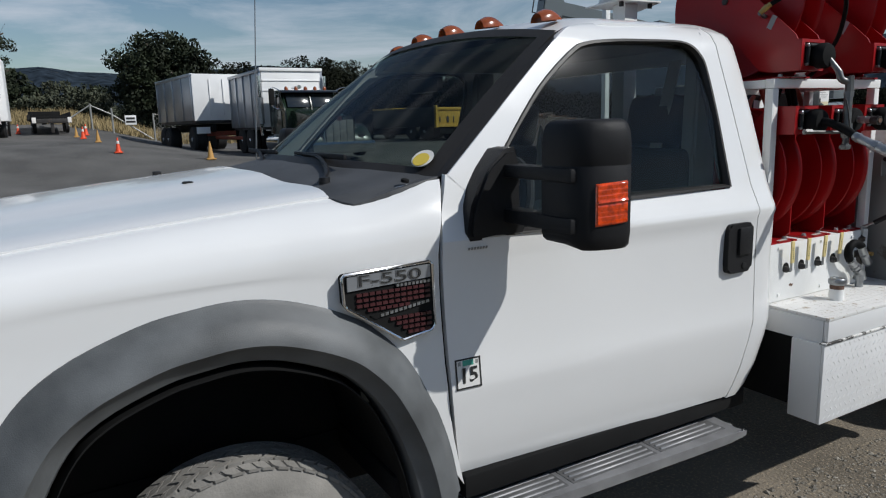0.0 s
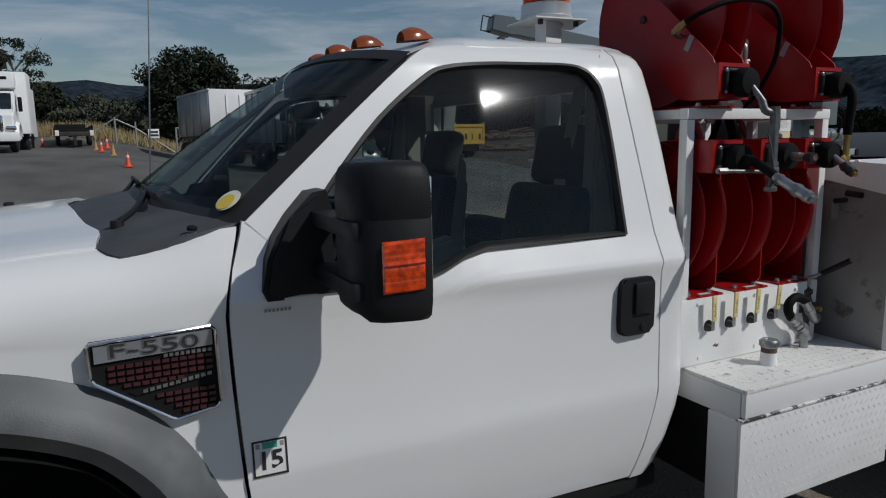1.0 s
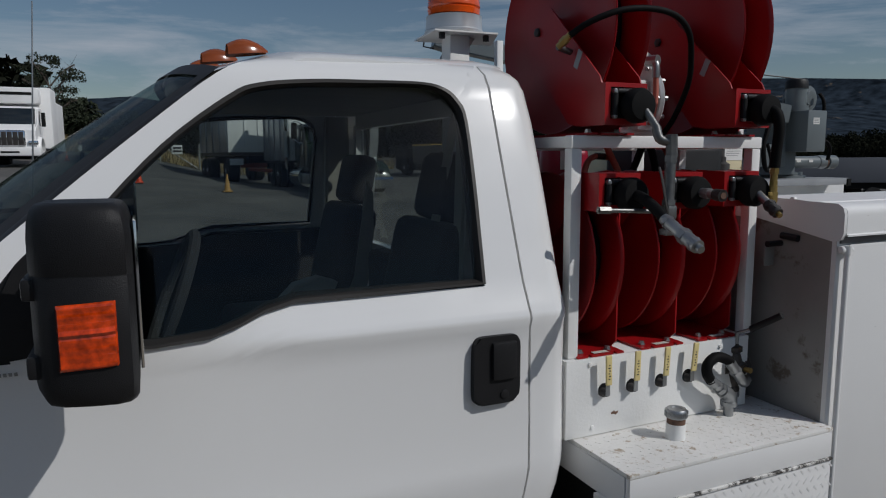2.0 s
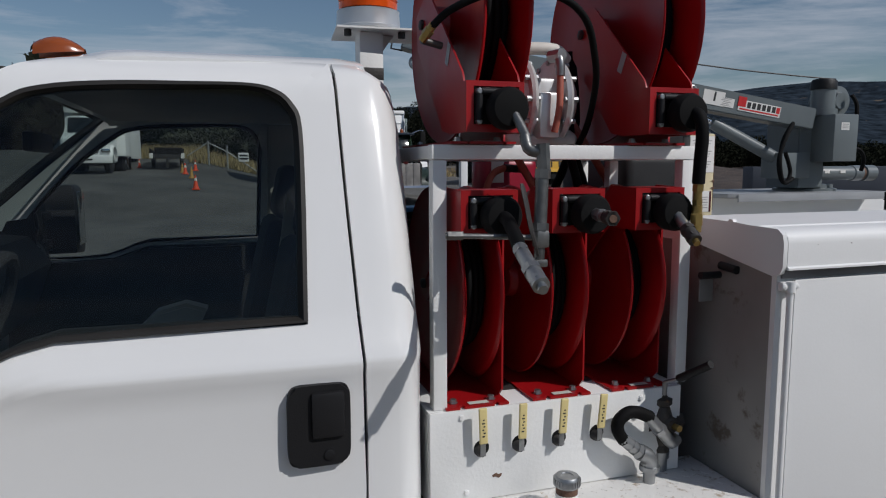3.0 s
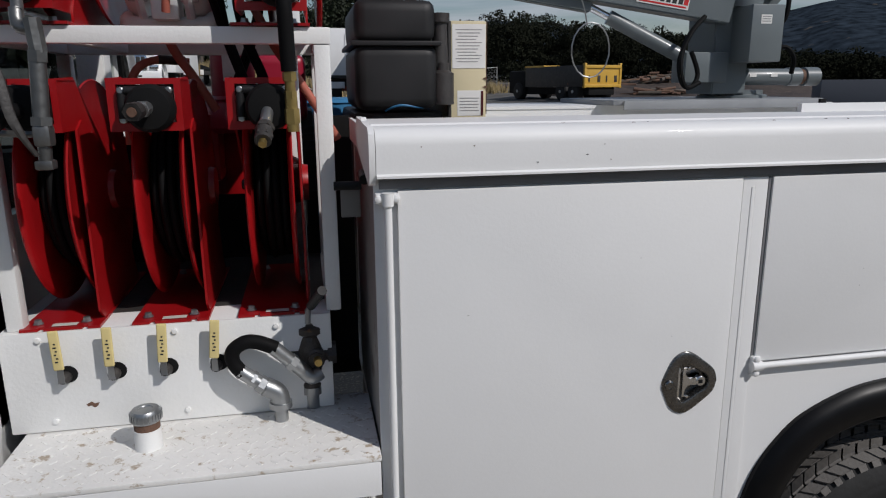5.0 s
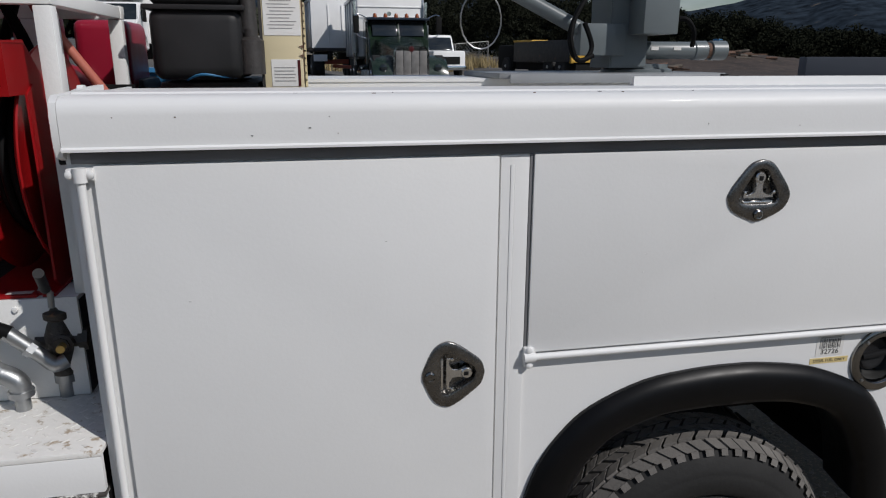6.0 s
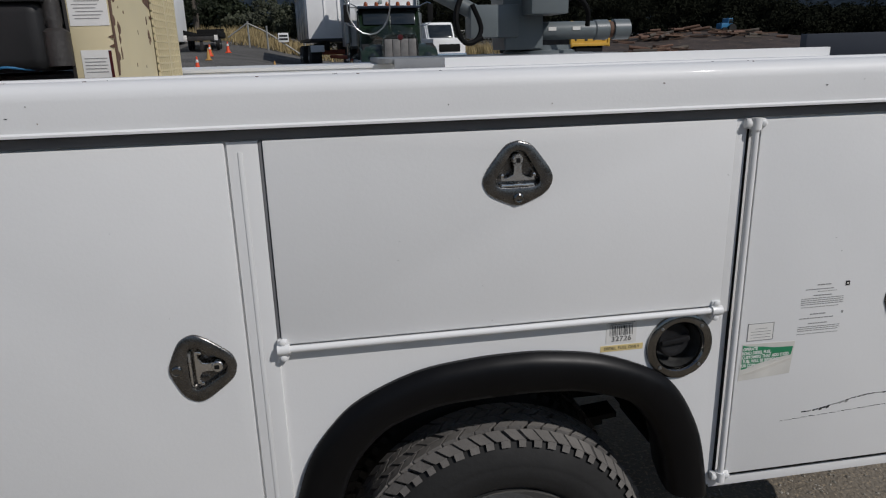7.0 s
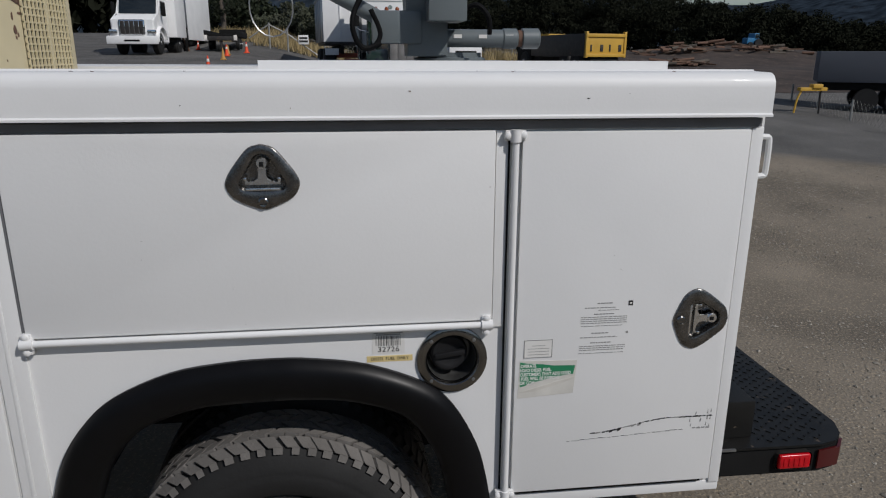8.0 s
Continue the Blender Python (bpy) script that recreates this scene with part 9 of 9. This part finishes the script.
def far_machines():
    z = bank_z(23.4, 32)
    m = Matrix.Translation((23.4, 32, z)) @ Matrix.Rotation(radians(12), 4, "Z") @ Matrix.Scale(0.62, 4) @ Matrix.Translation((0, 0, -z))
    b = thing("loader", (23.4, 32, z), "blue tractor parked by the lumber", "tractor")
    placed("engine_hood", box((-0.55, 0, z + 0.35), (0.15, 0.6, z + 0.8), 0.05), BLUE, b, m)
    placed("cab", box((0.1, 0, z + 0.4), (0.55, 0.7, z + 1.15), 0.06), BLUE, b, m)
    placed("cab_window", box((0.16, -0.02, z + 0.75), (0.5, 0.02, z + 1.08), 0.01), GLASS_DARK, b, m)
    for x, r in ((-0.4, 0.24), (0.35, 0.36)):
        placed("wheel", lathe((x, -0.1, z + r), (0, -1, 0), [(0, r * 0.5), (0, r), (0.15, r), (0.15, r * 0.5), (0.1, 0)], 20), TYRE_SIDE, b, m)
        placed("wheel", lathe((x, 0.7, z + r), (0, 1, 0), [(0, r * 0.5), (0, r), (0.15, r), (0.15, r * 0.5), (0.1, 0)], 20), TYRE_SIDE, b, m)
    # grey box trailer
    z0 = ground_z(16, 15)
    m = pose(14.75, 14.55, 0, 0, 0, -31)
    c = thing("box_trailer", (17.4, 13.0, z0), "plain grey box trailer on a dark frame", "trailer")
    bm = box((0, 0, 1.12), (6.2, 1.3, 1.78), 0.015)
    placed("trailer_box", bm, CONTAINER, c, m)
    placed("underframe", box((0.1, 0.1, 0.95), (6.1, 1.2, 1.12), 0.02), DARK, c, m)
    for x in (1.0, 1.6, 4.9):
        for y in (0.0, 1.1):
            placed("wheel", lathe((x, y, z0 + 0.24), (0, 1, 0), [(0, 0.1), (0, 0.24), (0.2, 0.24), (0.2, 0.1)], 18), TYRE_SIDE, c, m)
    y = thing("road_plough", (14.2, 13.6, ground_z(14.2, 13.6)), "small yellow steel machine by the fence", "machine")
    zy = ground_z(14.2, 13.6)
    part("beam", box((13.72, 13.55, 0.98), (14.32, 13.68, 1.05), 0.01), BIN_YELLOW, y)
    part("head", box((13.98, 13.52, 1.03), (14.2, 13.68, 1.12), 0.02), BIN_YELLOW, y)
    part("leg", tube([(13.78, 13.6, 1.0), (13.70, 13.6, 0.8), (13.66, 13.6, zy)], 0.022, 8, 4), BIN_YELLOW, y)
    part("leg", rod((14.22, 13.62, 1.0), (14.24, 13.62, zy), 0.02), IRON, y)
    # white pickup and its pipe rack beside the dump truck
    z = ground_z(8.4, 24)
    p = thing("pickup_far", (8.4, 25, z), "small white pickup partly hidden by a dump truck", "pickup")
    m = pose(8.35, 24, 0, 0, 0, 6)
    placed("body", box((-0.62, 0, z + 0.3), (0.55, 3.6, z + 0.95), 0.08), BOX_WHITE, p, m)
    placed("cab", prism([(1.0, z + 0.9), (1.4, z + 1.5), (2.4, z + 1.5), (2.5, z + 0.9)], "x", -0.55, 0.48, bevel=0.05), BOX_WHITE, p, m)
    placed("windshield_pane", box((-0.46, -0.01, -0.26), (0.40, 0.02, 0.26), 0.02, m=Matrix.Translation((0, 1.16, z + 1.2)) @ Matrix.Rotation(-0.58, 4, "X")), GLASS_DARK, p, m)
    placed("grille", box((-0.4, -0.03, z + 0.5), (0.34, 0.02, z + 0.75), 0.02), DARK, p, m)
    placed("bumper", box((-0.62, -0.1, z + 0.3), (0.55, 0.0, z + 0.45), 0.02), CHROME, p, m)
    for s in (-1, 1):
        for yy in (0.6, 2.9):
            far_wheel("wheel", -0.03 + s * 0.5, yy, z, 0.28, 0.18, p, m)


dump_truck()
dump_trailer()
box_truck()
second_trailer()
flatbed()
for cone in ((1.2, 16.95, 0.32, False), (0.75, 22.0, 0.32, False), (-0.91, 26.0, 0.28, False), (1.0, 20.0, 0.30, True), (0.62, 23.0, 0.28, True), (0.95, 24.6, 0.34, False), (2.98, 16.0, 0.38, True)):
    traffic_cone(*cone, band=not cone[3])
gate_and_sign()
chain_fence((3.4, 28.1), (11.5, 31), 1.0, 5, "yard fences")
chain_fence((15.1, 15.9), (13.4, 9.4), 0.40, 4, "yard fences", 0.0016, False)
plants()
hills()
rolloff_bin()
dirt_bank()
lumber()
far_machines()
